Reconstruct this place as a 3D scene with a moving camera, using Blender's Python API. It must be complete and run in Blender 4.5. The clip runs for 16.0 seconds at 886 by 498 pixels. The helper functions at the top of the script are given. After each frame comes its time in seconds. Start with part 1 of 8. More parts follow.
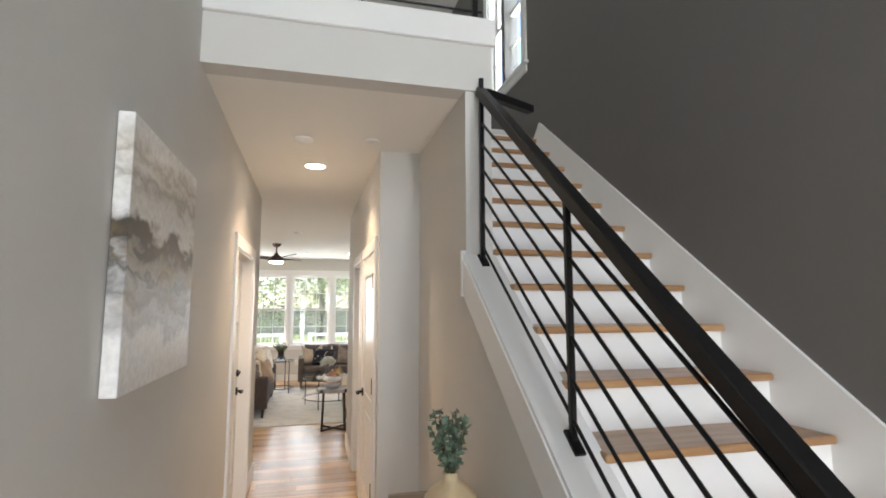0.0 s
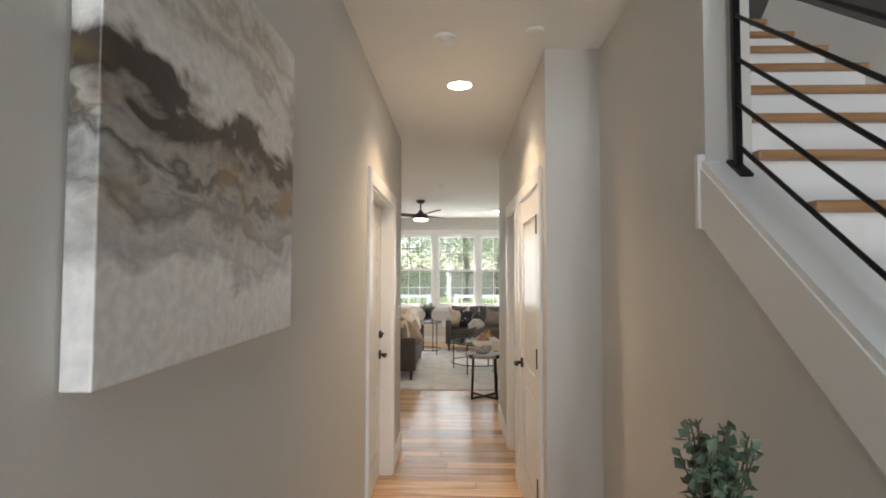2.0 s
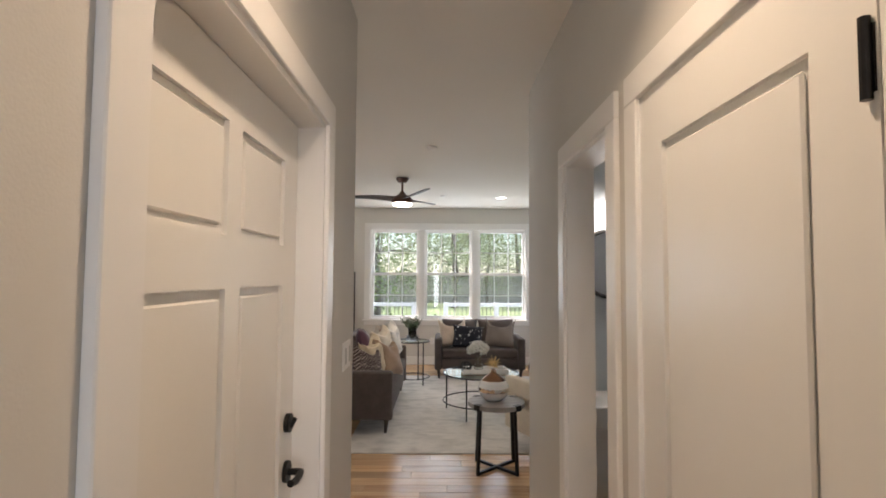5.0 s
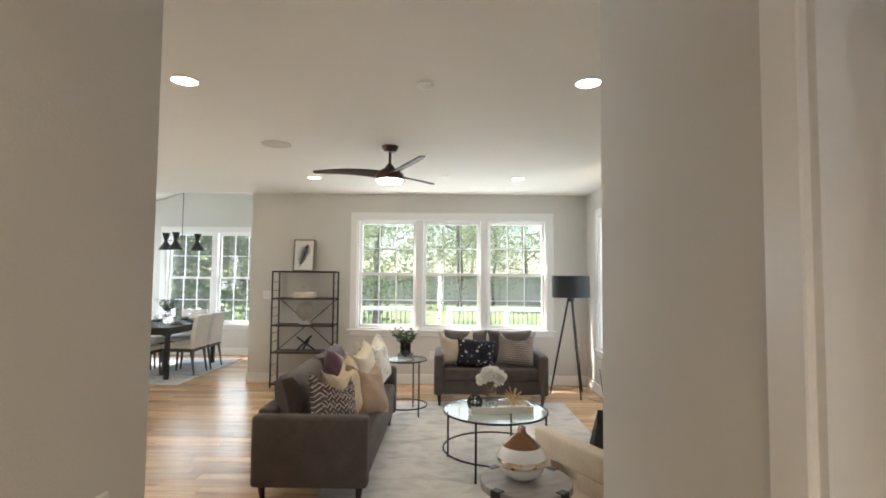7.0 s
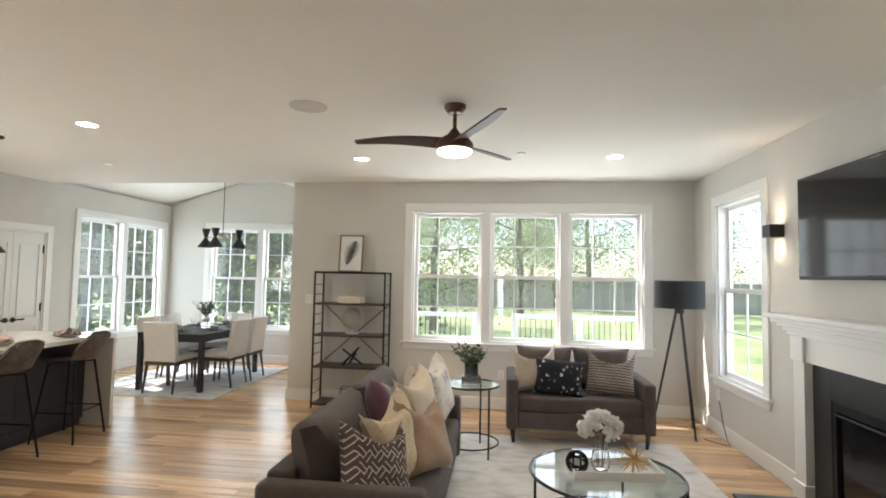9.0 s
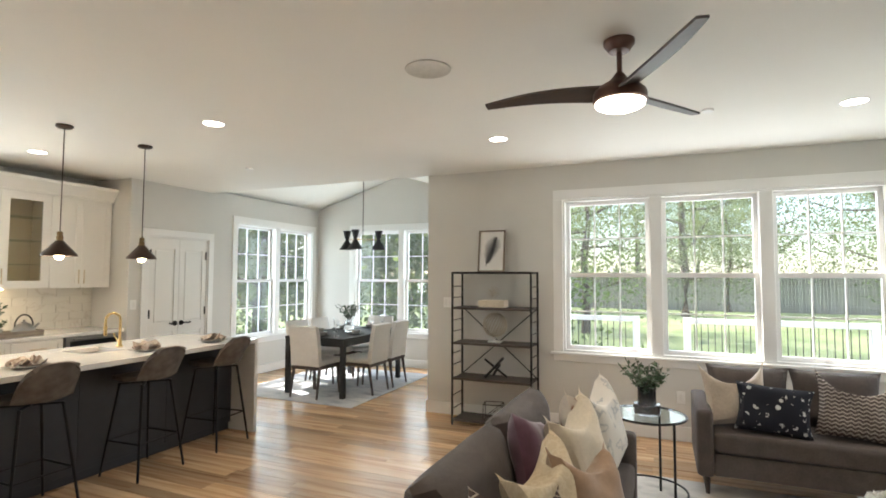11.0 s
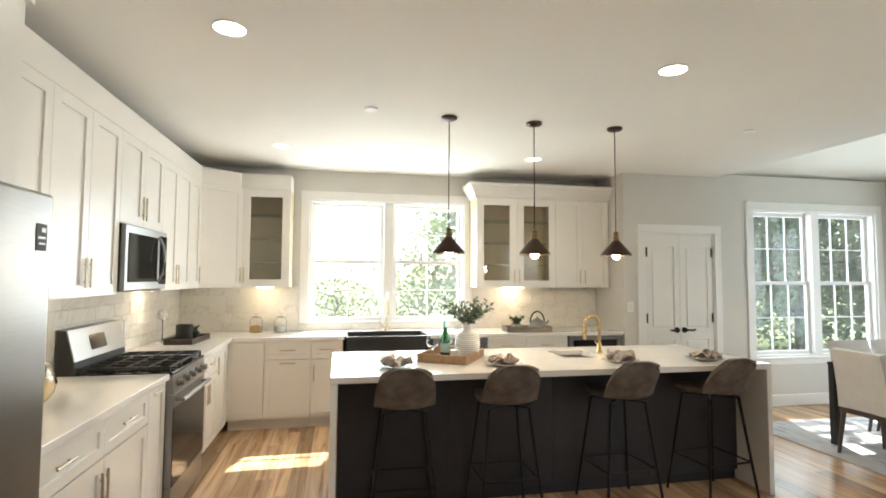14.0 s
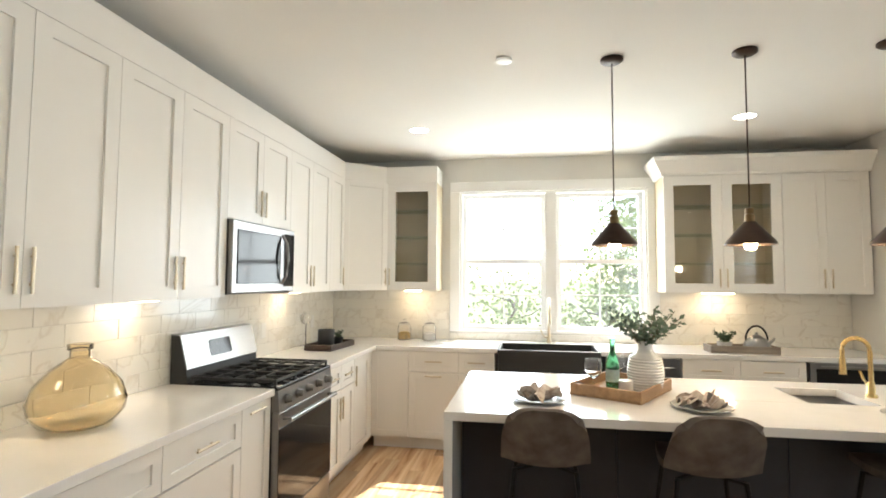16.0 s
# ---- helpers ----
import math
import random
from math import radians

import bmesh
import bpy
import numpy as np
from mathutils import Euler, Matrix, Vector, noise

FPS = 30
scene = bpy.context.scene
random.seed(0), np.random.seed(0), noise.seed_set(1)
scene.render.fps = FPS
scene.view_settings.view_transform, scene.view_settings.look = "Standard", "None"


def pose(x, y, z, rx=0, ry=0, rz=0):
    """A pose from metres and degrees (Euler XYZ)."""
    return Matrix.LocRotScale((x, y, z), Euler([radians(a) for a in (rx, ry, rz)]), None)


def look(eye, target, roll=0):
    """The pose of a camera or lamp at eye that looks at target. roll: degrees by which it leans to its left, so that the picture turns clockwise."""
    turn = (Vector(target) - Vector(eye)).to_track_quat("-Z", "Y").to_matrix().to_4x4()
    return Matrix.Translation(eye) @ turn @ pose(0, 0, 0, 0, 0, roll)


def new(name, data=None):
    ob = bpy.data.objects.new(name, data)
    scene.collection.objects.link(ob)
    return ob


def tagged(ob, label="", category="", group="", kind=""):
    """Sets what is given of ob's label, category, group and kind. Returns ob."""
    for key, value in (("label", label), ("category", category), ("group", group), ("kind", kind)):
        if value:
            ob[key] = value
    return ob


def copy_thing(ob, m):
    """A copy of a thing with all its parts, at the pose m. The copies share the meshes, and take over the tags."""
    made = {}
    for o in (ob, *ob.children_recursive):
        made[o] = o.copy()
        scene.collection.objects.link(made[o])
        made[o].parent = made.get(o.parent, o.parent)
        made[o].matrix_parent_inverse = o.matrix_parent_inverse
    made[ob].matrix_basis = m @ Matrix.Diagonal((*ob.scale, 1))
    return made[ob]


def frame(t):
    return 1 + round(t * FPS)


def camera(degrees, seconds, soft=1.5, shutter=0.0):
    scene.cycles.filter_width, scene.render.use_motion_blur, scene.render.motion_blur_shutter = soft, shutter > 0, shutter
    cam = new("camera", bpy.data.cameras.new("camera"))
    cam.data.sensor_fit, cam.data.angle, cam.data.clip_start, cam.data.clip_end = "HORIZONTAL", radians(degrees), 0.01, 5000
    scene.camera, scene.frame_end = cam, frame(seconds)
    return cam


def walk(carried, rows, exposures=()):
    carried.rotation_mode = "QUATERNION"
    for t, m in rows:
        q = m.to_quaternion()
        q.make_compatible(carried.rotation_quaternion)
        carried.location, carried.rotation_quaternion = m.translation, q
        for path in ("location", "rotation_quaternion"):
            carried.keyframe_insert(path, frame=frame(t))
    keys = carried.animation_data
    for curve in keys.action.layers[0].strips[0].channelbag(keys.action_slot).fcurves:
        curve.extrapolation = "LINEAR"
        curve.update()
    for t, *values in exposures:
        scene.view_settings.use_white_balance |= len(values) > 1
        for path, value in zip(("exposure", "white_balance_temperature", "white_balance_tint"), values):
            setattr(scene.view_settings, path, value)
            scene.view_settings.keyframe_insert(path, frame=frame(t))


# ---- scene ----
cam = camera(81.7, 16.0, soft=1.8)
PATH = [
    (0, (0.451, 0.897, 1.639), (0.946, 2.822, 1.863), -0.1),
    (0.5, (0.388, 0.998, 1.618), (0.759, 2.961, 1.712), 0.2),
    (1, (0.398, 1.174, 1.592), (0.634, 3.158, 1.68), -0.1),
    (1.5, (0.451, 1.439, 1.579), (0.524, 3.435, 1.667), -0.1),
    (2, (0.433, 1.753, 1.562), (0.384, 3.75, 1.648), 0.1),
    (2.5, (0.388, 2.101, 1.571), (0.316, 4.097, 1.66), 0.3),
    (3, (0.423, 2.459, 1.581), (0.354, 4.455, 1.67), 0.4),
    (3.5, (0.408, 2.838, 1.575), (0.346, 4.836, 1.659), 0.4),
    (4, (0.347, 3.243, 1.573), (0.294, 5.24, 1.663), 0.6),
    (4.2, (0.318, 3.378, 1.567), (0.283, 5.375, 1.668), 0.4),
    (6.3, (0.397, 5.09, 1.534), (0.418, 7.087, 1.64), 0.5),
    (6.5, (0.381, 5.225, 1.538), (0.393, 7.223, 1.641), 0.6),
    (7, (0.384, 5.588, 1.551), (0.368, 7.585, 1.657), 0.5),
    (7.5, (0.404, 5.937, 1.549), (0.288, 7.93, 1.655), 0.3),
    (8, (0.36, 6.206, 1.538), (0.157, 8.192, 1.652), 0.7),
    (8.2, (0.323, 6.317, 1.548), (0.115, 8.303, 1.662), 0.9),
    (10.3, (0.074, 7.356, 1.554), (-0.423, 9.29, 1.668), 0.7),
    (10.5, (0.061, 7.401, 1.555), (-0.516, 9.313, 1.671), 0.6),
    (11, (0.025, 7.582, 1.556), (-0.756, 9.42, 1.663), 0.2),
    (11.5, (-0.01, 7.742, 1.558), (-1.02, 9.465, 1.665), 0.1),
    (12, (-0.059, 7.946, 1.558), (-1.314, 9.5, 1.659), 0.3),
    (12.5, (-0.106, 8.146, 1.559), (-1.616, 9.454, 1.663), 0.3),
    (13, (-0.158, 8.364, 1.561), (-1.924, 9.296, 1.66), 0.4),
    (13.5, (-0.354, 8.478, 1.529), (-2.244, 9.122, 1.634), 0.4),
    (14, (-0.557, 8.62, 1.529), (-2.515, 9.011, 1.638), 0.3),
    (14.5, (-0.748, 8.769, 1.529), (-2.741, 8.897, 1.644), 0.2),
    (15, (-1.01, 8.818, 1.513), (-3.007, 8.819, 1.624), 0.4),
    (15.5, (-1.234, 8.865, 1.526), (-3.229, 8.791, 1.639), 0.6),
    (16, (-1.416, 8.949, 1.516), (-3.385, 8.621, 1.635), 0.3),
]
walk(cam, [(t, look(eye, target, roll)) for t, eye, target, roll in PATH],
     [(0.0, 2.02, 6500, 13), (0.7, 1.98, 6500, 12), (1.5, 1.8, 6500, 11), (2.5, 1.62, 6500, 13), (3.5, 1.42, 6500, 16), (4.4, 1.3, 6500, 18), (6.3, 1.88, 6250, 7), (7.2, 1.79, 6500, 11), (12.0, 1.72, 6500, 9), (13.5, 1.7, 6500, 8), (15.0, 1.62, 6500, 9), (16.0, 1.62, 6500, 9)])


# ---------- world, sun and exposure ----------
SUN_EL, SUN_AZ = 51.4, 288.6          # the sun stands in the west-north-west
world = bpy.data.worlds.new("sky")
scene.world = world
world.use_nodes = True
wn = world.node_tree.nodes
sky = wn.new("ShaderNodeTexSky")
sky.sky_type = "NISHITA"
sky.sun_disc = False
sky.sun_elevation, sky.sun_rotation = radians(SUN_EL), radians(SUN_AZ)
world.node_tree.links.new(sky.outputs[0], wn["Background"].inputs[0])
wn["Background"].inputs[1].default_value = 0.15


INDOOR = 0.60          # one setting for all lamps and window light


def lamp(name, kind, m, energy, color=(1, 1, 1), **kw):
    data = bpy.data.lights.new(name, kind)
    data.energy, data.color = energy if kind == "SUN" else energy * INDOOR, color
    for k, v in kw.items():
        if k == "size":
            data.size = v
        elif k == "size_y":
            data.shape, data.size_y = "RECTANGLE", v
        elif k == "radius":
            data.shadow_soft_size = v
        elif k == "angle":
            data.angle = v
        elif k == "cone":
            data.spot_size, data.spot_blend = radians(v), 0.8
    ob = new(name, data)
    ob.matrix_world = m
    return ob


sun_way = Vector((0.756, -0.255, -1.0)).normalized()
lamp("sun", "SUN", look((0, 0, 30), Vector((0, 0, 30)) + sun_way), 5.0, (1.0, 0.95, 0.87), angle=radians(0.6))


# ---------- materials ----------
def mat(name, color, rough=0.5, metal=0.0, grain=0.0, scale=8.0, bump=0.0, bscale=60.0, vary=0.0, spec=0.5, stretch=None, coat=0.0, sheen=0.0):
    """A surface with colour variation at two scales, a fine relief and, where asked, a shade of its own for each object."""
    m = bpy.data.materials.new(name)
    m.use_nodes = True
    n, l = m.node_tree.nodes, m.node_tree.links
    b = n["Principled BSDF"]
    b.inputs["Base Color"].default_value = (*color, 1)
    b.inputs["Roughness"].default_value = rough
    b.inputs["Metallic"].default_value = metal
    b.inputs["Specular IOR Level"].default_value = spec
    b.inputs["Coat Weight"].default_value = coat
    b.inputs["Sheen Weight"].default_value = sheen
    tc = n.new("ShaderNodeTexCoord")
    mp = n.new("ShaderNodeMapping")
    l.new(tc.outputs["Object"], mp.inputs[0])
    if stretch:
        mp.inputs["Scale"].default_value = stretch
    if grain or vary:
        a, c = n.new("ShaderNodeTexNoise"), n.new("ShaderNodeTexNoise")
        a.inputs["Scale"].default_value, c.inputs["Scale"].default_value = scale, scale * 0.13
        a.inputs["Detail"].default_value = 6
        l.new(mp.outputs[0], a.inputs[0])
        l.new(mp.outputs[0], c.inputs[0])
        add = n.new("ShaderNodeMath")
        l.new(a.outputs[0], add.inputs[0])
        l.new(c.outputs[0], add.inputs[1])
        rng = n.new("ShaderNodeMapRange")
        rng.inputs[1].default_value, rng.inputs[2].default_value = 0.7, 1.3
        rng.inputs[3].default_value, rng.inputs[4].default_value = 1 - grain, 1 + grain
        l.new(add.outputs[0], rng.inputs[0])
        val = rng.outputs[0]
        if vary:
            oi = n.new("ShaderNodeObjectInfo")
            r2 = n.new("ShaderNodeMapRange")
            r2.inputs[3].default_value, r2.inputs[4].default_value = 1 - vary, 1 + vary
            l.new(oi.outputs["Random"], r2.inputs[0])
            mul = n.new("ShaderNodeMath")
            mul.operation = "MULTIPLY"
            l.new(val, mul.inputs[0])
            l.new(r2.outputs[0], mul.inputs[1])
            val = mul.outputs[0]
        mix = n.new("ShaderNodeVectorMath")
        mix.operation = "SCALE"
        mix.inputs[0].default_value = color
        l.new(val, mix.inputs["Scale"])
        l.new(mix.outputs[0], b.inputs["Base Color"])
    if bump:
        t = n.new("ShaderNodeTexNoise")
        t.inputs["Scale"].default_value, t.inputs["Detail"].default_value = bscale, 4
        bp = n.new("ShaderNodeBump")
        bp.inputs["Strength"].default_value, bp.inputs["Distance"].default_value = bump, 0.004
        l.new(mp.outputs[0], t.inputs[0])
        l.new(t.outputs[0], bp.inputs["Height"])
        l.new(bp.outputs[0], b.inputs["Normal"])
    return m


def ramp_mat(name, stops, kind="noise", scale=(5, 5, 5), rough=0.5, bump=0.0, detail=8, distort=0.0, island=False, coord="Object", vary=0.0, metal=0.0, coat=0.0):
    """A surface coloured by a ramp over a noise, wave or cell texture."""
    m = bpy.data.materials.new(name)
    m.use_nodes = True
    n, l = m.node_tree.nodes, m.node_tree.links
    b = n["Principled BSDF"]
    b.inputs["Roughness"].default_value, b.inputs["Metallic"].default_value = rough, metal
    b.inputs["Coat Weight"].default_value = coat
    tc, mp = n.new("ShaderNodeTexCoord"), n.new("ShaderNodeMapping")
    mp.inputs["Scale"].default_value = scale
    l.new(tc.outputs[coord], mp.inputs[0])
    vec = mp.outputs[0]
    if island or vary:
        src = n.new("ShaderNodeNewGeometry").outputs["Random Per Island"] if island else n.new("ShaderNodeObjectInfo").outputs["Random"]
        sh = n.new("ShaderNodeVectorMath")
        sh.operation = "SCALE"
        sh.inputs[0].default_value = (37, 53, 71)
        l.new(src, sh.inputs["Scale"])
        ad = n.new("ShaderNodeVectorMath")
        l.new(vec, ad.inputs[0])
        l.new(sh.outputs[0], ad.inputs[1])
        vec = ad.outputs[0]
    if kind == "wave":
        t = n.new("ShaderNodeTexWave")
        t.inputs["Scale"].default_value, t.inputs["Distortion"].default_value, t.inputs["Detail"].default_value = 1, distort, 3
        out = t.outputs["Fac"]
    elif kind == "cell":
        t = n.new("ShaderNodeTexVoronoi")
        t.inputs["Scale"].default_value = 1
        out = t.outputs["Distance"]
    else:
        t = n.new("ShaderNodeTexNoise")
        t.inputs["Scale"].default_value, t.inputs["Detail"].default_value, t.inputs["Distortion"].default_value = 1, detail, distort
        out = t.outputs[0]
    l.new(vec, t.inputs[0])
    r = n.new("ShaderNodeValToRGB")
    while len(r.color_ramp.elements) < len(stops):
        r.color_ramp.elements.new(0.5)
    for e, (p, c) in zip(r.color_ramp.elements, stops):
        e.position, e.color = p, (*c, 1)
    l.new(out, r.inputs[0])
    col = r.outputs[0]
    if vary:
        oi = n.new("ShaderNodeNewGeometry").outputs["Random Per Island"] if island else n.new("ShaderNodeObjectInfo").outputs["Random"]
        r2 = n.new("ShaderNodeMapRange")
        r2.inputs[3].default_value, r2.inputs[4].default_value = 1 - vary, 1 + vary
        l.new(oi, r2.inputs[0])
        mx = n.new("ShaderNodeVectorMath")
        mx.operation = "SCALE"
        l.new(col, mx.inputs[0])
        l.new(r2.outputs[0], mx.inputs["Scale"])
        col = mx.outputs[0]
    l.new(col, b.inputs["Base Color"])
    if bump:
        bp = n.new("ShaderNodeBump")
        bp.inputs["Strength"].default_value, bp.inputs["Distance"].default_value = bump, 0.004
        l.new(out, bp.inputs["Height"])
        l.new(bp.outputs[0], b.inputs["Normal"])
    return m


def glow(name, color, strength):
    m = bpy.data.materials.new(name)
    m.use_nodes = True
    b = m.node_tree.nodes["Principled BSDF"]
    b.inputs["Base Color"].default_value = (*color, 1)
    b.inputs["Emission Color"].default_value = (*color, 1)
    b.inputs["Emission Strength"].default_value = strength
    return m


def glass(name, color=(1, 1, 1), rough=0.0, ior=1.45, thin=False, gloss=0.04, haze=0.0):
    m = bpy.data.materials.new(name)
    m.use_nodes = True
    n, l = m.node_tree.nodes, m.node_tree.links
    if thin:
        a, g, x = n.new("ShaderNodeBsdfTransparent"), n.new("ShaderNodeBsdfGlossy"), n.new("ShaderNodeMixShader")
        a.inputs[0].default_value = (*color, 1)
        g.inputs["Roughness"].default_value = 0.02
        x.inputs[0].default_value = gloss
        l.new(a.outputs[0], x.inputs[1])
        l.new(g.outputs[0], x.inputs[2])
        out = x.outputs[0]
        # lens haze put into the pane: a blotchy translucent share veils the view
        if haze:
            veil, y = n.new("ShaderNodeBsdfTranslucent"), n.new("ShaderNodeMixShader")
            spots = n.new("ShaderNodeTexNoise")
            spots.inputs["Scale"].default_value, spots.inputs["Detail"].default_value = 2.5, 6
            amount = n.new("ShaderNodeMapRange")
            amount.inputs[3].default_value, amount.inputs[4].default_value = haze * 0.6, haze * 1.4
            l.new(n.new("ShaderNodeTexCoord").outputs["Object"], spots.inputs[0])
            l.new(spots.outputs[0], amount.inputs[0])
            l.new(amount.outputs[0], y.inputs[0])
            l.new(out, y.inputs[1])
            l.new(veil.outputs[0], y.inputs[2])
            veil.inputs[0].default_value = (0.9, 0.9, 0.88, 1)
            out = y.outputs[0]
        l.new(out, n["Material Output"].inputs[0])
        return m
    b = n["Principled BSDF"]
    b.inputs["Base Color"].default_value = (*color, 1)
    b.inputs["Transmission Weight"].default_value = 1
    b.inputs["Roughness"].default_value = rough
    b.inputs["IOR"].default_value = ior
    return m


def sheer(m, color, share=0.5):
    """Lets light pass through a thin surface, as through petals."""
    n, l = m.node_tree.nodes, m.node_tree.links
    t, x = n.new("ShaderNodeBsdfTranslucent"), n.new("ShaderNodeMixShader")
    t.inputs[0].default_value = (*color, 1)
    x.inputs[0].default_value = share
    l.new(n["Principled BSDF"].outputs[0], x.inputs[1])
    l.new(t.outputs[0], x.inputs[2])
    l.new(x.outputs[0], n["Material Output"].inputs[0])
    return m


M = dict(
    wall=mat("wall_paint", (0.64, 0.622, 0.585), 0.75, grain=0.02, scale=3, bump=0.12, bscale=220),
    accent=mat("dark_wall_paint", (0.14, 0.13, 0.121), 0.7, grain=0.03, scale=3, bump=0.12, bscale=220),
    bathwall=mat("bath_wall_paint", (0.52, 0.56, 0.595), 0.7, grain=0.02, scale=3, bump=0.1, bscale=220),
    ceil=mat("ceiling_paint", (0.86, 0.84, 0.79), 0.85, grain=0.015, scale=2, bump=0.08, bscale=200),
    trim=mat("white_trim_paint", (0.82, 0.81, 0.79), 0.32, grain=0.012, scale=6, bump=0.03, bscale=90),
    door=mat("white_door_paint", (0.80, 0.79, 0.76), 0.28, grain=0.012, scale=6, bump=0.03, bscale=90),
    cab=mat("white_cabinet_paint", (0.82, 0.80, 0.76), 0.3, grain=0.012, scale=5, bump=0.02, bscale=90),
    black=mat("black_metal", (0.018, 0.017, 0.017), 0.42, metal=0.6, grain=0.15, scale=40, bump=0.05),
    blackm=mat("matt_black", (0.02, 0.02, 0.02), 0.6, grain=0.1, scale=30),
    bronze=mat("dark_bronze", (0.055, 0.035, 0.026), 0.4, metal=0.7, grain=0.15, scale=30),
    bronzed=mat("fan_blade_wood", (0.05, 0.035, 0.03), 0.5, grain=0.25, scale=20, stretch=(1, 12, 1)),
    steel=mat("brushed_steel", (0.29, 0.285, 0.28), 0.3, metal=1.0, grain=0.05, scale=60, stretch=(1, 1, 40), bump=0.03, bscale=200),
    chrome=mat("chrome", (0.8, 0.8, 0.8), 0.08, metal=1.0),
    brass=mat("satin_brass", (0.66, 0.46, 0.20), 0.26, metal=1.0, grain=0.05, scale=40),
    gold=mat("gold", (0.72, 0.50, 0.22), 0.3, metal=1.0, grain=0.1, scale=30),
    champ=mat("champagne_metal", (0.55, 0.49, 0.40), 0.35, metal=0.8, grain=0.15, scale=30),
    aged=mat("aged_brass", (0.20, 0.135, 0.07), 0.4, metal=1.0, grain=0.2, scale=40),
    fanb=mat("brown_bronze", (0.10, 0.05, 0.036), 0.38, metal=0.5, grain=0.15, scale=30),
    nickel=mat("champagne_nickel", (0.62, 0.53, 0.40), 0.3, metal=1.0, grain=0.05, scale=40),
    quartz=mat("white_quartz", (0.83, 0.82, 0.80), 0.14, grain=0.03, scale=9, coat=0.2),
    islandp=mat("island_black_paint", (0.024, 0.024, 0.030), 0.45, grain=0.15, scale=12, bump=0.05),
    glossblack=mat("gloss_black", (0.012, 0.012, 0.013), 0.08, grain=0.1, scale=10, spec=0.3),
    iron=mat("cast_iron", (0.02, 0.02, 0.02), 0.65, grain=0.2, scale=50, bump=0.2),
    sofa=mat("charcoal_fabric", (0.09, 0.07, 0.062), 0.9, grain=0.18, scale=90, bump=0.5, bscale=500, sheen=0.1),
    leg=mat("dark_wood", (0.035, 0.02, 0.014), 0.4, grain=0.3, scale=30, stretch=(1, 1, 0.1)),
    cream=mat("cream_fabric", (0.66, 0.58, 0.46), 0.9, grain=0.08, scale=60, bump=0.4, bscale=400, sheen=0.2),
    beige=mat("beige_fabric", (0.50, 0.42, 0.33), 0.9, grain=0.08, scale=60, bump=0.4, bscale=400, sheen=0.2),
    tan=mat("tan_fabric", (0.36, 0.235, 0.15), 0.85, grain=0.15, scale=30, bump=0.3, bscale=300, sheen=0.3),
    purple=mat("purple_velvet", (0.10, 0.035, 0.06), 0.8, grain=0.2, scale=30, sheen=0.5),
    white=mat("white_china", (0.80, 0.79, 0.77), 0.25, grain=0.02, scale=10),
    petal=sheer(mat("white_petals", (0.88, 0.87, 0.83), 0.7, grain=0.04, scale=40), (0.9, 0.89, 0.85)),
    glass=glass("clear_glass"),
    # window pane with a little veiling glare mixed in to wash out the outdoors
    pane=glass("hazy_window_pane", (0.97, 0.98, 0.98), thin=True, haze=0.013),
    tabletop=glass("table_glass", (0.86, 0.92, 0.90), thin=True, gloss=0.16),
    amber=glass("amber_glass", (0.91, 0.82, 0.64), 0.02, thin=False),
    greeng=glass("green_glass", (0.12, 0.45, 0.22), 0.02),
    smoke=glass("smoked_glass", (0.22, 0.22, 0.23), 0.02),
    mirror=mat("mirror", (0.9, 0.9, 0.9), 0.02, metal=1.0),
    leaf=mat("leaf_green", (0.055, 0.10, 0.045), 0.55, grain=0.35, scale=12),
    leafg=mat("grey_green_leaf", (0.105, 0.155, 0.105), 0.6, grain=0.3, scale=14),
    stem=mat("stem", (0.10, 0.085, 0.045), 0.7, grain=0.2, scale=30),
    bulb=glow("warm_bulb", (1.0, 0.80, 0.52), 10),
    down=glow("downlight_lens", (1.0, 0.91, 0.78), 7),
    fanlens=glow("fan_light_lens", (1.0, 0.90, 0.76), 4.5),
)


# ---------- mesh helpers ----------
def mesh(name, bm, material, smooth=False):
    me = bpy.data.meshes.new(name)
    bmesh.ops.recalc_face_normals(bm, faces=bm.faces)
    if smooth:
        for f in bm.faces:
            f.smooth = True
        for e in bm.edges:
            if len(e.link_faces) == 2 and e.calc_face_angle(0) > 0.7:
                e.smooth = False
    bm.to_mesh(me)
    bm.free()
    for m in material if isinstance(material, (list, tuple)) else [material]:
        me.materials.append(m)
    return me


def part(name, bm, material, parent, label="", smooth=False):
    ob = new(name, mesh(name, bm, material, smooth))
    ob.parent = parent
    return tagged(ob, label)


def thing(name, at=(0, 0, 0), turn=0.0, label="", category="", group=""):
    ob = new(name)
    ob.empty_display_size = 0.1
    ob.matrix_world = pose(*at, 0, 0, turn)
    return tagged(ob, label, category, group)


def solid(name, bm, material, label="", category="", group="", kind="", smooth=False, at=None):
    ob = new(name, mesh(name, bm, material, smooth))
    if at is not None:
        ob.matrix_world = at
    return tagged(ob, label, category, group, kind)


def frame_ring(bm, p, u0, u1, z0, z1, r, d0, d1):
    """A rectangular frame of rail width r as one closed piece; p turns (u, depth, z) into a place."""
    t = bmesh.new()
    rings = []
    for d in (d0, d1):
        for k in (0, r):
            rings.append([t.verts.new(p(u, d, z)) for u, z in ((u0 + k, z0 + k), (u1 - k, z0 + k), (u1 - k, z1 - k), (u0 + k, z1 - k))])
    o0, i0, o1, i1 = rings
    for a, b in ((o0, i0), (i0, i1), (i1, o1), (o1, o0)):
        for k in range(4):
            j = (k + 1) % 4
            t.faces.new((a[k], a[j], b[j], b[k]))
    join(bm, t)
    return bm


def BM():
    return bmesh.new()


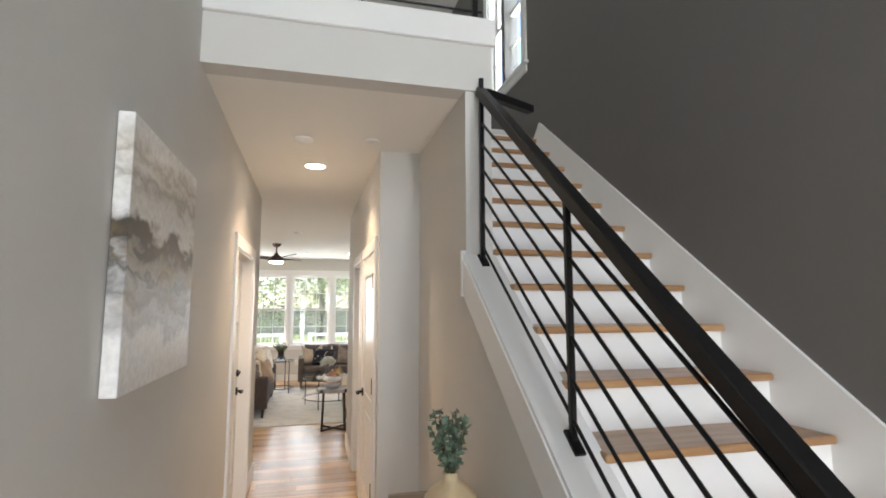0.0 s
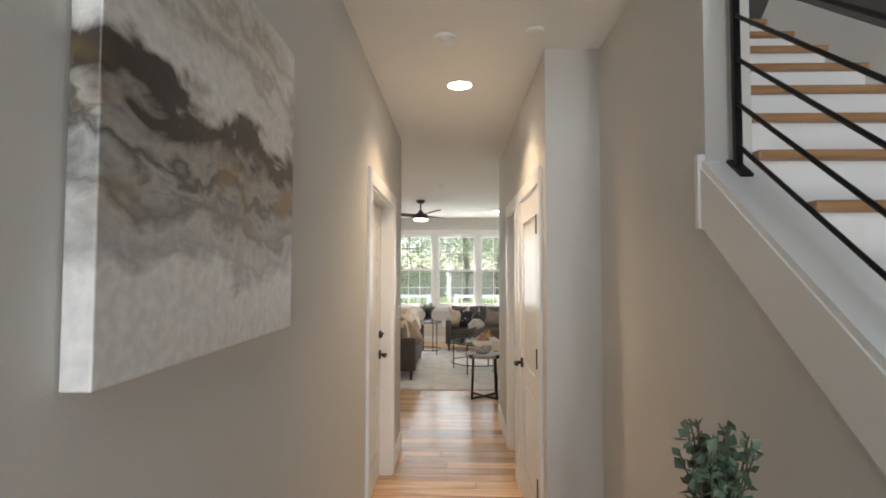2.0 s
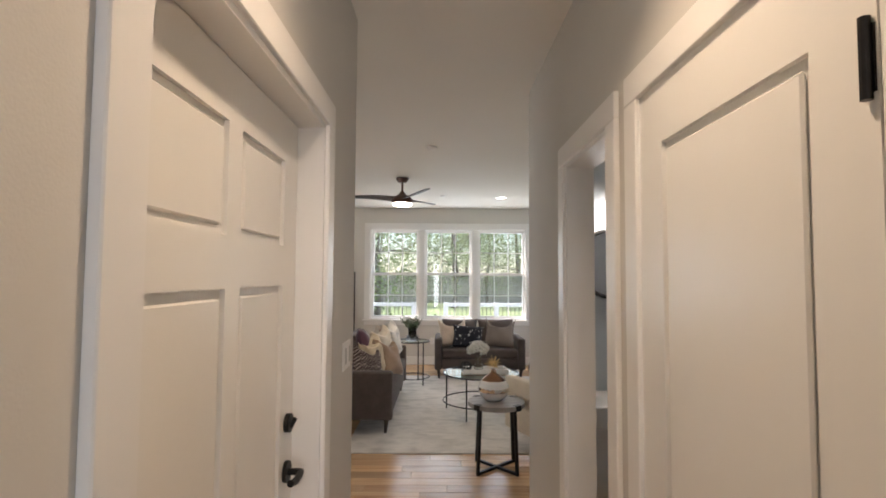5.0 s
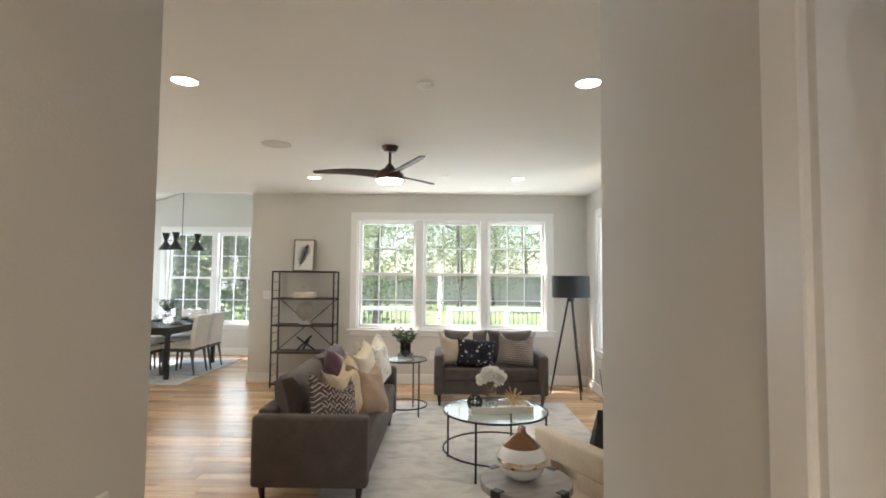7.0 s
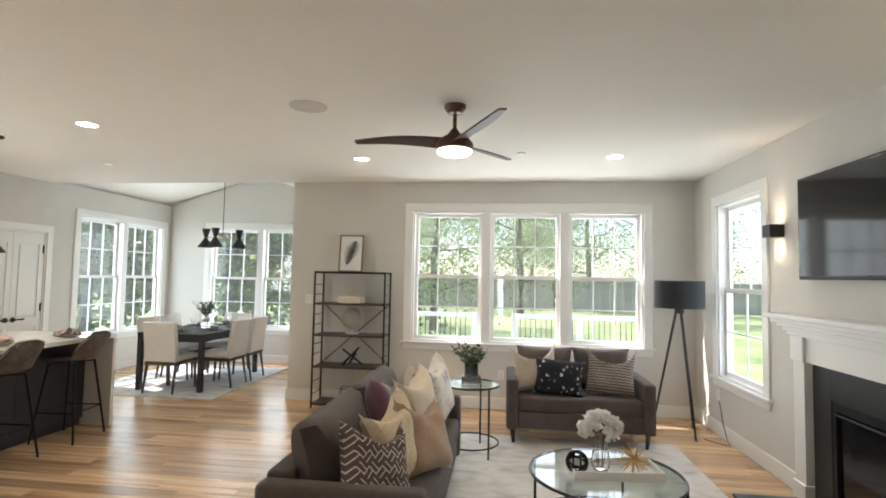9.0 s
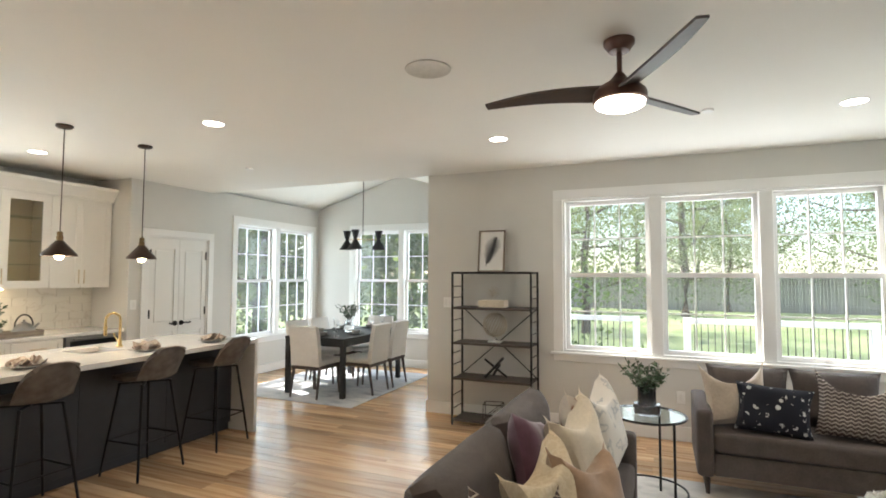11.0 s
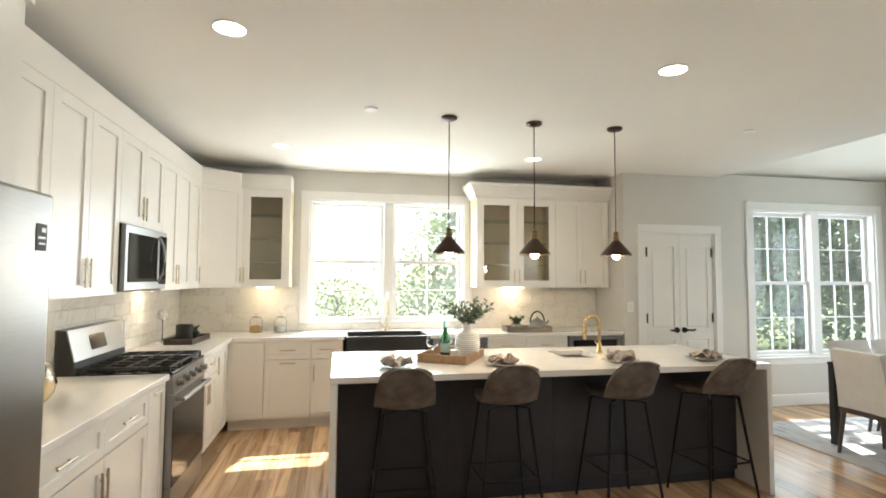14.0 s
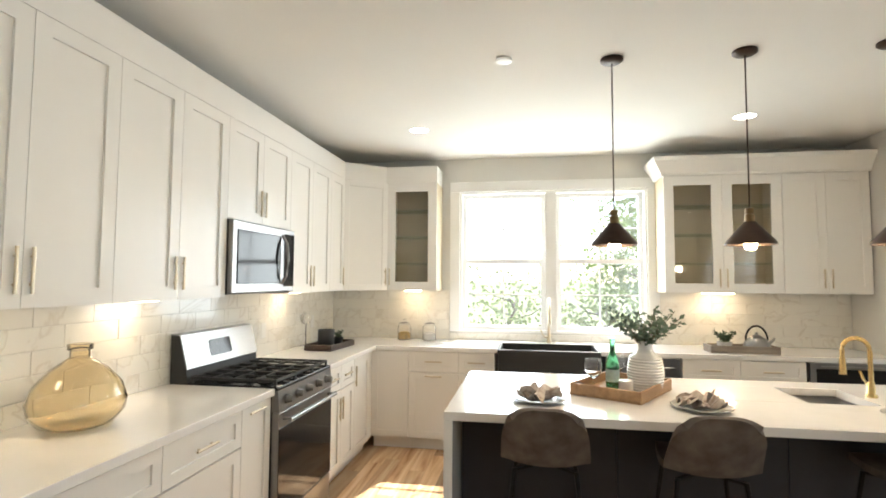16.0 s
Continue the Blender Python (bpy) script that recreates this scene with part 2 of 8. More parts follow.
def box(bm, x0, x1, y0, y1, z0, z1, bevel=0.0, seg=2, m=None):
    """Adds a box, with rounded edges where asked, turned by m."""
    x0, x1, y0, y1, z0, z1 = min(x0, x1), max(x0, x1), min(y0, y1), max(y0, y1), min(z0, z1), max(z0, z1)
    t = bmesh.new()
    bmesh.ops.create_cube(t, size=1)
    bmesh.ops.scale(t, vec=(x1 - x0, y1 - y0, z1 - z0), verts=t.verts)
    bmesh.ops.translate(t, vec=((x0 + x1) / 2, (y0 + y1) / 2, (z0 + z1) / 2), verts=t.verts)
    if bevel:
        bmesh.ops.bevel(t, geom=t.edges, offset=bevel, segments=seg, affect="EDGES", profile=0.5)
    join(bm, t, m)
    return bm


def join(bm, t, m=None):
    if m is not None:
        bmesh.ops.transform(t, matrix=m, verts=t.verts)
    me = bpy.data.meshes.new("t")
    t.to_mesh(me)
    t.free()
    bm.from_mesh(me)
    bpy.data.meshes.remove(me)


def rod(bm, a, b, r, r2=None, seg=12):
    """A round bar from a to b."""
    a, b = Vector(a), Vector(b)
    t = bmesh.new()
    bmesh.ops.create_cone(t, cap_ends=True, segments=seg, radius1=r, radius2=r if r2 is None else r2, depth=(b - a).length)
    q = (b - a).to_track_quat("Z", "Y").to_matrix().to_4x4()
    join(bm, t, Matrix.Translation((a + b) / 2) @ q)
    return bm


def bar(bm, a, b, w, h, bevel=0.0):
    """A square bar from a to b, w wide and h high."""
    a, b = Vector(a), Vector(b)
    d = b - a
    t = bmesh.new()
    bmesh.ops.create_cube(t, size=1)
    bmesh.ops.scale(t, vec=(w, h, d.length), verts=t.verts)
    if bevel:
        bmesh.ops.bevel(t, geom=t.edges, offset=bevel, segments=1, affect="EDGES")
    z = d.normalized()
    up = Vector((0, 0, 1)) if abs(z.z) < 0.95 else Vector((0, 1, 0))
    x = up.cross(z).normalized()
    y = z.cross(x)
    q = Matrix((x, y, z)).transposed().to_4x4()
    join(bm, t, Matrix.Translation((a + b) / 2) @ q)
    return bm


def lathe(bm, profile, seg=32, m=None, cap=True):
    """Turns a profile of (radius, height) pairs round the z axis."""
    t = bmesh.new()
    rings = []
    for r, z in profile:
        rings.append([t.verts.new((max(r, 0.0004) * math.cos(2 * math.pi * i / seg), max(r, 0.0004) * math.sin(2 * math.pi * i / seg), z)) for i in range(seg)])
    for a, b in zip(rings, rings[1:]):
        for i in range(seg):
            t.faces.new((a[i], a[(i + 1) % seg], b[(i + 1) % seg], b[i]))
    if cap:
        t.faces.new(rings[0])
        t.faces.new(rings[-1])
    join(bm, t, m)
    return bm


def tube(bm, pts, r, seg=8, closed=False, taper=1.0):
    """A round tube along a line of points."""
    pts = [Vector(p) for p in pts]
    n = len(pts)
    t = bmesh.new()
    rings = []
    ref = Vector((0, 0, 1))
    for i, p in enumerate(pts):
        d = (pts[(i + 1) % n] - pts[i - 1]) if closed else (pts[min(i + 1, n - 1)] - pts[max(i - 1, 0)])
        d.normalize()
        x = ref.cross(d)
        if x.length < 0.05:
            x = Vector((0, 1, 0)).cross(d) if abs(d.y) < 0.9 else Vector((1, 0, 0)).cross(d)
        x.normalize()
        y = d.cross(x)
        rr = r * (1 + (taper - 1) * i / max(1, n - 1))
        rings.append([t.verts.new(p + rr * (math.cos(2 * math.pi * k / seg) * x + math.sin(2 * math.pi * k / seg) * y)) for k in range(seg)])
    for i in range(n if closed else n - 1):
        a, b = rings[i], rings[(i + 1) % n]
        for k in range(seg):
            t.faces.new((a[k], a[(k + 1) % seg], b[(k + 1) % seg], b[k]))
    if not closed:
        t.faces.new(rings[0])
        t.faces.new(rings[-1])
    join(bm, t)
    return bm


def ring(c, r, n=40, plane="xy"):
    """Points of a circle."""
    out = []
    for i in range(n):
        a = 2 * math.pi * i / n
        u, v = r * math.cos(a), r * math.sin(a)
        out.append(Vector(c) + (Vector((u, v, 0)) if plane == "xy" else Vector((u, 0, v)) if plane == "xz" else Vector((0, u, v))))
    return out


def prism(bm, outline, axis, a, b, m=None):
    """A flat outline pulled along an axis; outline pairs are (y, z) for x, (x, z) for y, (x, y) for z."""
    t = bmesh.new()

    def p(u, v, w):
        return (w, u, v) if axis == "x" else (u, w, v) if axis == "y" else (u, v, w)
    lo = [t.verts.new(p(u, v, a)) for u, v in outline]
    hi = [t.verts.new(p(u, v, b)) for u, v in outline]
    t.faces.new(lo)
    t.faces.new(hi)
    for i in range(len(lo)):
        j = (i + 1) % len(lo)
        t.faces.new((lo[i], lo[j], hi[j], hi[i]))
    join(bm, t, m)
    return bm


def thicken(bm, t, d):
    """Adds an open sheet t to bm as a shell of thickness d."""
    bmesh.ops.recalc_face_normals(t, faces=t.faces)
    t.normal_update()
    top = {v: bm.verts.new(v.co) for v in t.verts}
    low = {v: bm.verts.new(v.co - v.normal * d) for v in t.verts}
    for f in t.faces:
        bm.faces.new([top[v] for v in f.verts])
        bm.faces.new([low[v] for v in reversed(f.verts)])
    for e in t.edges:
        if len(e.link_faces) == 1:
            a, b = e.verts
            bm.faces.new((top[a], low[a], low[b], top[b]))
    t.free()
    return bm


def wall(name, axis, p0, p1, a0, a1, z0, z1, material, holes=()):
    """A wall between planes p0 and p1 of an axis, from a0 to a1 along the other, with openings (a0, a1, z0, z1) through it."""
    bm = BM()
    us = sorted({a0, a1, *[v for h in holes for v in h[:2]]})
    for u0, u1 in zip(us, us[1:]):
        zs = [(z0, z1)]
        for h in holes:
            if h[0] <= u0 + 1e-6 and h[1] >= u1 - 1e-6:
                zs = [q for s, e in zs for q in ((s, min(e, h[2])), (max(s, h[3]), e)) if q[1] - q[0] > 1e-4]
        for s, e in zs:
            if axis == "x":
                box(bm, p0, p1, u0, u1, s, e)
            else:
                box(bm, u0, u1, p0, p1, s, e)
    bmesh.ops.remove_doubles(bm, verts=bm.verts, dist=1e-5)
    return solid(name, bm, material, kind="structure", label=name.replace("_", " ") + " of smooth painted plaster")


# ---------- the shell: walls, floor, ceilings ----------
H = 2.74           # ceiling
HX0, HX1 = -0.06, 0.905   # the hall's two walls
UP = 3.19          # upper floor
FH = 5.7           # foyer ceiling
WW, NW, EW, SW = -6.54, 13.035, 2.41, 6.93   # kitchen west, window wall, east and kitchen south wall faces
DW, DN = -5.88, 15.5      # dining west and north faces
DE = -2.48

wall("wall_hall_west", "x", HX0 - 0.14, HX0, -1.6, 6.36, 0, FH, M["wall"], [(4.68, 5.74, 0, 2.06)])
wall("wall_hall_east", "x", HX1, HX1 + 0.12, 4.435, 7.315, 0, H, M["wall"], [(4.63, 5.44, 0, 2.05), (5.71, 6.315, 0, 2.05)])
wall("wall_stair_side", "x", 1.19, 1.33, 3.31, 4.58, 0, UP - 0.2, M["wall"])
wall("wall_hall_return", "y", 4.435, 4.58, 1.025, 1.19, 0, H, M["wall"])
wall("wall_living_south_west", "y", 6.24, 6.36, -2.2, HX0 - 0.14, 0, H, M["wall"])
wall("wall_pantry_side", "x", -2.2, -2.08, 6.36, 6.93, 0, H, M["wall"])
wall("wall_kitchen_south", "y", SW - 0.14, SW, WW - 0.14, -2.2, 0, H, M["wall"])
wall("wall_kitchen_west", "x", WW - 0.14, WW, SW, 11.79, 0, H, M["wall"], [(8.27, 10.07, 1.0, 2.40)])
wall("wall_kitchen_jog", "y", 11.79, 11.93, WW - 0.14, DW, 0, H, M["wall"])
wall("wall_dining_west", "x", DW - 0.14, DW, 11.93, DN + 0.14, 0, 2.78, M["wall"], [(12.04, 12.96, 0, 2.06), (13.5, 15.31, 0.59, 2.36)])
wall("wall_dining_north", "y", DN, DN + 0.14, DW, DE + 0.14, 0, 2.74, M["wall"], [(-5.08, -3.18, 0.59, 2.37)])
wall("wall_dining_east", "x", DE, DE + 0.14, NW, DN, 0, 2.78, M["wall"])
wall("wall_window", "y", NW, NW + 0.14, DE + 0.14, EW + 0.14, 0, H, M["wall"], [(-0.92, 1.83, 0.78, 2.37)])
wall("wall_living_east", "x", EW, EW + 0.14, 7.315, NW, 0, H, M["wall"], [(11.47, 12.42, 0.6, 2.36), (9.33, 10.68, 0.03, 0.99)])
wall("wall_living_south_east", "y", 7.195, 7.315, HX1 + 0.12, EW + 0.14, 0, H, M["wall"])
wall("wall_bath_east", "x", 2.3, 2.42, 5.5, 7.195, 0, H, M["bathwall"])
wall("wall_bath_south", "y", 5.5, 5.6, HX1 + 0.12, 2.3, 0, H, M["bathwall"])
wall("wall_bath_lining", "y", 7.15, 7.19, HX1 + 0.12, 2.3, 0, H, M["bathwall"])
wall("wall_stair_dark", "x", 2.25, 2.39, -1.6, 5.5, 0, FH, M["accent"], [(4.98, 5.42, 3.8, 5.3)])
wall("wall_foyer_front", "y", -1.74, -1.6, HX0 - 0.14, 2.39, 0, FH, M["wall"], [(0.3, 1.25, 0, 2.1), (-0.03, 0.2, 0.1, 2.1), (1.35, 1.58, 0.1, 2.1), (0.1, 1.6, 3.1, 4.7)])
wall("wall_upper_back", "y", 7.9, 8.04, HX0 - 0.14, 2.39, UP, FH, M["wall"])
wall("wall_upper_east", "x", 2.25, 2.39, 5.5, 7.9, UP, FH, M["accent"], [(5.5, 5.9, 3.8, 5.3)])
wall("wall_upper_west", "x", HX0 - 0.14, HX0, 6.36, 7.9, UP, FH, M["wall"])
wall("wall_closet_back", "x", 1.9, 1.98, 4.58, 5.5, 0, H, M["wall"])
wall("wall_garage_back", "x", -1.3, -1.2, 4.2, 6.24, 0, H, M["wall"])

# gable over the dining room
bm = BM()
prism(bm, [(DW, 2.74), (DE + 0.14, 2.74), (DE + 0.14, 2.78), (-4.18, 3.32), (DW, 2.78)], "y", DN, DN + 0.14)
solid("wall_dining_gable", bm, M["wall"], "painted gable above the dining windows", kind="structure")
bm = BM()
prism(bm, [(DW - 0.14, 2.74 + 0.24), (DW - 0.14, 2.78), (-4.18, 3.32), (DE + 0.14, 2.78), (DE + 0.14, 2.98), (-4.18, 3.52)], "y", NW + 0.004, DN + 0.14)
prism(bm, [(DW, 2.746), (DE, 2.746), (DE, 2.78), (-4.18, 3.32), (DW, 2.78)], "y", NW - 0.02, NW + 0.02)
solid("ceiling_dining", bm, M["ceil"], "white vaulted dining ceiling", kind="structure")
bm = BM()
box(bm, WW - 0.14, EW + 0.14, 6.36, NW + 0.003, H, H + 0.2)
box(bm, WW - 0.14, HX0 - 0.14, 4.2, 6.36, H, H + 0.2)
box(bm, HX0, 1.19, 3.3, 6.36, H, H + 0.2)
box(bm, 1.19, 1.33, 4.58, 6.36, H, H + 0.2)
box(bm, 1.33, EW + 0.14, 4.75, 6.36, H, H + 0.2)
solid("ceiling", bm, M["ceil"], "flat white painted ceiling", kind="structure")
bm = BM()
box(bm, HX0 - 0.14, 2.39, -1.74, 8.04, FH, FH + 0.2)
solid("ceiling_foyer", bm, M["ceil"], "high white foyer ceiling", kind="structure")
# the upper floor's edge above the hall
bm = BM()
box(bm, HX0, 1.33, 3.296, 3.42, H - 0.002, UP - 0.07)
box(bm, HX0, 1.33, 3.42, 8.0, H + 0.2, UP - 0.07)
box(bm, 1.33, 2.25, 4.95, 8.0, H + 0.2, UP - 0.02)
solid("upper_floor", bm, M["wall"], "edge of the upper floor", kind="structure")
bm = BM()
box(bm, HX0, 1.35, 3.275, 3.3, 2.985, UP - 0.06, 0.004, 1)
solid("trim_upper_edge", bm, M["trim"], "white trim board along the upper floor's edge", kind="structure")


# ---------- windows ----------
def window(name, axis, face, inner, a0, a1, z0, z1, cols, muntins, casing=0.1, sill=True, out=1, depth=0.14, grid_rows=(2, 2), upper_only=False):
    """A bank of double-hung sashes in an opening: face is the room's wall face, out the way outdoors along the axis."""
    top = thing(name, label="white double-hung window bank with divided panes", category="window")
    top["kind"] = "structure"

    def bx(bm, u0, u1, d0, d1, s, e, bev=0.0):
        w0, w1 = face + out * d0, face + out * d1
        if axis == "x":
            box(bm, w0, w1, u0, u1, s, e, bev, 1)
        else:
            box(bm, u0, u1, w0, w1, s, e, bev, 1)
    # casing on the room's side
    for n_, u0, u1, s, e in (("casing_side", a0 - casing, a0, z0, z1), ("casing_side", a1, a1 + casing, z0, z1), ("casing_head", a0 - casing, a1 + casing, z1, z1 + casing)):
        bm = BM()
        bx(bm, u0, u1, -0.02, 0.003, s, e, 0.003)
        part(n_, bm, M["trim"], top)
    if sill:
        bm = BM()
        bx(bm, a0 - casing - 0.03, a1 + casing + 0.03, -0.045, 0.003, z0 - 0.03, z0 - 0.001, 0.005)
        part("window_sill", bm, M["trim"], top)
        bm = BM()
        bx(bm, a0 - casing, a1 + casing, -0.018, 0.003, z0 - 0.095, z0 - 0.031, 0.003)
        part("apron", bm, M["trim"], top)
    # jambs
    bm = BM()
    bx(bm, a0, a0 + 0.02, 0.003, depth, z0, z1)
    bx(bm, a1 - 0.02, a1, 0.003, depth, z0, z1)
    bx(bm, a0 + 0.02, a1 - 0.02, 0.003, depth, z1 - 0.02, z1)
    bx(bm, a0 + 0.02, a1 - 0.02, 0.003, depth, z0, z0 + 0.02)
    part("window_frame", bm, M["trim"], top)
    mull = 0.11
    wid = (a1 - a0 - 0.04 - mull * (cols - 1)) / cols
    for c in range(cols):
        u0 = a0 + 0.02 + c * (wid + mull)
        u1 = u0 + wid
        if c:
            bm = BM()
            bx(bm, u0 - mull, u0, 0.0, depth - 0.002, z0 + 0.02, z1 - 0.02, 0.003)
            part("mullion", bm, M["trim"], top)
        zm = (z0 + z1) / 2
        for s, e, d in ((z0 + 0.02, zm + 0.02, 0.06), (zm - 0.02, z1 - 0.02, 0.095)):
            sash = BM()
            w = 0.042
            frame_ring(sash, (lambda u, q, z: (face + out * q, u, z)) if axis == "x" else (lambda u, q, z: (u, face + out * q, z)), u0, u1, s, e, w, d, d + 0.032)
            sa = part("sash", sash, M["trim"], top)
            nu, nz = muntins
            for k in range(1, nu):
                uu = u0 + w + (u1 - u0 - 2 * w) * k / nu
                b2 = BM()
                bx(b2, uu - 0.007, uu + 0.007, d + 0.008, d + 0.024, s + w, e - w)
                part("muntin", b2, M["trim"], sa)
            for k in range(1, nz):
                zz = s + w + (e - s - 2 * w) * k / nz
                b2 = BM()
                bx(b2, u0 + w, u1 - w, d + 0.0075, d + 0.0235, zz - 0.007, zz + 0.007)
                part("muntin", b2, M["trim"], sa)
            b2 = BM()
            bx(b2, u0 + w - 0.004, u1 - w + 0.004, d + 0.012, d + 0.018, s + w - 0.004, e - w + 0.004)
            pn = part("pane", b2, M["pane"], sa)
            pn.visible_shadow = False
    return top


window("window_1", "y", NW, 0, -0.92, 1.83, 0.78, 2.37, 3, (3, 2))
window("window_2", "x", EW, 0, 11.47, 12.42, 0.6, 2.36, 1, (2, 2))
window("window_3", "x", WW, 0, 8.27, 10.07, 1.0, 2.40, 2, (2, 2), casing=0.1, out=-1, sill=False)
window("window_4", "x", DW, 0, 13.5, 15.31, 0.59, 2.36, 2, (3, 2), out=-1)
window("window_5", "y", DN, 0, -5.08, -3.18, 0.59, 2.37, 2, (3, 2))
window("window_6", "x", 2.25, 0, 4.98, 5.9, 3.8, 5.3, 1, (2, 2), casing=0.09)


# ---------- doors and casings ----------
def casing(name, axis, face, side, a0, a1, z1, w=0.09, depth=0.13):
    """Flat casing round a door opening, with its jamb; side is the way into the room."""
    top = thing(name, label="white painted door casing", category="door casing")
    top["kind"] = "structure"
    for n_, u0, u1, s, e in (("casing_side", a0 - w, a0, 0.002, z1), ("casing_side", a1, a1 + w, 0.002, z1), ("casing_head", a0 - w, a1 + w, z1, z1 + w)):
        bm = BM()
        p0, p1 = face - side * 0.002, face + side * 0.018
        box(bm, p0, p1, u0, u1, s, e, 0.003, 1) if axis == "x" else box(bm, u0, u1, p0, p1, s, e, 0.003, 1)
        part(n_, bm, M["trim"], top)
    bm = BM()
    for u0, u1, s, e in ((a0, a0 + 0.018, 0.002, z1), (a1 - 0.018, a1, 0.002, z1), (a0 + 0.018, a1 - 0.018, z1 - 0.018, z1)):
        p0, p1 = face + side * 0.004, face - side * depth
        box(bm, p0, p1, u0, u1, s, e) if axis == "x" else box(bm, u0, u1, p0, p1, s, e)
    part("jamb", bm, M["trim"], top)
    return top


def panel_door(name, axis, face, side, a0, a1, z1, panels, knob_at=None, knob_z=0.93, hinge_at=None, hinges=(0.35, 1.07, 1.83), label="", bolt=False, lever=0):
    """A panelled door leaf whose front lies in the plane face; panels are (u0, u1, z0, z1) as shares of the leaf."""
    top = thing(name, label=label, category="door")
    top["kind"] = "structure"

    def bx(bm, u0, u1, d0, d1, s, e, bev=0.0):
        p0, p1 = face + side * d0, face + side * d1
        box(bm, p0, p1, u0, u1, s, e, bev, 1) if axis == "x" else box(bm, u0, u1, p0, p1, s, e, bev, 1)
    W, z0 = a1 - a0, 0.012
    us = sorted({0, 1, *[v for p in panels for v in p[:2]]})
    zs = sorted({0, 1, *[v for p in panels for v in p[2:]]})
    bm = BM()
    bx(bm, a0, a1, -0.04, -0.012, z0, z1)
    for u0, u1 in zip(us, us[1:]):
        for s, e in zip(zs, zs[1:]):
            if not any(p[0] <= u0 + 1e-6 and p[1] >= u1 - 1e-6 and p[2] <= s + 1e-6 and p[3] >= e - 1e-6 for p in panels):
                bx(bm, a0 + u0 * W, a0 + u1 * W, -0.012, 0, z0 + s * (z1 - z0), z0 + e * (z1 - z0))
    bmesh.ops.remove_doubles(bm, verts=bm.verts, dist=1e-5)
    part("leaf", bm, M["door"], top)
    for u0, u1, s, e in panels:
        bm = BM()
        g = 0.02
        bx(bm, a0 + u0 * W + g, a0 + u1 * W - g, -0.0125, -0.003, z0 + s * (z1 - z0) + g, z0 + e * (z1 - z0) - g, 0.006)
        part("panel", bm, M["door"], top)

    def P(u, d, z):
        return (face + side * d, u, z) if axis == "x" else (u, face + side * d, z)
    if knob_at is not None:
        for ku in knob_at if isinstance(knob_at, (list, tuple)) else [knob_at]:
            bm = BM()
            rod(bm, P(ku, 0.0005, knob_z), P(ku, 0.012, knob_z), 0.033, seg=20)
            rod(bm, P(ku, 0.012, knob_z), P(ku, 0.05, knob_z), 0.011)
            tube(bm, [P(ku, 0.05, knob_z), P(ku + lever * 0.03, 0.056, knob_z + 0.004), P(ku + lever * 0.07, 0.054, knob_z - 0.002), P(ku + lever * 0.11, 0.05, knob_z + 0.006)] if lever else [P(ku, 0.045, knob_z), P(ku, 0.075, knob_z)], 0.0105 if lever else 0.026, 12)
            if bolt:
                rod(bm, P(ku, 0.0005, knob_z + 0.15), P(ku, 0.016, knob_z + 0.15), 0.029, seg=20)
                bar(bm, P(ku, 0.016, knob_z + 0.135), P(ku, 0.03, knob_z + 0.165), 0.01, 0.012)
            part("door_handle", bm, M["black"], top, "black lever handle", True)
            lever = -lever if isinstance(knob_at, (list, tuple)) else lever
    if hinge_at is not None:
        for hu in hinge_at if isinstance(hinge_at, (list, tuple)) else [hinge_at]:
            for hz in hinges:
                bm = BM()
                rod(bm, P(hu, 0.007, hz - 0.055), P(hu, 0.007, hz + 0.055), 0.0075, seg=10)
                bx(bm, hu - 0.009, hu + 0.009, -0.001, 0.003, hz - 0.045, hz + 0.045)
                part("hinge", bm, M["black"], top, "black hinge")
    return top


SIX = [(0.13, 0.46, 0.80, 0.93), (0.54, 0.87, 0.80, 0.93), (0.13, 0.46, 0.40, 0.74), (0.54, 0.87, 0.40, 0.74), (0.13, 0.46, 0.10, 0.34), (0.54, 0.87, 0.10, 0.34)]
TWO = [(0.16, 0.84, 0.46, 0.93), (0.16, 0.84, 0.11, 0.40)]
casing("casing_1", "x", HX0, 1, 4.68, 5.74, 2.06, depth=0.14)
panel_door("door_1", "x", HX0 - 0.085, 1, 4.70, 5.72, 2.04, SIX, 5.65, 0.93, bolt=True, lever=-1, label="white six-panel door with black lever and bolt")
casing("casing_2", "x", HX1, -1, 4.63, 5.44, 2.05, depth=0.12)
panel_door("door_2", "x", HX1 - 0.006, -1, 4.65, 5.42, 2.03, TWO, 5.35, 0.93, 4.662, label="white two-panel closet door with black lever", lever=-1)
casing("casing_3", "x", HX1, -1, 5.71, 6.315, 2.05, depth=0.12)
casing("casing_4", "x", DW, 1, 12.04, 12.96, 2.06)
panel_door("door_4", "x", DW - 0.006, 1, 12.06, 12.499, 2.04, TWO, 12.45, 0.93, 12.075, label="white panelled pantry door leaf", lever=-1)
panel_door("door_5", "x", DW - 0.006, 1, 12.503, 12.94, 2.04, TWO, 12.55, 0.93, 12.925, label="white panelled pantry door leaf", lever=1)


# ---------- baseboards ----------
def baseboard(name, pts, side_h=0.14):
    bm = BM()
    for (x0, y0, x1, y1) in pts:
        box(bm, x0, x1, y0, y1, 0.002, side_h, 0.004, 1)
    solid(name, bm, M["trim"], "white painted baseboard along the wall's foot", kind="structure")


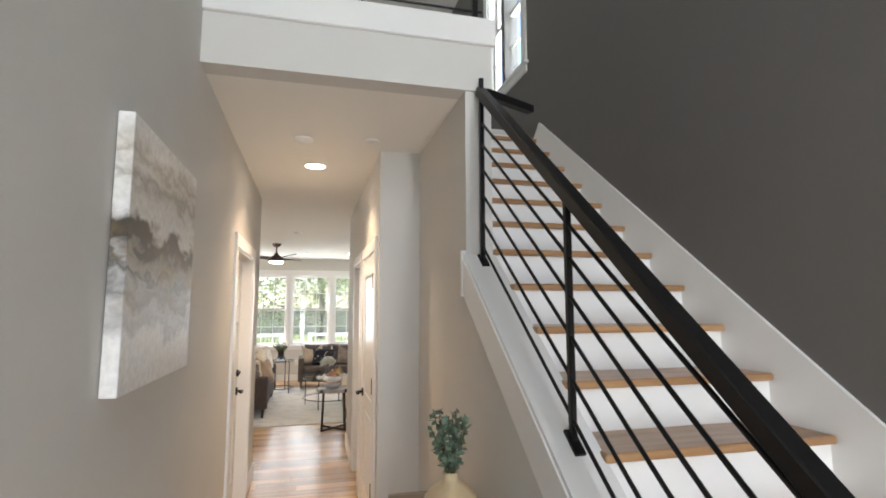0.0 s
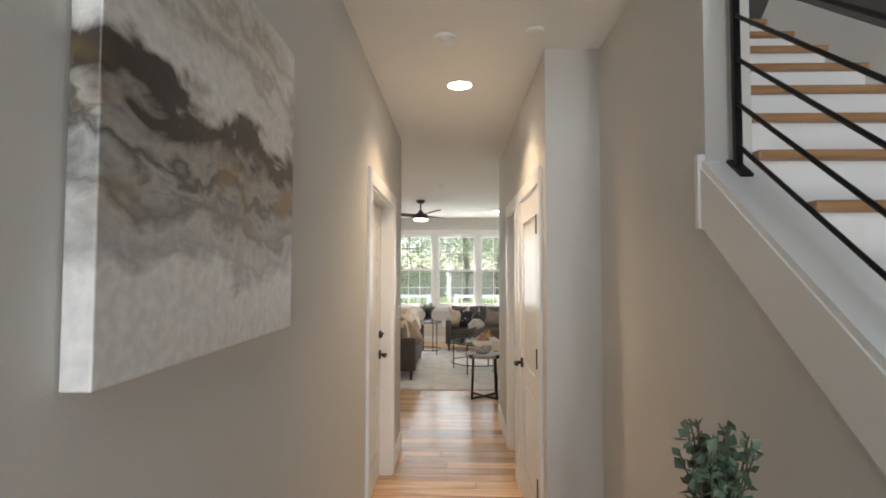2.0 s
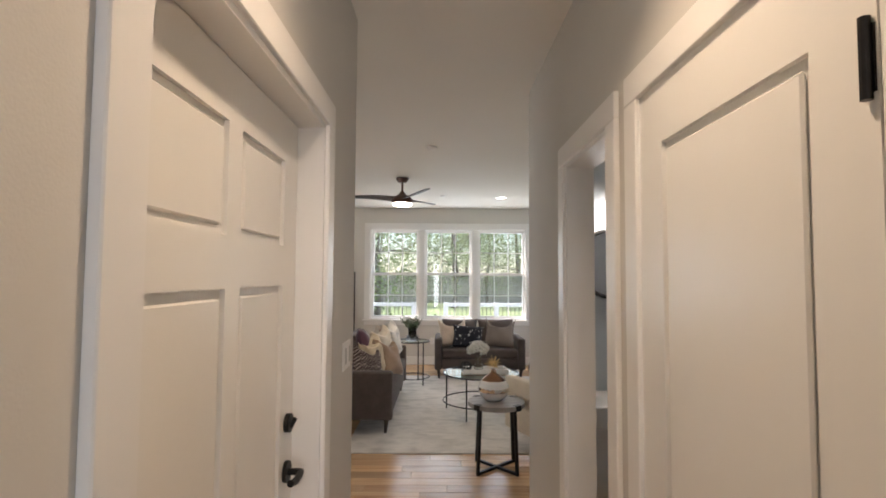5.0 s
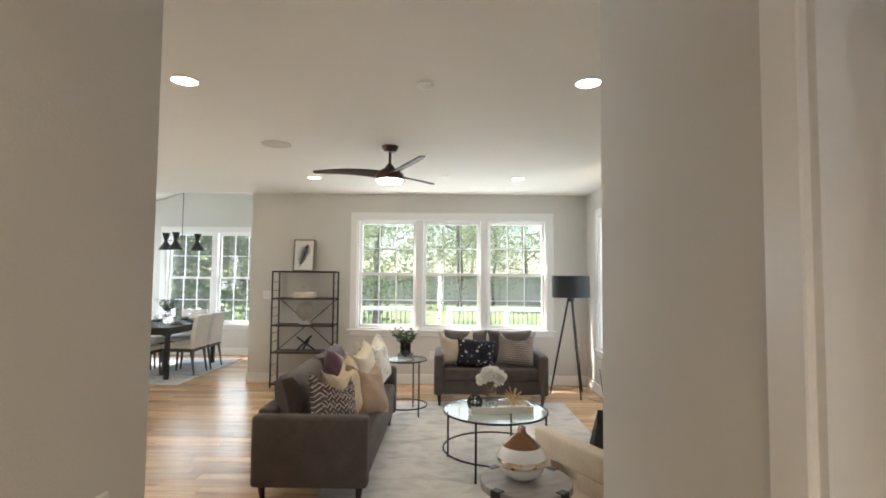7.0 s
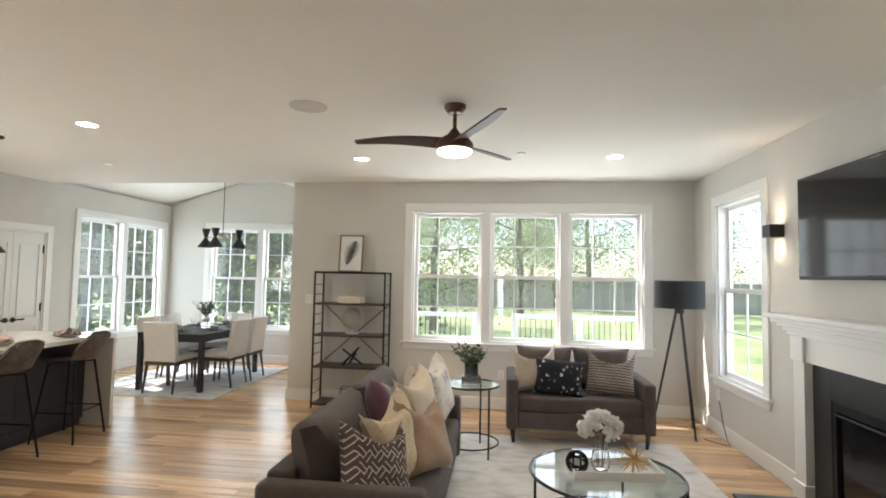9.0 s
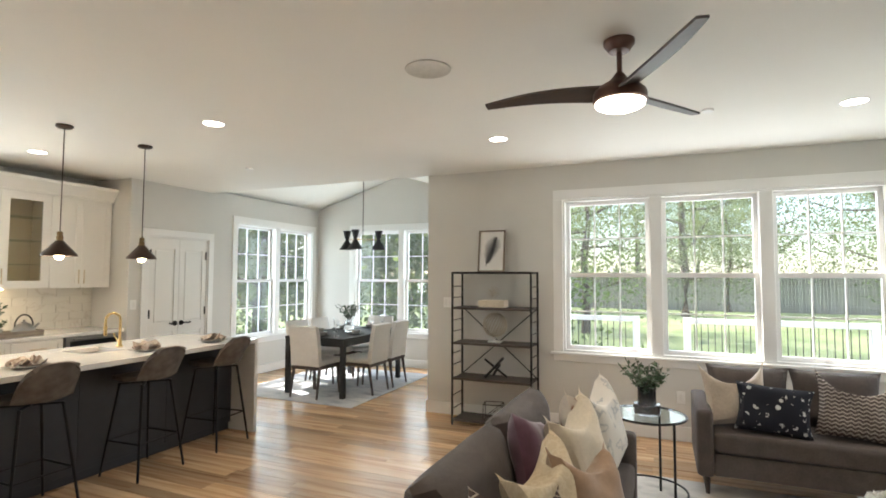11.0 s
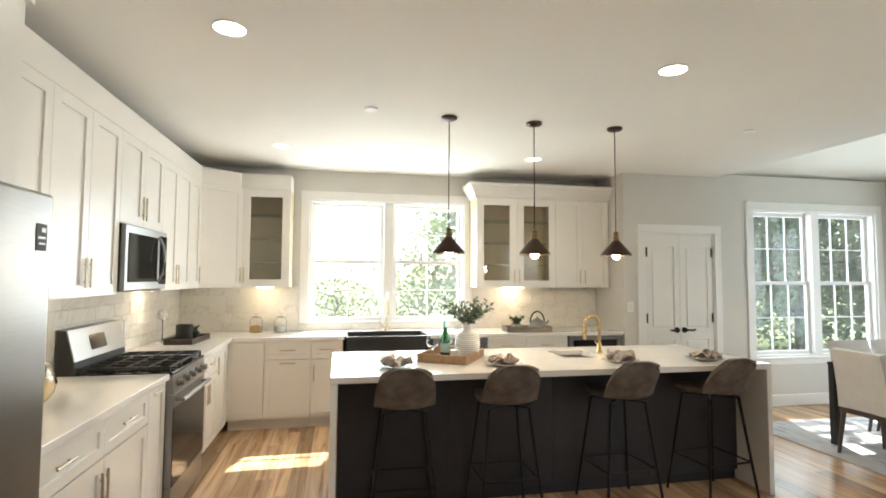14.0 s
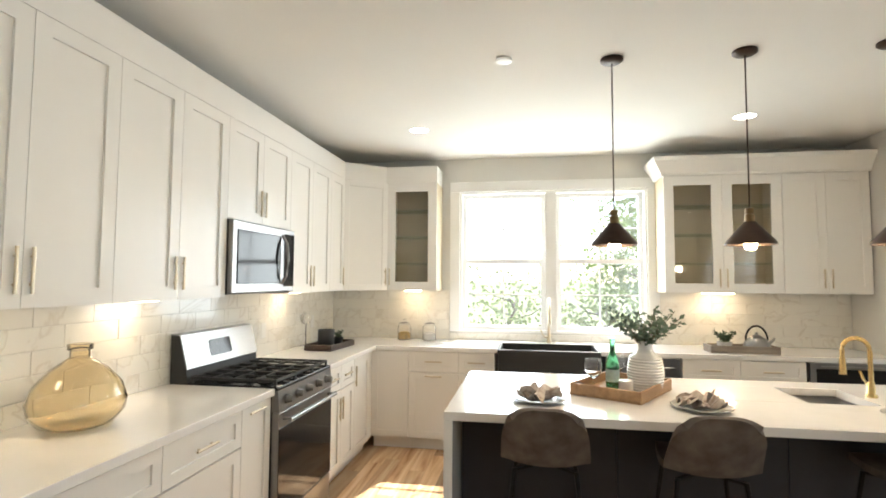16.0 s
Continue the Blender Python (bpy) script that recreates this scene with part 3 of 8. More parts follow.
t_ = 0.016
baseboard("baseboard_hall", [(HX0, -1.6, HX0 + t_, 4.589), (HX0, 5.831, HX0 + t_, 6.36), (HX0 - 0.14, 6.36, HX0 + t_, 6.36 + t_), (HX1 - t_, 4.42, HX1, 4.539), (HX1 - t_, 4.435 - t_, 1.19, 4.435), (1.19 - t_, 0.3, 1.19, 4.418), (HX1 - t_, 5.531, HX1, 5.619), (HX1 - t_, 6.406, HX1, 7.315), (HX1 - t_, 7.315, EW, 7.315 + t_), (-2.08, 6.36, HX0 - 0.14, 6.36 + t_)])
baseboard("baseboard_living", [(DE - t_, NW - t_, EW, NW), (DE - t_, NW, DE, DN), (EW - t_, 10.95, EW, NW - t_), (EW - t_, 7.34, EW, 9.05)])
baseboard("baseboard_dining", [(DW, DN - t_, DE - t_, DN), (DW, 13.051, DW + t_, DN - t_), (DW, 11.93, DW + t_, 11.949), (DW - 0.6, 11.79 - t_, DW + t_, 11.79), (DW, 11.79, DW + t_, 11.94)])


# ---------- kitchen ----------
def sweep(bm, pts, profile):
    """Runs a profile of (outward, height) pairs along a flat line of (x, y) points, mitred; outward is to the line's right."""
    n = len(pts)
    t = bmesh.new()
    rows = []
    for i, p in enumerate(pts):
        d0 = (Vector(p) - Vector(pts[i - 1])).normalized() if i else None
        d1 = (Vector(pts[i + 1]) - Vector(p)).normalized() if i < n - 1 else None
        d0, d1 = d0 or d1, d1 or d0
        n0, n1 = Vector((d0.y, -d0.x)), Vector((d1.y, -d1.x))
        nn = (n0 + n1).normalized()
        k = 1 / max(0.3, nn.dot(n0))
        rows.append([t.verts.new((p[0] + nn.x * o * k, p[1] + nn.y * o * k, z)) for o, z in profile])
    m = len(profile)
    for a, b in zip(rows, rows[1:]):
        for k in range(m):
            t.faces.new((a[k], a[(k + 1) % m], b[(k + 1) % m], b[k]))
    t.faces.new(rows[0])
    t.faces.new(rows[-1])
    join(bm, t)


def fr(origin, ux):
    """A frame for a cabinet front: u along the front, w out of it, z up. ux is the way of u as (x, y)."""
    ux = Vector((*ux, 0)).normalized()
    wx = Vector((-ux.y, ux.x, 0))
    m = Matrix((ux, wx, Vector((0, 0, 1)))).transposed().to_4x4()
    return Matrix.Translation(origin) @ m


def pull(parent, u, z, up, length, name="handle"):
    bm = BM()
    w = 0.03
    a, b = ((u, w, z - length / 2), (u, w, z + length / 2)) if up else ((u - length / 2, w, z), (u + length / 2, w, z))
    rod(bm, a, b, 0.006, seg=10)
    for f in (0.2, 0.8):
        c = Vector(a).lerp(Vector(b), f)
        rod(bm, (c.x, 0, c.z), (c.x, w, c.z), 0.005, seg=8)
    return part(name, bm, M["nickel"], parent, "champagne metal bar handle", True)


def shaker(name, parent, u0, u1, z0, z1, rail=0.055, glassy=False, material=None):
    """A shaker front standing 2 cm proud of the box, with a sunk field or a glass pane."""
    g = 0.0015
    u0, u1, z0, z1 = u0 + g, u1 - g, z0 + g, z1 - g
    r = min(rail, (z1 - z0) * 0.28)
    bm = BM()
    frame_ring(bm, lambda u, d, z: (u, d, z), u0, u1, z0, z1, r, 0.0005, 0.02)
    d = part(name, bm, material or M["cab"], parent)
    rail = r
    if not glassy:
        b2 = BM()
        box(b2, u0 + rail - 0.003, u1 - rail + 0.003, 0.001, 0.010, z0 + r - 0.003, z1 - r + 0.003)
        part("panel", b2, material or M["cab"], d)
    if glassy:
        b2 = BM()
        box(b2, u0 + rail - 0.004, u1 - rail + 0.004, 0.008, 0.012, z0 + r - 0.004, z1 - r + 0.004)
        pn = part("pane", b2, M["pane"], d, "clear glass pane")
        pn.visible_shadow = False
    return d


def upper(origin, ux, width, z0, z1, depth, doors, label, glassy=False, handles="pair"):
    """A wall cabinet: box, doors and handles, in the front's frame."""
    top = thing("wall_cabinet", label=label, category="cabinet", group="wall cabinets")
    top.matrix_world = fr(origin, ux)
    bm = BM()
    if glassy:
        for a, b, y0, y1, s, e in ((0, 0.018, -depth, 0, z0, z1), (width - 0.018, width, -depth, 0, z0, z1), (0.018, width - 0.018, -depth, 0, z0, z0 + 0.018), (0.018, width - 0.018, -depth, 0, z1 - 0.018, z1), (0.018, width - 0.018, -depth, -depth + 0.012, z0 + 0.018, z1 - 0.018)):
            box(bm, a, b, y0, y1, s, e)
        part("body", bm, CABIN, top, "tan-lined cabinet interior")
        for k in range(1, 4):
            b2 = BM()
            zz = z0 + (z1 - z0) * k / 4
            box(b2, 0.02, width - 0.02, -depth + 0.02, -0.03, zz - 0.004, zz + 0.004)
            part("shelf", b2, M["tabletop"], top, "glass shelf")
    else:
        box(bm, 0, width, -depth, 0, z0, z1, 0.001, 1)
        part("body", bm, M["cab"], top)
    for k in range(doors):
        a, b = width * k / doors, width * (k + 1) / doors
        d = shaker("door", top, a, b, z0, z1, rail=0.082 if glassy else 0.066, glassy=glassy)
        hu = (b - 0.03 if k == 0 else a + 0.03) if doors == 2 else (b - 0.03 if handles == "right" else a + 0.03)
        pull(d, hu, z0 + 0.13, True, 0.16)
    return top


def base(origin, ux, width, fronts, label, name="base_cabinet", group="base cabinets", depth=0.6, h=0.88):
    """A floor cabinet with a toe kick; fronts are (kind, u0, u1, z0, z1) in shares of the width and metres."""
    top = thing(name, label=label, category="cabinet", group=group)
    top.matrix_world = fr(origin, ux)
    bm = BM()
    box(bm, 0, width, -depth, 0, 0.11, h)
    part("body", bm, M["cab"], top)
    bm = BM()
    box(bm, 0, width, -depth, -0.07, 0.002, 0.109)
    part("toe_kick", bm, M["cab"], top)
    for kind, u0, u1, s, e in fronts:
        d = shaker("drawer_front" if kind == "drawer" else "door", top, u0 * width, u1 * width, s, e)
        if kind == "drawer":
            pull(d, (u0 + u1) / 2 * width, (s + e) / 2, False, 0.15)
        elif kind == "left":
            pull(d, u0 * width + 0.03, e - 0.14, True, 0.16)
        elif kind == "right":
            pull(d, u1 * width - 0.03, e - 0.14, True, 0.16)
        elif kind == "top":
            pull(d, (u0 + u1) / 2 * width, e - 0.035, False, 0.15)
    return top


CABIN = mat("tan_cabinet_lining", (0.60, 0.50, 0.34), 0.6, grain=0.08, scale=10)
# wall cabinets over the south run; fronts look north, u runs west
UF, UZ0, UZ1 = 7.25, 1.41, 2.445
L_ = "tall white shaker wall cabinet with bar handles"
for a, b, z0, n_, hd in ((-2.50, -3.27, UZ0, 2, ""), (-3.27, -4.06, UZ0, 2, ""), (-4.06, -4.84, 1.86, 2, ""), (-4.84, -5.60, UZ0, 2, ""), (-5.60, -5.93, UZ0, 1, "left")):
    upper((b, UF, 0), (1, 0), abs(b - a), z0, UZ1, UF - SW - 0.002, n_, L_ if z0 < 1.5 else "short white shaker cabinet above the microwave", handles=hd)
# corner cabinet with a diagonal front
top = thing("corner_cabinet", label="white corner wall cabinet with a diagonal door", category="cabinet", group="wall cabinets")
bm = BM()
prism(bm, [(WW + 0.002, SW + 0.002), (-5.932, SW + 0.002), (-5.932, UF), (-6.22, 7.6), (WW + 0.002, 7.6)], "z", UZ0, UZ1)
part("body", bm, M["cab"], top)
dl = math.hypot(-5.932 + 6.22, 7.6 - UF)
door_m = fr((-6.22, 7.6, 0), (0.288, -0.35))
bm = BM()
for a, b, s, e in ((0.004, 0.06, UZ0, UZ1), (dl - 0.06, dl - 0.004, UZ0, UZ1), (0.06, dl - 0.06, UZ0, UZ0 + 0.055), (0.06, dl - 0.06, UZ1 - 0.055, UZ1)):
    box(bm, a, b, 0.0005, 0.02, s + 0.001, e - 0.001, 0.0015, 1, m=door_m)
box(bm, 0.055, dl - 0.055, 0.001, 0.01, UZ0 + 0.05, UZ1 - 0.05, m=door_m)
dd = part("door", bm, M["cab"], top)
bm = BM()
rod(bm, door_m @ Vector((0.035, 0.05, UZ0 + 0.05)), door_m @ Vector((0.035, 0.05, UZ0 + 0.21)), 0.006, seg=10)
for z in (0.08, 0.18):
    rod(bm, door_m @ Vector((0.035, 0.02, UZ0 + z)), door_m @ Vector((0.035, 0.05, UZ0 + z)), 0.005, seg=8)
part("handle", bm, M["nickel"], dd, "champagne metal bar handle")
# west wall cabinets; fronts look east, u runs south
upper((-6.22, 8.09, 0), (0, -1), 0.488, UZ0, UZ1, 0.31, 1, "white wall cabinet with a glass door and shelves", True, "right")
upper((-6.22, 11.1, 0), (0, -1), 0.96, UZ0, UZ1, 0.31, 2, "white wall cabinet with two glass doors", True)
upper((-6.22, 11.775, 0), (0, -1), 0.673, UZ0, UZ1, 0.31, 2, L_)
# crowns
CROWN = [(0.0, 2.446), (0.02, 2.446), (0.024, 2.468), (0.045, 2.50), (0.078, 2.55), (0.095, 2.572), (0.1, 2.605), (0.0, 2.605)]
bm = BM()
sweep(bm, [(-6.5, 8.092), (-6.2, 8.092), (-6.2, 7.59), (-5.924, 7.27), (-2.50, 7.27)][::-1], [(-o, z) for o, z in CROWN])
solid("trim_cabinet_crown", bm, M["cab"], "white stepped crown moulding on the cabinets", kind="structure")
bm = BM()
sweep(bm, [(-6.5, 10.138), (-6.2, 10.138), (-6.2, 11.786)], CROWN)
solid("trim_cabinet_crown", bm, M["cab"], "white stepped crown moulding on the cabinets", kind="structure")
# under-cabinet light strips
for x0, x1, y0, y1 in ((-2.8, -2.95, 7.05, 7.1), (-3.6, -3.75, 7.05, 7.1), (-5.25, -5.4, 7.05, 7.1), (-6.4, -6.35, 7.75, 7.9), (-6.4, -6.35, 10.5, 10.75)):
    bm = BM()
    box(bm, x0, x1, y0, y1, UZ0 - 0.012, UZ0 - 0.0005, 0.002, 1)
    solid("cabinet_light", bm, M["bulb"], "small glowing light bar under a cabinet", "light", "cabinet lights")
    lamp("cabinet_lamp", "AREA", pose((x0 + x1) / 2, (y0 + y1) / 2, UZ0 - 0.02), 0.15, (1.0, 0.78, 0.52), size=0.14)

# base cabinets
BF = 7.55
DR = [("drawer", 0, 1, 0.70, 0.875)]
base((-3.21, BF, 0), (1, 0), 0.69, DR + [("left", 0, 1, 0.12, 0.695)], "white shaker base cabinet with a drawer above a door")
base((-3.76, BF, 0), (1, 0), 0.548, DR + [("right", 0, 1, 0.12, 0.695)], "white shaker base cabinet with a drawer above a door")
base((-4.045, BF, 0), (1, 0), 0.283, [("top", 0, 1, 0.12, 0.875)], "narrow white pull-out cabinet beside the range")
base((-5.40, BF, 0), (1, 0), 0.58, [("drawer", 0, 0.5, 0.70, 0.875), ("drawer", 0.5, 1, 0.70, 0.875), ("right", 0, 0.5, 0.12, 0.695), ("left", 0.5, 1, 0.12, 0.695)], "white shaker base cabinet beside the range")
base((-5.93, BF, 0), (1, 0), 0.528, [("right", 0.25, 1, 0.12, 0.875)], "white corner base cabinet")
# west run
BX = -5.95
base((BX, 7.89, 0), (0, -1), 0.34, [("plain", 0, 1, 0.12, 0.875)], "white corner base panel cabinet", depth=0.58)
base((BX, 8.34, 0), (0, -1), 0.448, DR + [("top", 0, 1, 0.12, 0.695)], "white base cabinet with drawer and pull-out", depth=0.58)
base((BX, 8.655, 0), (0, -1), 0.313, DR + [("right", 0, 1, 0.12, 0.695)], "white base cabinet with drawer and door", depth=0.58)
base((BX, 9.57, 0), (0, -1), 0.913, [("right", 0, 0.5, 0.12, 0.63), ("left", 0.5, 1, 0.12, 0.63)], "white base cabinet below the farmhouse sink", depth=0.58, h=0.64)
base((BX, 10.63, 0), (0, -1), 0.438, DR + [("drawer", 0, 1, 0.42, 0.695), ("drawer", 0, 1, 0.12, 0.415)], "white base cabinet with three drawers", depth=0.58)
base((BX, 11.115, 0), (0, -1), 0.483, DR + [("drawer", 0, 1, 0.42, 0.695), ("drawer", 0, 1, 0.12, 0.415)], "white base cabinet with three drawers", depth=0.58)

# worktops
bm = BM()
box(bm, -4.05, -2.515, SW + 0.002, 7.59, 0.882, 0.92, 0.003)
solid("worktop", bm, M["quartz"], "white quartz worktop beside the fridge", "worktop")
top = thing("worktop", label="white quartz corner worktop with a sink opening", category="worktop")
for x0, x1, y0, y1 in ((-5.91, -4.815, SW + 0.002, 7.59), (WW + 0.002, -5.9105, SW + 0.002, 8.68), (WW + 0.002, -5.91, 9.55, 11.785), (WW + 0.002, -6.40, 8.6805, 9.5495)):
    bm = BM()
    box(bm, x0, x1, y0, y1, 0.882, 0.92, 0.0015, 1)
    part("slab", bm, M["quartz"], top)
# farmhouse sink
top = thing("farmhouse_sink", label="black farmhouse sink with a deep apron front", category="sink")
bm = BM()
box(bm, -6.395, -6.37, 8.685, 9.545, 0.68, 0.915)
box(bm, -5.925, -5.895, 8.685, 9.545, 0.655, 0.915, 0.006)
box(bm, -6.37, -5.925, 8.685, 8.705, 0.68, 0.915)
box(bm, -6.37, -5.925, 9.525, 9.545, 0.68, 0.915)
box(bm, -6.395, -5.925, 8.685, 9.545, 0.655, 0.68)
part("basin", bm, M["blackm"], top)


def gooseneck(name, at, turn, material, h, reach, label):
    top = thing(name, at, turn, label, "faucet")
    bm = BM()
    lathe(bm, [(0.026, 0), (0.026, 0.01), (0.018, 0.02), (0.016, 0.07), (0.013, 0.08)], 20)
    pts = [(0, 0, 0.07), (0, 0, h - reach / 2)] + [(reach / 2 - reach / 2 * math.cos(a), 0, h - reach / 2 + reach / 2 * math.sin(a)) for a in [math.pi * k / 10 for k in range(1, 11)]] + [(reach, 0, h - reach / 2 - 0.06)]
    tube(bm, pts, 0.0115, 12)
    part("spout", bm, material, top, smooth=True)
    bm = BM()
    rod(bm, (reach, 0, h - reach / 2 - 0.05), (reach, 0, h - reach / 2 - 0.13), 0.015, 0.017, 14)
    part("spray_head", bm, material, top, smooth=True)
    bm = BM()
    rod(bm, (0, -0.015, 0.05), (0, -0.04, 0.055), 0.009)
    tube(bm, [(0, -0.04, 0.055), (0.01, -0.06, 0.08), (0.02, -0.075, 0.12)], 0.006, 8)
    part("lever", bm, material, top, smooth=True)
    return top


gooseneck("kitchen_faucet", (-6.44, 9.14, 0.92), 0, M["nickel"], 0.42, 0.2, "champagne metal gooseneck faucet at the window")

# dishwasher and drinks cooler
top = thing("dishwasher", label="stainless steel dishwasher with a bar handle", category="dishwasher")
bm = BM()
box(bm, -6.5, BX, 9.585, 10.18, 0.11, 0.878)
part("body", bm, M["blackm"], top)
bm = BM()
box(bm, BX + 0.0005, BX + 0.022, 9.59, 10.175, 0.12, 0.875, 0.004)
dd = part("door", bm, M["steel"], top)
bm = BM()
rod(bm, (BX + 0.055, 9.65, 0.80), (BX + 0.055, 10.12, 0.80), 0.009)
for y in (9.7, 10.07):
    rod(bm, (BX + 0.02, y, 0.80), (BX + 0.055, y, 0.80), 0.006)
part("handle", bm, M["steel"], dd)
bm = BM()
box(bm, -6.5, BX - 0.07, 9.585, 10.18, 0.002, 0.109)
part("toe_kick", bm, M["blackm"], top)
top = thing("drinks_cooler", label="under-counter drinks cooler with a dark glass door", category="cooler")
bm = BM()
box(bm, -6.5, BX, 11.13, 11.765, 0.11, 0.878)
part("body", bm, M["blackm"], top)
bm = BM()
for y0, y1, z0, z1 in ((11.135, 11.18, 0.12, 0.875), (11.715, 11.76, 0.12, 0.875), (11.18, 11.715, 0.12, 0.165), (11.18, 11.715, 0.83, 0.875)):
    box(bm, BX + 0.0005, BX + 0.03, y0, y1, z0, z1)
dd = part("door", bm, M["steel"], top)
bm = BM()
box(bm, BX + 0.002, BX + 0.02, 11.178, 11.717, 0.163, 0.832)
part("door_glass", bm, M["glossblack"], dd, "dark glossy glass")
bm = BM()
rod(bm, (BX + 0.06, 11.2, 0.85), (BX + 0.06, 11.7, 0.85), 0.009)
for y in (11.25, 11.65):
    rod(bm, (BX + 0.03, y, 0.85), (BX + 0.06, y, 0.85), 0.006)
part("handle", bm, M["steel"], dd)
bm = BM()
box(bm, -6.5, BX - 0.07, 11.13, 11.765, 0.002, 0.109)
part("toe_kick", bm, M["blackm"], top)

# gas range
top = thing("gas_range", label="freestanding stainless gas range with black glass oven door", category="range")
RX0, RX1, RF = -4.805, -4.055, 7.60
bm = BM()
box(bm, RX0, RX1, SW + 0.02, RF - 0.03, 0.03, 0.905)
for x in (RX0 + 0.05, RX1 - 0.05):
    for y in (7.05, 7.5):
        rod(bm, (x, y, 0.0), (x, y, 0.03), 0.02)
part("body", bm, M["blackm"], top)
bm = BM()
box(bm, RX0 - 0.003, RX1 + 0.003, SW + 0.1, RF + 0.005, 0.906, 0.925, 0.004)
ck = part("cooktop", bm, M["glossblack"], top, "black enamel cooktop")
for gx in (RX0 + 0.02, RX0 + 0.262, RX0 + 0.504):
    bm = BM()
    for x in (gx, gx + 0.226):
        bar(bm, (x, 7.08, 0.955), (x, 7.58, 0.955), 0.012, 0.014)
    for y in (7.08, 7.2, 7.33, 7.46, 7.58):
        bar(bm, (gx, y, 0.955), (gx + 0.226, y, 0.955), 0.012, 0.014)
    for x in (gx, gx + 0.226):
        for y in (7.08, 7.58):
            bar(bm, (x, y, 0.924), (x, y, 0.957), 0.012, 0.012)
    bar(bm, (gx + 0.113, 7.08, 0.957), (gx + 0.113, 7.58, 0.957), 0.01, 0.012)
    part("grate", bm, M["iron"], ck, "cast-iron grate")
for x in (RX0 + 0.14, RX0 + 0.375, RX0 + 0.61):
    for y in (7.2, 7.46):
        bm = BM()
        lathe(bm, [(0.045, 0.925), (0.045, 0.935), (0.03, 0.936), (0.03, 0.945), (0.0, 0.946)], 20, Matrix.Translation((x, y, 0)))
        part("burner", bm, M["iron"], ck)
bm = BM()
prism(bm, [(SW + 0.02, 0.90), (SW + 0.13, 0.90), (SW + 0.12, 1.0), (SW + 0.07, 1.19), (SW + 0.02, 1.19)], "x", RX0, RX1)
part("back_guard", bm, M["blackm"], top)
bm = BM()
prism(bm, [(SW + 0.1215, 1.0), (SW + 0.128, 1.003), (SW + 0.08, 1.192), (SW + 0.02, 1.197), (SW + 0.02, 1.191), (SW + 0.072, 1.19)], "x", RX0 - 0.002, RX1 + 0.002)
bg = part("control_panel", bm, M["steel"], top)
bm = BM()
prism(bm, [(SW + 0.117, 1.045), (SW + 0.1185, 1.046), (SW + 0.094, 1.142), (SW + 0.0925, 1.141)], "x", -4.50, -4.30)
prism(bm, [(SW + 0.1185, 1.05), (SW + 0.1195, 1.05), (SW + 0.095, 1.14), (SW + 0.094, 1.14)], "x", -4.51, -4.29)
part("display", bm, M["glossblack"], bg, "dark display")
bm = BM()
prism(bm, [(RF - 0.03, 0.79), (RF + 0.015, 0.79), (RF + 0.005, 0.905), (RF - 0.03, 0.905)], "x", RX0, RX1)
fp = part("knob_strip", bm, M["steel"], top)
for k in range(5):
    x = RX0 + 0.09 + k * 0.1425
    bm = BM()
    rod(bm, (x, RF + 0.008, 0.848), (x, RF + 0.022, 0.8485), 0.027, seg=18)
    rod(bm, (x, RF + 0.022, 0.8485), (x, RF + 0.05, 0.8495), 0.022, 0.018, seg=18)
    part("knob", bm, M["steel"], fp, smooth=True)
bm = BM()
box(bm, RX0 + 0.002, RX1 - 0.002, RF - 0.029, RF + 0.012, 0.215, 0.785, 0.004)
od = part("oven_door", bm, M["steel"], top)
bm = BM()
box(bm, RX0 + 0.004, RX1 - 0.004, RF + 0.0125, RF + 0.016, 0.22, 0.70, 0.001, 1)
part("door_glass", bm, M["glossblack"], od, "black oven glass")
bm = BM()
rod(bm, (RX0 + 0.04, RF + 0.06, 0.745), (RX1 - 0.04, RF + 0.06, 0.745), 0.013)
for x in (RX0 + 0.06, RX1 - 0.06):
    rod(bm, (x, RF + 0.01, 0.745), (x, RF + 0.06, 0.745), 0.009)
part("handle", bm, M["steel"], od, smooth=True)
bm = BM()
box(bm, RX0 + 0.002, RX1 - 0.002, RF - 0.029, RF + 0.012, 0.04, 0.21, 0.004)
part("storage_drawer", bm, M["steel"], top)

# microwave
top = thing("microwave", label="stainless over-the-range microwave with a curved handle", category="microwave")
MX0, MX1, MF = -4.835, -4.065, 7.275
bm = BM()
box(bm, MX0, MX1, SW + 0.002, MF, 1.425, 1.855, 0.004)
part("body", bm, M["blackm"], top)
bm = BM()
box(bm, MX0, MX1, MF + 0.0005, MF + 0.03, 1.43, 1.853, 0.006)
dd = part("door", bm, M["steel"], top)
bm = BM()
box(bm, -4.63, -4.115, MF + 0.0305, MF + 0.034, 1.485, 1.80, 0.004)
part("door_glass", bm, M["glossblack"], dd)
bm = BM()
box(bm, -4.825, -4.685, MF + 0.0305, MF + 0.033, 1.465, 1.82, 0.003)
part("keypad", bm, M["glossblack"], dd)
bm = BM()
tube(bm, [(-4.655, MF + 0.03, 1.48), (-4.655, MF + 0.065, 1.54), (-4.655, MF + 0.078, 1.645), (-4.655, MF + 0.065, 1.75), (-4.655, MF + 0.03, 1.81)], 0.0095, 10)
part("handle", bm, M["steel"], dd, "curved steel handle", True)

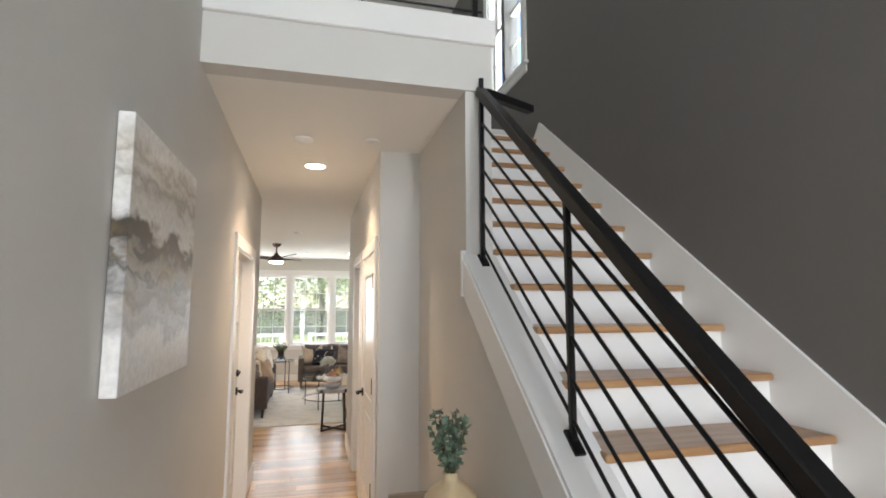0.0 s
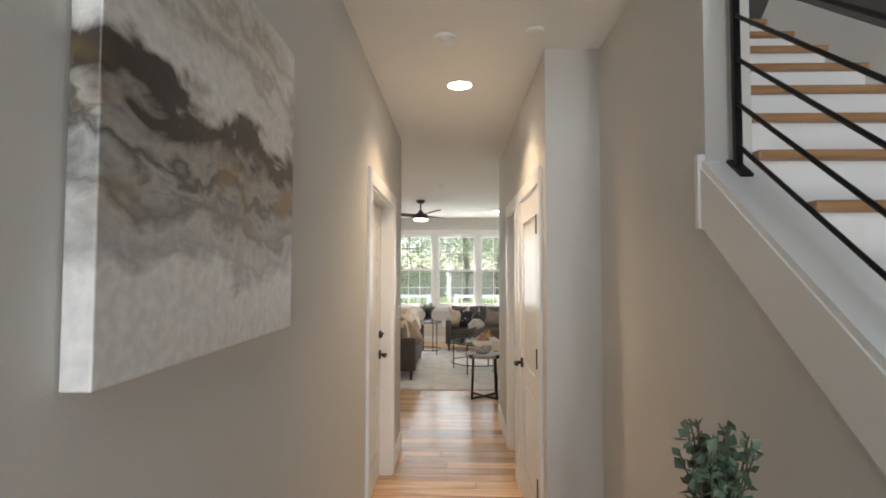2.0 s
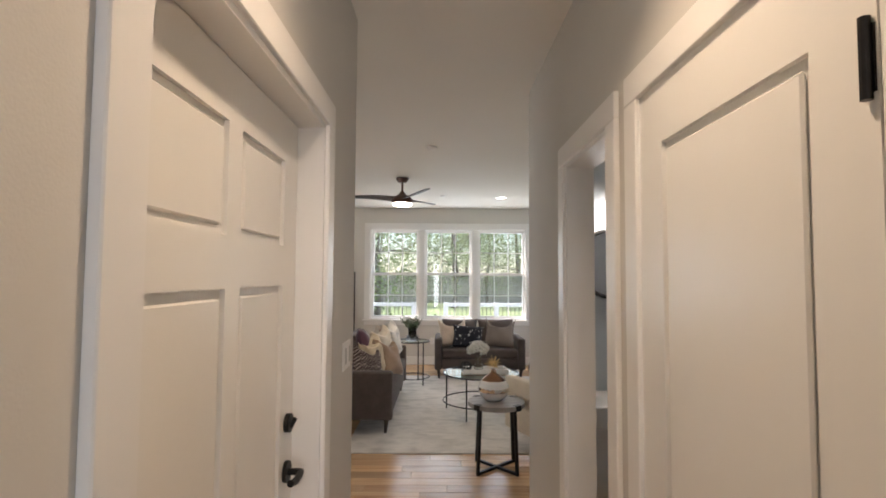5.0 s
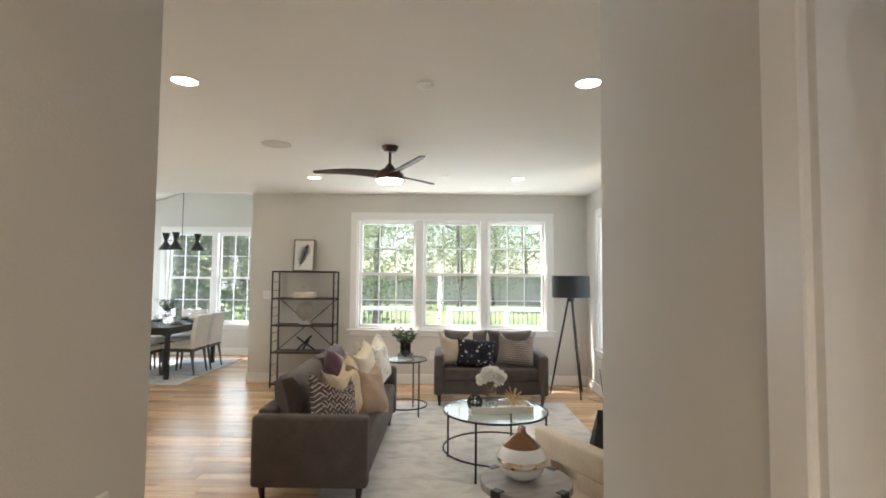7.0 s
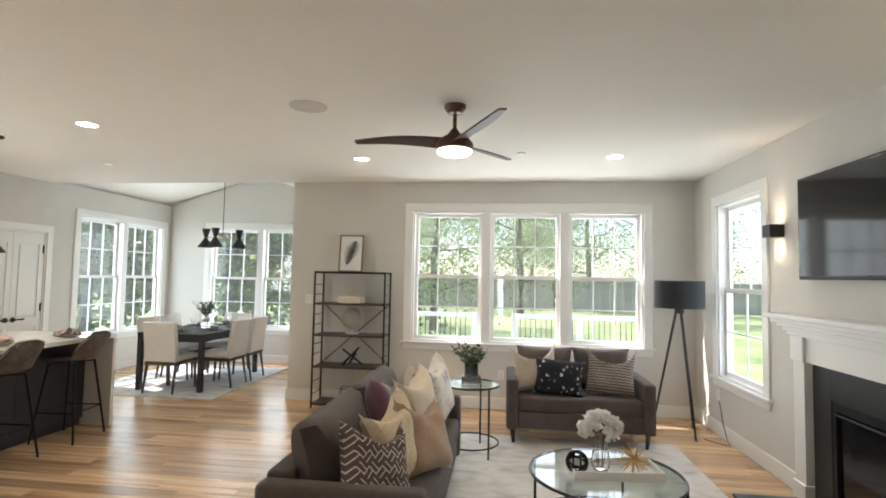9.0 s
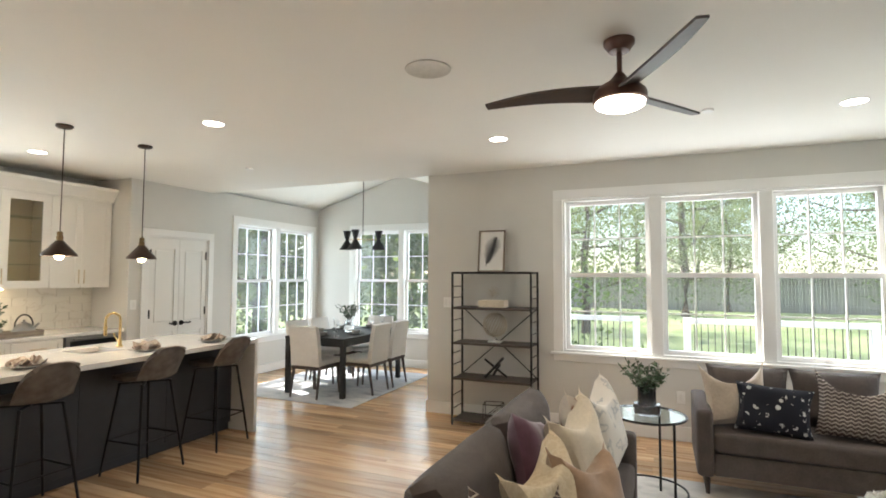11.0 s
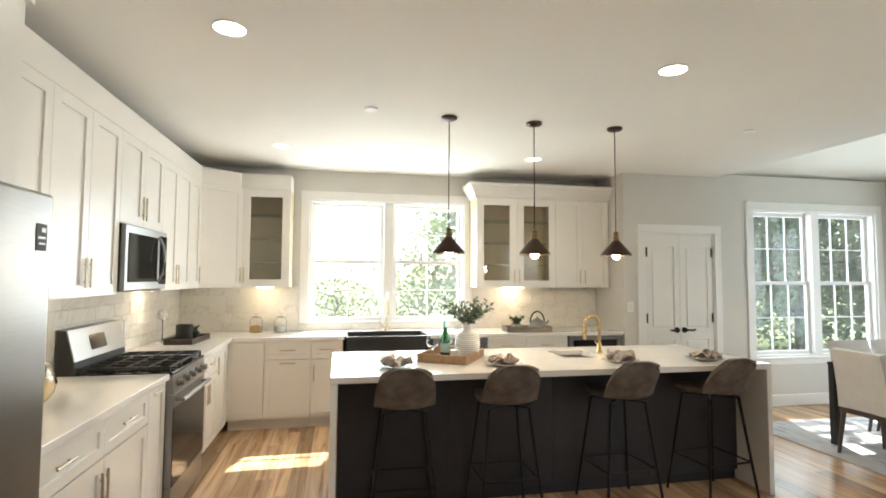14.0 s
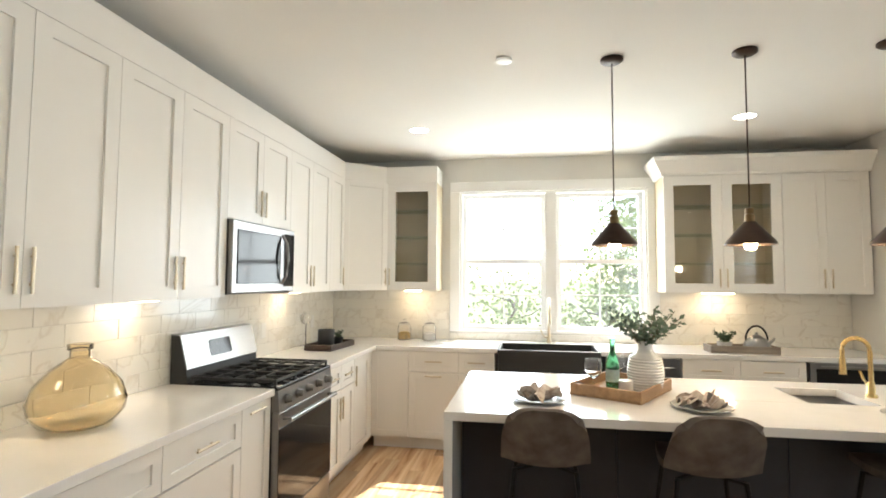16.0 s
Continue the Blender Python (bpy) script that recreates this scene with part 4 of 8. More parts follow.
# fridge and its surround
top = thing("refrigerator", label="stainless steel refrigerator with a sticker", category="refrigerator")
bm = BM()
box(bm, -2.335, -1.44, 6.97, 7.68, 0.02, 1.76, 0.005)
for x in (-2.25, -1.52):
    rod(bm, (x, 7.6, 0), (x, 7.6, 0.03), 0.02)
part("body", bm, M["steel"], top)
bm = BM()
box(bm, -2.335, -1.44, 7.685, 7.75, 0.75, 1.775, 0.012, 3)
dd = part("door", bm, M["steel"], top)
bm = BM()
box(bm, -2.335, -1.44, 7.685, 7.75, 0.06, 0.74, 0.012, 3)
part("freezer_drawer", bm, M["steel"], top)
bm = BM()
box(bm, -2.30, -2.245, 7.7505, 7.7515, 1.60, 1.68)
part("sticker", bm, M["blackm"], dd, "small dark energy sticker")
for z0, z1, x0, x1 in ((1.655, 1.668, -2.292, -2.272), (1.635, 1.642, -2.292, -2.254), (1.618, 1.624, -2.292, -2.26)):
    bm = BM()
    box(bm, x0, x1, 7.7516, 7.752, z0, z1)
    part("sticker_print", bm, M["white"], dd)
bm = BM()
rod(bm, (-1.50, 7.80, 0.85), (-1.50, 7.80, 1.6), 0.012)
for z in (0.9, 1.55):
    rod(bm, (-1.50, 7.745, z), (-1.50, 7.80, z), 0.008)
part("handle", bm, M["steel"], dd, smooth=True)
bm = BM()
box(bm, -2.02, -1.88, 7.64, 7.74, 1.776, 1.80)
part("hinge_cover", bm, M["blackm"], dd)
bm = BM()
box(bm, -2.49, -2.345, SW + 0.002, 7.56, 0.002, 2.598)
solid("fridge_side_panel", bm, M["cab"], "tall white panel beside the fridge", "panel")
top = upper((-2.34, 7.56, 0), (1, 0), 0.93, 1.84, UZ1, 0.62, 2, "deep white cabinet above the fridge")
bm = BM()
sweep(bm, [(-2.495, 7.585), (-1.41, 7.585)][::-1], [(-o, z + 0.001) for o, z in CROWN])
solid("trim_fridge_crown", bm, M["cab"], "white stepped crown moulding above the fridge", kind="structure")
bm = BM()
box(bm, -1.405, -1.36, 6.365, 7.56, 0.002, 2.598)
solid("fridge_side_panel", bm, M["cab"], "tall white panel beside the fridge", "panel")

# island
IX0, IX1, IY0, IY1 = -4.79, -3.735, 8.57, 11.66
top = thing("kitchen_island", label="dark panelled kitchen island", category="island")
bm = BM()
box(bm, IX0 + 0.03, -4.05, IY0 + 0.045, IY1 - 0.045, 0.08, 0.878)
part("body", bm, M["islandp"], top)
for k in range(4):
    w = (IY1 - IY0 - 0.09) / 4
    bm = BM()
    box(bm, -4.0495, -4.03, IY0 + 0.046 + k * w, IY0 + 0.044 + (k + 1) * w, 0.08, 0.877, 0.002, 1)
    part("panel", bm, M["islandp"], top)
bm = BM()
box(bm, IX0 + 0.08, -4.06, IY0 + 0.045, IY1 - 0.045, 0.002, 0.079)
part("plinth", bm, M["islandp"], top)
SX0, SX1, SY0, SY1 = -4.60, -4.22, 10.30, 10.62
bm = BM()
box(bm, IX0, SX0, IY0, IY1, 0.882, 0.922, 0.003)
box(bm, SX1, IX1, IY0, IY1, 0.882, 0.922, 0.003)
box(bm, SX0, SX1, IY0, SY0, 0.882, 0.922)
box(bm, SX0, SX1, SY1, IY1, 0.882, 0.922)
top = thing("island_worktop", label="white quartz island top with waterfall ends", category="worktop")
part("slab", bm, M["quartz"], top)
for y0, y1 in ((IY0, IY0 + 0.04), (IY1 - 0.04, IY1)):
    bm = BM()
    box(bm, IX0, IX1, y0, y1, 0.002, 0.8815, 0.002, 1)
    part("waterfall_end", bm, M["quartz"], top)
top = thing("prep_sink", label="small steel undermount prep sink in the island", category="sink")
bm = BM()
box(bm, SX0, SX1, SY0, SY1, 0.70, 0.71)
box(bm, SX0, SX0 + 0.006, SY0, SY1, 0.71, 0.88)
box(bm, SX1 - 0.006, SX1, SY0, SY1, 0.71, 0.88)
box(bm, SX0 + 0.006, SX1 - 0.006, SY0, SY0 + 0.006, 0.71, 0.88)
box(bm, SX0 + 0.006, SX1 - 0.006, SY1 - 0.006, SY1, 0.71, 0.88)
part("basin", bm, M["steel"], top)
gooseneck("prep_faucet", (-4.42, 10.69, 0.922), -100, M["brass"], 0.30, 0.12, "brass gooseneck prep faucet on the island")


# bar stools
stoolm = ramp_mat("taupe_suede", [(0.3, (0.085, 0.066, 0.055)), (0.6, (0.145, 0.118, 0.10)), (0.8, (0.18, 0.15, 0.13))], scale=(14, 14, 14), rough=0.85, bump=0.2)


def bar_stool():
    top = thing("bar_stool", label="taupe suede bucket bar stool on thin black legs", category="bar stool", group="stools at the island")
    bm = BM()
    nu, nv = 13, 17
    t = bmesh.new()
    g = []
    for j in range(nv):
        v = j / (nv - 1)
        row = []
        for i in range(nu):
            u = i / (nu - 1) * 2 - 1
            if v < 0.5:
                q = v / 0.5
                y, z = -0.19 + 0.36 * q, 0.735 - 0.012 * math.sin(math.pi * q)
                half = 0.145 + 0.043 * math.sin(math.pi * 0.5 * q)
                lift, fwd = 0.02 * q, 0.0
            else:
                q = (v - 0.5) / 0.5
                y, z = 0.17 + 0.07 * math.sin(math.pi * 0.5 * q) + 0.03 * q, 0.735 + 0.255 * q ** 1.25
                half = 0.188 + 0.008 * math.sin(math.pi * q) - 0.03 * q - 0.03 * max(0.0, (q - 0.6) / 0.4) ** 2.6
                lift, fwd = 0.02 * (1 - q), 0.058 * math.sin(math.pi * min(1.0, 0.25 + 0.75 * q))
            bend = abs(u) ** 2.2
            zz, yy = z + lift * bend - (0.045 * (2 * v - 1) ** 4 * abs(u) ** 4 if v > 0.5 else 0.0), y - fwd * bend
            row.append(t.verts.new((u * half, yy, zz)))
        g.append(row)
    for a, b in zip(g, g[1:]):
        for i in range(nu - 1):
            t.faces.new((a[i], a[i + 1], b[i + 1], b[i]))
    thicken(bm, t, 0.028)
    part("seat_shell", bm, stoolm, top, smooth=True)
    feet = []
    for sx in (-1, 1):
        for sy in (-1, 1):
            a, b = (sx * 0.13, sy * 0.12, 0.706), (sx * 0.21, sy * 0.20, 0.0)
            bm = BM()
            rod(bm, a, b, 0.011, 0.009, 10)
            part("leg", bm, M["black"], top)
            f = Vector(a).lerp(Vector(b), 0.62)
            feet.append(f)
    bm = BM()
    for a, b in ((0, 1), (1, 3), (3, 2), (2, 0)):
        rod(bm, feet[a], feet[b], 0.007, seg=8)
    part("footrest", bm, M["black"], top)
    bm = BM()
    for a, b in (((-0.13, -0.12), (0.13, 0.12)), ((-0.13, 0.12), (0.13, -0.12))):
        bar(bm, (*a, 0.702), (*b, 0.702), 0.02, 0.012)
    part("seat_bracket", bm, M["black"], top)
    return top


stool = bar_stool()
stool.matrix_world = pose(-3.82, 9.02, 0, 0, 0, -92)
for y, rz in ((9.68, -90), (10.5, -87), (11.22, -84)):
    copy_thing(stool, pose(-3.82, y, 0, 0, 0, rz))


# pendants
def pendant(label):
    top = thing("pendant_lamp", label=label, category="pendant lamp", group="pendants above the island")
    bm = BM()
    lathe(bm, [(0.06, 0), (0.062, -0.012), (0.05, -0.022), (0.012, -0.026)], 24)
    part("canopy", bm, M["bronze"], top, smooth=True)
    bm = BM()
    rod(bm, (0, 0, -0.02), (0, 0, -0.86), 0.004, seg=8)
    part("stem", bm, M["bronze"], top)
    bm = BM()
    lathe(bm, [(0.006, -0.84), (0.02, -0.845), (0.022, -0.87), (0.016, -0.872), (0.024, -0.88), (0.024, -0.915), (0.03, -0.92)], 20)
    part("socket", bm, M["aged"], top, "aged dark brass socket", True)
    bm = BM()
    lathe(bm, [(0.03, -0.915), (0.036, -0.925), (0.118, -1.02), (0.122, -1.036), (0.119, -1.036), (0.115, -1.022), (0.033, -0.93), (0.028, -0.918)], 36, cap=False)
    part("shade", bm, M["bronze"], top, "dark bronze cone shade", True)
    bm = BM()
    lathe(bm, [(0.012, -0.95), (0.016, -0.98), (0.03, -1.015), (0.032, -1.035), (0.024, -1.058), (0.0, -1.066)], 20)
    part("bulb", bm, M["bulb"], top, "glowing warm bulb", True)
    return top


pd = pendant("dark bronze cone pendant lamp with a glowing bulb")
pd.matrix_world = pose(-4.30, 9.41, H)
for y in (10.09, 10.78):
    copy_thing(pd, pose(-4.30, y, H))
for y in (9.41, 10.09, 10.78):
    lamp("pendant_lamp_light", "POINT", pose(-4.30, y, H - 1.09), 5, (1.0, 0.76, 0.48), radius=0.04)

# backsplash of marble tiles
marble = ramp_mat("marble_tile", [(0.0, (0.80, 0.77, 0.71)), (0.475, (0.79, 0.76, 0.70)), (0.50, (0.68, 0.635, 0.565)), (0.52, (0.775, 0.745, 0.685)), (1.0, (0.81, 0.78, 0.72))], scale=(2.2, 2.2, 2.2), rough=0.1, detail=4, distort=1.6, vary=0.03)
grout = mat("grout", (0.72, 0.69, 0.64), 0.9, grain=0.05, scale=30)


def backsplash(name, axis, face, a0, a1, z0, z1, out):
    bm = BM()
    p = (face, face + out * 0.004)
    box(bm, *p, a0, a1, z0, z1) if axis == "x" else box(bm, a0, a1, *p, z0, z1)
    top = solid(name, bm, grout, "glossy marble tile backsplash", kind="structure")
    tw, th, g = 0.30, 0.0975, 0.0025
    n_ = 0
    z = z0
    row = 0
    cache = {}
    while z < z1 - 0.01:
        u = a0 - (tw / 2 if row % 2 else 0)
        while u < a1 - 0.005:
            u0, u1, e = max(u, a0), min(u + tw, a1), min(z + th, z1)
            if u1 - u0 > 0.01:
                w, hh = round(u1 - u0 - g, 4), round(e - z - g, 4)
                if (w, hh) not in cache:
                    b = BM()
                    if axis == "x":
                        box(b, 0, 0.006, 0, w, 0, hh, 0.0012, 1)
                    else:
                        box(b, 0, w, 0, 0.006, 0, hh, 0.0012, 1)
                    cache[(w, hh)] = mesh("tile", b, marble)
                ob = new("tile", cache[(w, hh)])
                ob.parent = top
                lo = face + (out * 0.0035 if out > 0 else -0.0095)
                ob.location = (lo, u0, z) if axis == "x" else (u0, lo, z)
            u += tw
        z += th
        row += 1
    return top


backsplash("backsplash_south", "y", SW, WW + 0.01, -2.5, 0.921, UZ0 - 0.001, 1)
backsplash("backsplash_west_a", "x", WW, SW + 0.01, 8.165, 0.921, UZ0 - 0.001, 1)
backsplash("backsplash_west_b", "x", WW, 10.175, 11.785, 0.921, UZ0 - 0.001, 1)
backsplash("backsplash_window", "x", WW, 8.17, 10.17, 0.921, 0.985, 1)


# ---------- small things on the kitchen worktops ----------
def sprig(bm_stem, bm_leaf, root, tip, n, size, rnd, droop=0.0, round_leaf=False):
    """A stem with leaves in pairs."""
    root, tip = Vector(root), Vector(tip)
    pts = []
    for k in range(5):
        s = k / 4
        p = root.lerp(tip, s)
        p += Vector((0, 0, -droop * s * s))
        pts.append(p)
    tube(bm_stem, pts, 0.0018, 5)
    for k in range(n):
        s = 0.15 + 0.85 * (k + rnd.random() * 0.6) / n
        i = min(3, int(s * 4))
        p = pts[i].lerp(pts[i + 1], s * 4 - i)
        d = Vector((rnd.uniform(-1, 1), rnd.uniform(-1, 1), rnd.uniform(-0.3, 0.8))).normalized()
        leaf(bm_leaf, p, d, size * rnd.uniform(0.7, 1.15), rnd, round_leaf)


def leaf(bm, p, d, size, rnd, round_leaf=False):
    side = d.cross(Vector((rnd.uniform(-1, 1), rnd.uniform(-1, 1), rnd.uniform(-1, 1)))).normalized()
    nrm = d.cross(side)
    w = size * (0.42 if round_leaf else 0.24)
    a = bm.verts.new(p)
    b = bm.verts.new(p + d * size * 0.5 + side * w + nrm * size * 0.06)
    c = bm.verts.new(p + d * size)
    e = bm.verts.new(p + d * size * 0.5 - side * w + nrm * size * 0.06)
    m_ = bm.verts.new(p + d * size * 0.5 - nrm * size * 0.05)
    bm.faces.new((a, b, m_))
    bm.faces.new((b, c, m_))
    bm.faces.new((c, e, m_))
    bm.faces.new((e, a, m_))


def greenery(parent, z, height, spread, stems, per, size, seed, material, round_leaf=False, droop=0.03):
    rnd = random.Random(seed)
    bs, bl = BM(), BM()
    for k in range(stems):
        a = 2 * math.pi * (k + rnd.random() * 0.5) / stems
        r = spread * rnd.uniform(0.25, 1.0)
        sprig(bs, bl, (0.01 * math.cos(a), 0.01 * math.sin(a), z), (r * math.cos(a), r * math.sin(a), z + height * rnd.uniform(0.55, 1.0)), per, size, rnd, droop, round_leaf)
    part("stems", bs, M["stem"], parent)
    me = bpy.data.meshes.new("leaves")
    bl.to_mesh(me)
    bl.free()
    me.materials.append(material)
    ob = new("leaves", me)
    ob.parent = parent
    return ob


# amber jug
top = thing("glass_jug", (-3.23, 7.17, 0.9205), label="wide amber glass jug on the worktop", category="jug")
bm = BM()
lathe(bm, [(0.0, 0.003), (0.085, 0.0), (0.13, 0.02), (0.165, 0.07), (0.172, 0.12), (0.15, 0.19), (0.10, 0.255), (0.055, 0.29), (0.036, 0.305), (0.036, 0.335), (0.045, 0.34), (0.045, 0.362), (0.034, 0.365), (0.03, 0.335), (0.03, 0.305), (0.05, 0.285), (0.095, 0.25), (0.144, 0.188), (0.165, 0.12), (0.158, 0.073), (0.125, 0.027), (0.08, 0.008), (0.0, 0.01)], 40, cap=False)
bmesh.ops.scale(bm, vec=(1.0, 1.0, 0.91), verts=bm.verts)
part("jug", bm, M["amber"], top, smooth=True)


def tray(name, at, turn, w, d, h, material, label):
    top = thing(name, at, turn, label, "tray")
    bm = BM()
    box(bm, -w / 2, w / 2, -d / 2, d / 2, 0, 0.01)
    part("bottom", bm, material, top)
    for x0, x1, y0, y1 in ((-w / 2, w / 2, -d / 2, -d / 2 + 0.012), (-w / 2, w / 2, d / 2 - 0.012, d / 2), (-w / 2, -w / 2 + 0.012, -d / 2 + 0.012, d / 2 - 0.012), (w / 2 - 0.012, w / 2, -d / 2 + 0.012, d / 2 - 0.012)):
        bm = BM()
        box(bm, x0, x1, y0, y1, 0.0101, h, 0.003, 1)
        part("side", bm, material, top)
    return top


woodm = ramp_mat("tray_wood", [(0.3, (0.30, 0.17, 0.085)), (0.6, (0.45, 0.28, 0.15)), (0.8, (0.38, 0.22, 0.11))], scale=(3, 30, 30), rough=0.5, bump=0.1)
greyw = ramp_mat("grey_wood", [(0.3, (0.16, 0.12, 0.09)), (0.7, (0.30, 0.25, 0.20))], scale=(4, 30, 30), rough=0.65, bump=0.15)
tray("serving_tray", (-4.315, 9.44, 0.9225), -31, 0.47, 0.37, 0.06, woodm, "rectangular wooden serving tray on the island")
tray("dark_tray", (-5.69, 7.25, 0.9205), -5, 0.47, 0.24, 0.05, M["leg"], "dark wooden tray beside the range")
tray("grey_tray", (-6.11, 10.705, 0.9205), 90, 0.53, 0.2, 0.06, greyw, "weathered wooden tray by the backsplash")
# on the island tray
ribbed = [(0.0, 0.0), (0.074, 0.0)]
for k in range(12):
    z = 0.005 + k * 0.0145
    r = 0.08 + 0.012 * math.sin(math.pi * k / 11)
    ribbed += [(r, z), (r + 0.004, z + 0.007), (r, z + 0.0135)]
ribbed += [(0.05, 0.195), (0.038, 0.21), (0.036, 0.255), (0.039, 0.26), (0.032, 0.26), (0.03, 0.21)]
top = thing("ribbed_vase", (-4.33, 9.565, 0.9335), label="white ribbed ceramic vase with green sprigs", category="vase")
bm = BM()
lathe(bm, ribbed, 36, cap=False)
part("vase", bm, M["white"], top, smooth=True)
greenery(top, 0.22, 0.28, 0.21, 22, 16, 0.045, 5, M["leafg"])
top = thing("bottle", (-4.36, 9.40, 0.9335), label="green glass bottle with a pale label", category="bottle")
bm = BM()
lathe(bm, [(0.0, 0.0), (0.034, 0.0), (0.036, 0.01), (0.036, 0.12), (0.03, 0.155), (0.015, 0.195), (0.0135, 0.25), (0.016, 0.255), (0.016, 0.268), (0.0, 0.268)], 24, cap=False)
part("glass", bm, M["greeng"], top, smooth=True)
bm = BM()
lathe(bm, [(0.0365, 0.035), (0.0368, 0.036), (0.0368, 0.10), (0.0365, 0.101)], 24, cap=False)
part("label", bm, mat("bottle_label", (0.45, 0.62, 0.60), 0.6, grain=0.2, scale=60), top, "pale blue paper label")


def goblet(at):
    top = thing("goblet", at, label="clear stemmed wine glass on the tray", category="glass", group="glasses on the tray")
    bm = BM()
    lathe(bm, [(0.0, 0.0), (0.033, 0.0), (0.033, 0.003), (0.004, 0.008), (0.004, 0.06), (0.02, 0.07), (0.045, 0.10), (0.048, 0.13), (0.04, 0.165), (0.0385, 0.165), (0.0465, 0.13), (0.0435, 0.1), (0.018, 0.073), (0.0, 0.068)], 24, cap=False)
    part("glass", bm, M["glass"], top, smooth=True)


goblet((-4.28, 9.29, 0.9335))
goblet((-4.47, 9.44, 0.9335))
bm = BM()
lathe(bm, [(0.0, 0.0), (0.034, 0.0), (0.036, 0.004), (0.036, 0.07), (0.032, 0.072), (0.0, 0.068)], 24, cap=False)
solid("candle", bm, M["white"], "small white candle on the tray", "candle", smooth=True, at=pose(-4.20, 9.44, 0.9335))


# place settings on the island
napkin_m = ramp_mat("striped_linen", [(0.35, (0.62, 0.56, 0.50)), (0.5, (0.50, 0.42, 0.36)), (0.62, (0.33, 0.25, 0.21)), (0.75, (0.66, 0.60, 0.54))], scale=(22, 22, 22), rough=0.9, bump=0.3)
plate_m = mat("grey_glazed_plate", (0.42, 0.42, 0.40), 0.2, grain=0.1, scale=20)


def plate(bm, r, h=0.016):
    lathe(bm, [(0.0, 0.002), (r * 0.55, 0.0), (r * 0.6, 0.003), (r, h), (r - 0.003, h + 0.003), (r * 0.6, 0.008), (0.0, 0.006)], 32, cap=False)


def napkin(seed):
    """A loosely gathered cloth."""
    rnd = random.Random(seed)
    bm = BM()
    n = 15
    t = bmesh.new()
    for lobe in range(3):
        a = rnd.uniform(0, 6.28)
        g = []
        for j in range(n):
            v = j / (n - 1)
            row = []
            for i in range(9):
                u = i / 8 * 2 - 1
                w = 0.035 + 0.03 * abs(v - 0.5) * 2
                x, y = (v - 0.5) * 0.19, u * w
                z = 0.03 + 0.018 * math.cos(u * 5 + lobe) + 0.02 * math.sin(v * 7 + lobe * 2) * (0.3 + abs(u)) + lobe * 0.009
                row.append(t.verts.new((x * math.cos(a) - y * math.sin(a), x * math.sin(a) + y * math.cos(a), max(0.012, z))))
            g.append(row)
        for p, q in zip(g, g[1:]):
            for i in range(8):
                t.faces.new((p[i], p[i + 1], q[i + 1], q[i]))
    thicken(bm, t, 0.003)
    return bm


for k, (x, y) in enumerate(((-4.03, 9.0), (-4.0, 9.74), (-3.98, 10.62), (-3.96, 11.3))):
    bm = BM()
    plate(bm, 0.135)
    solid("plate", bm, plate_m, "grey glazed dinner plate on the island", "plate", "island place settings", smooth=True, at=pose(x, y, 0.9225))
    solid("napkin", napkin(k), napkin_m, "gathered striped linen napkin on a plate", "napkin", "island place settings", smooth=True, at=pose(x, y, 0.9225, 0, 0, 40 * k))

# things on the south and west worktops
top = thing("black_mug", (-5.64, 7.23, 0.9315), label="black ceramic canister on the dark tray", category="canister")
bm = BM()
lathe(bm, [(0.0, 0.0), (0.066, 0.0), (0.07, 0.005), (0.07, 0.15), (0.066, 0.151), (0.063, 0.01), (0.0, 0.008)], 28, cap=False)
part("body", bm, M["blackm"], top, smooth=True)
top = thing("potted_herb", (-5.82, 7.27, 0.9315), label="small green plant in a black pot", category="potted plant")
bm = BM()
lathe(bm, [(0.0, 0.0), (0.035, 0.0), (0.045, 0.07), (0.042, 0.071), (0.0, 0.06)], 24, cap=False)
part("pot", bm, M["blackm"], top, smooth=True)
greenery(top, 0.06, 0.10, 0.055, 14, 9, 0.022, 8, M["leaf"])
top = thing("glass_globe", (-5.62, 7.05, 0.9205), label="clear glass globe on a slim stand", category="ornament")
bm = BM()
lathe(bm, [(0.0, 0.0), (0.045, 0.0), (0.045, 0.006), (0.006, 0.012), (0.006, 0.20), (0.012, 0.205)], 20)
part("stand", bm, M["chrome"], top, smooth=True)
bm = BM()
lathe(bm, [(0.05 * math.sin(a), 0.252 - 0.05 * math.cos(a)) for a in [math.pi * k / 14 for k in range(15)]], 24, cap=False)
part("globe", bm, M["glass"], top, smooth=True)
for y, fill in ((7.74, M["brass"]), (7.99, M["white"])):
    top = thing("storage_jar", (-6.38, y, 0.9205), label="lidded glass storage jar with dry goods", category="jar", group="jars on the worktop")
    bm = BM()
    lathe(bm, [(0.0, 0.0), (0.06, 0.0), (0.066, 0.01), (0.066, 0.13), (0.052, 0.15), (0.049, 0.15), (0.062, 0.128), (0.062, 0.012), (0.0, 0.008)], 28, cap=False)
    part("jar", bm, M["glass"], top, smooth=True)
    bm = BM()
    lathe(bm, [(0.0, 0.012), (0.058, 0.013), (0.059, 0.07), (0.03, 0.083), (0.0, 0.08)], 20, cap=False)
    part("contents", bm, mat("pasta", (0.62, 0.42, 0.14), 0.7, grain=0.4, scale=60) if fill is M["brass"] else M["white"], top, smooth=True)
    bm = BM()
    lathe(bm, [(0.0, 0.151), (0.055, 0.151), (0.055, 0.165), (0.03, 0.172), (0.012, 0.176), (0.018, 0.2), (0.0, 0.21)], 24, cap=False)
    part("lid", bm, M["glass"], top, smooth=True)
top = thing("kettle", (-6.11, 10.83, 0.9315), label="steel kettle with an arched handle", category="kettle")
bm = BM()
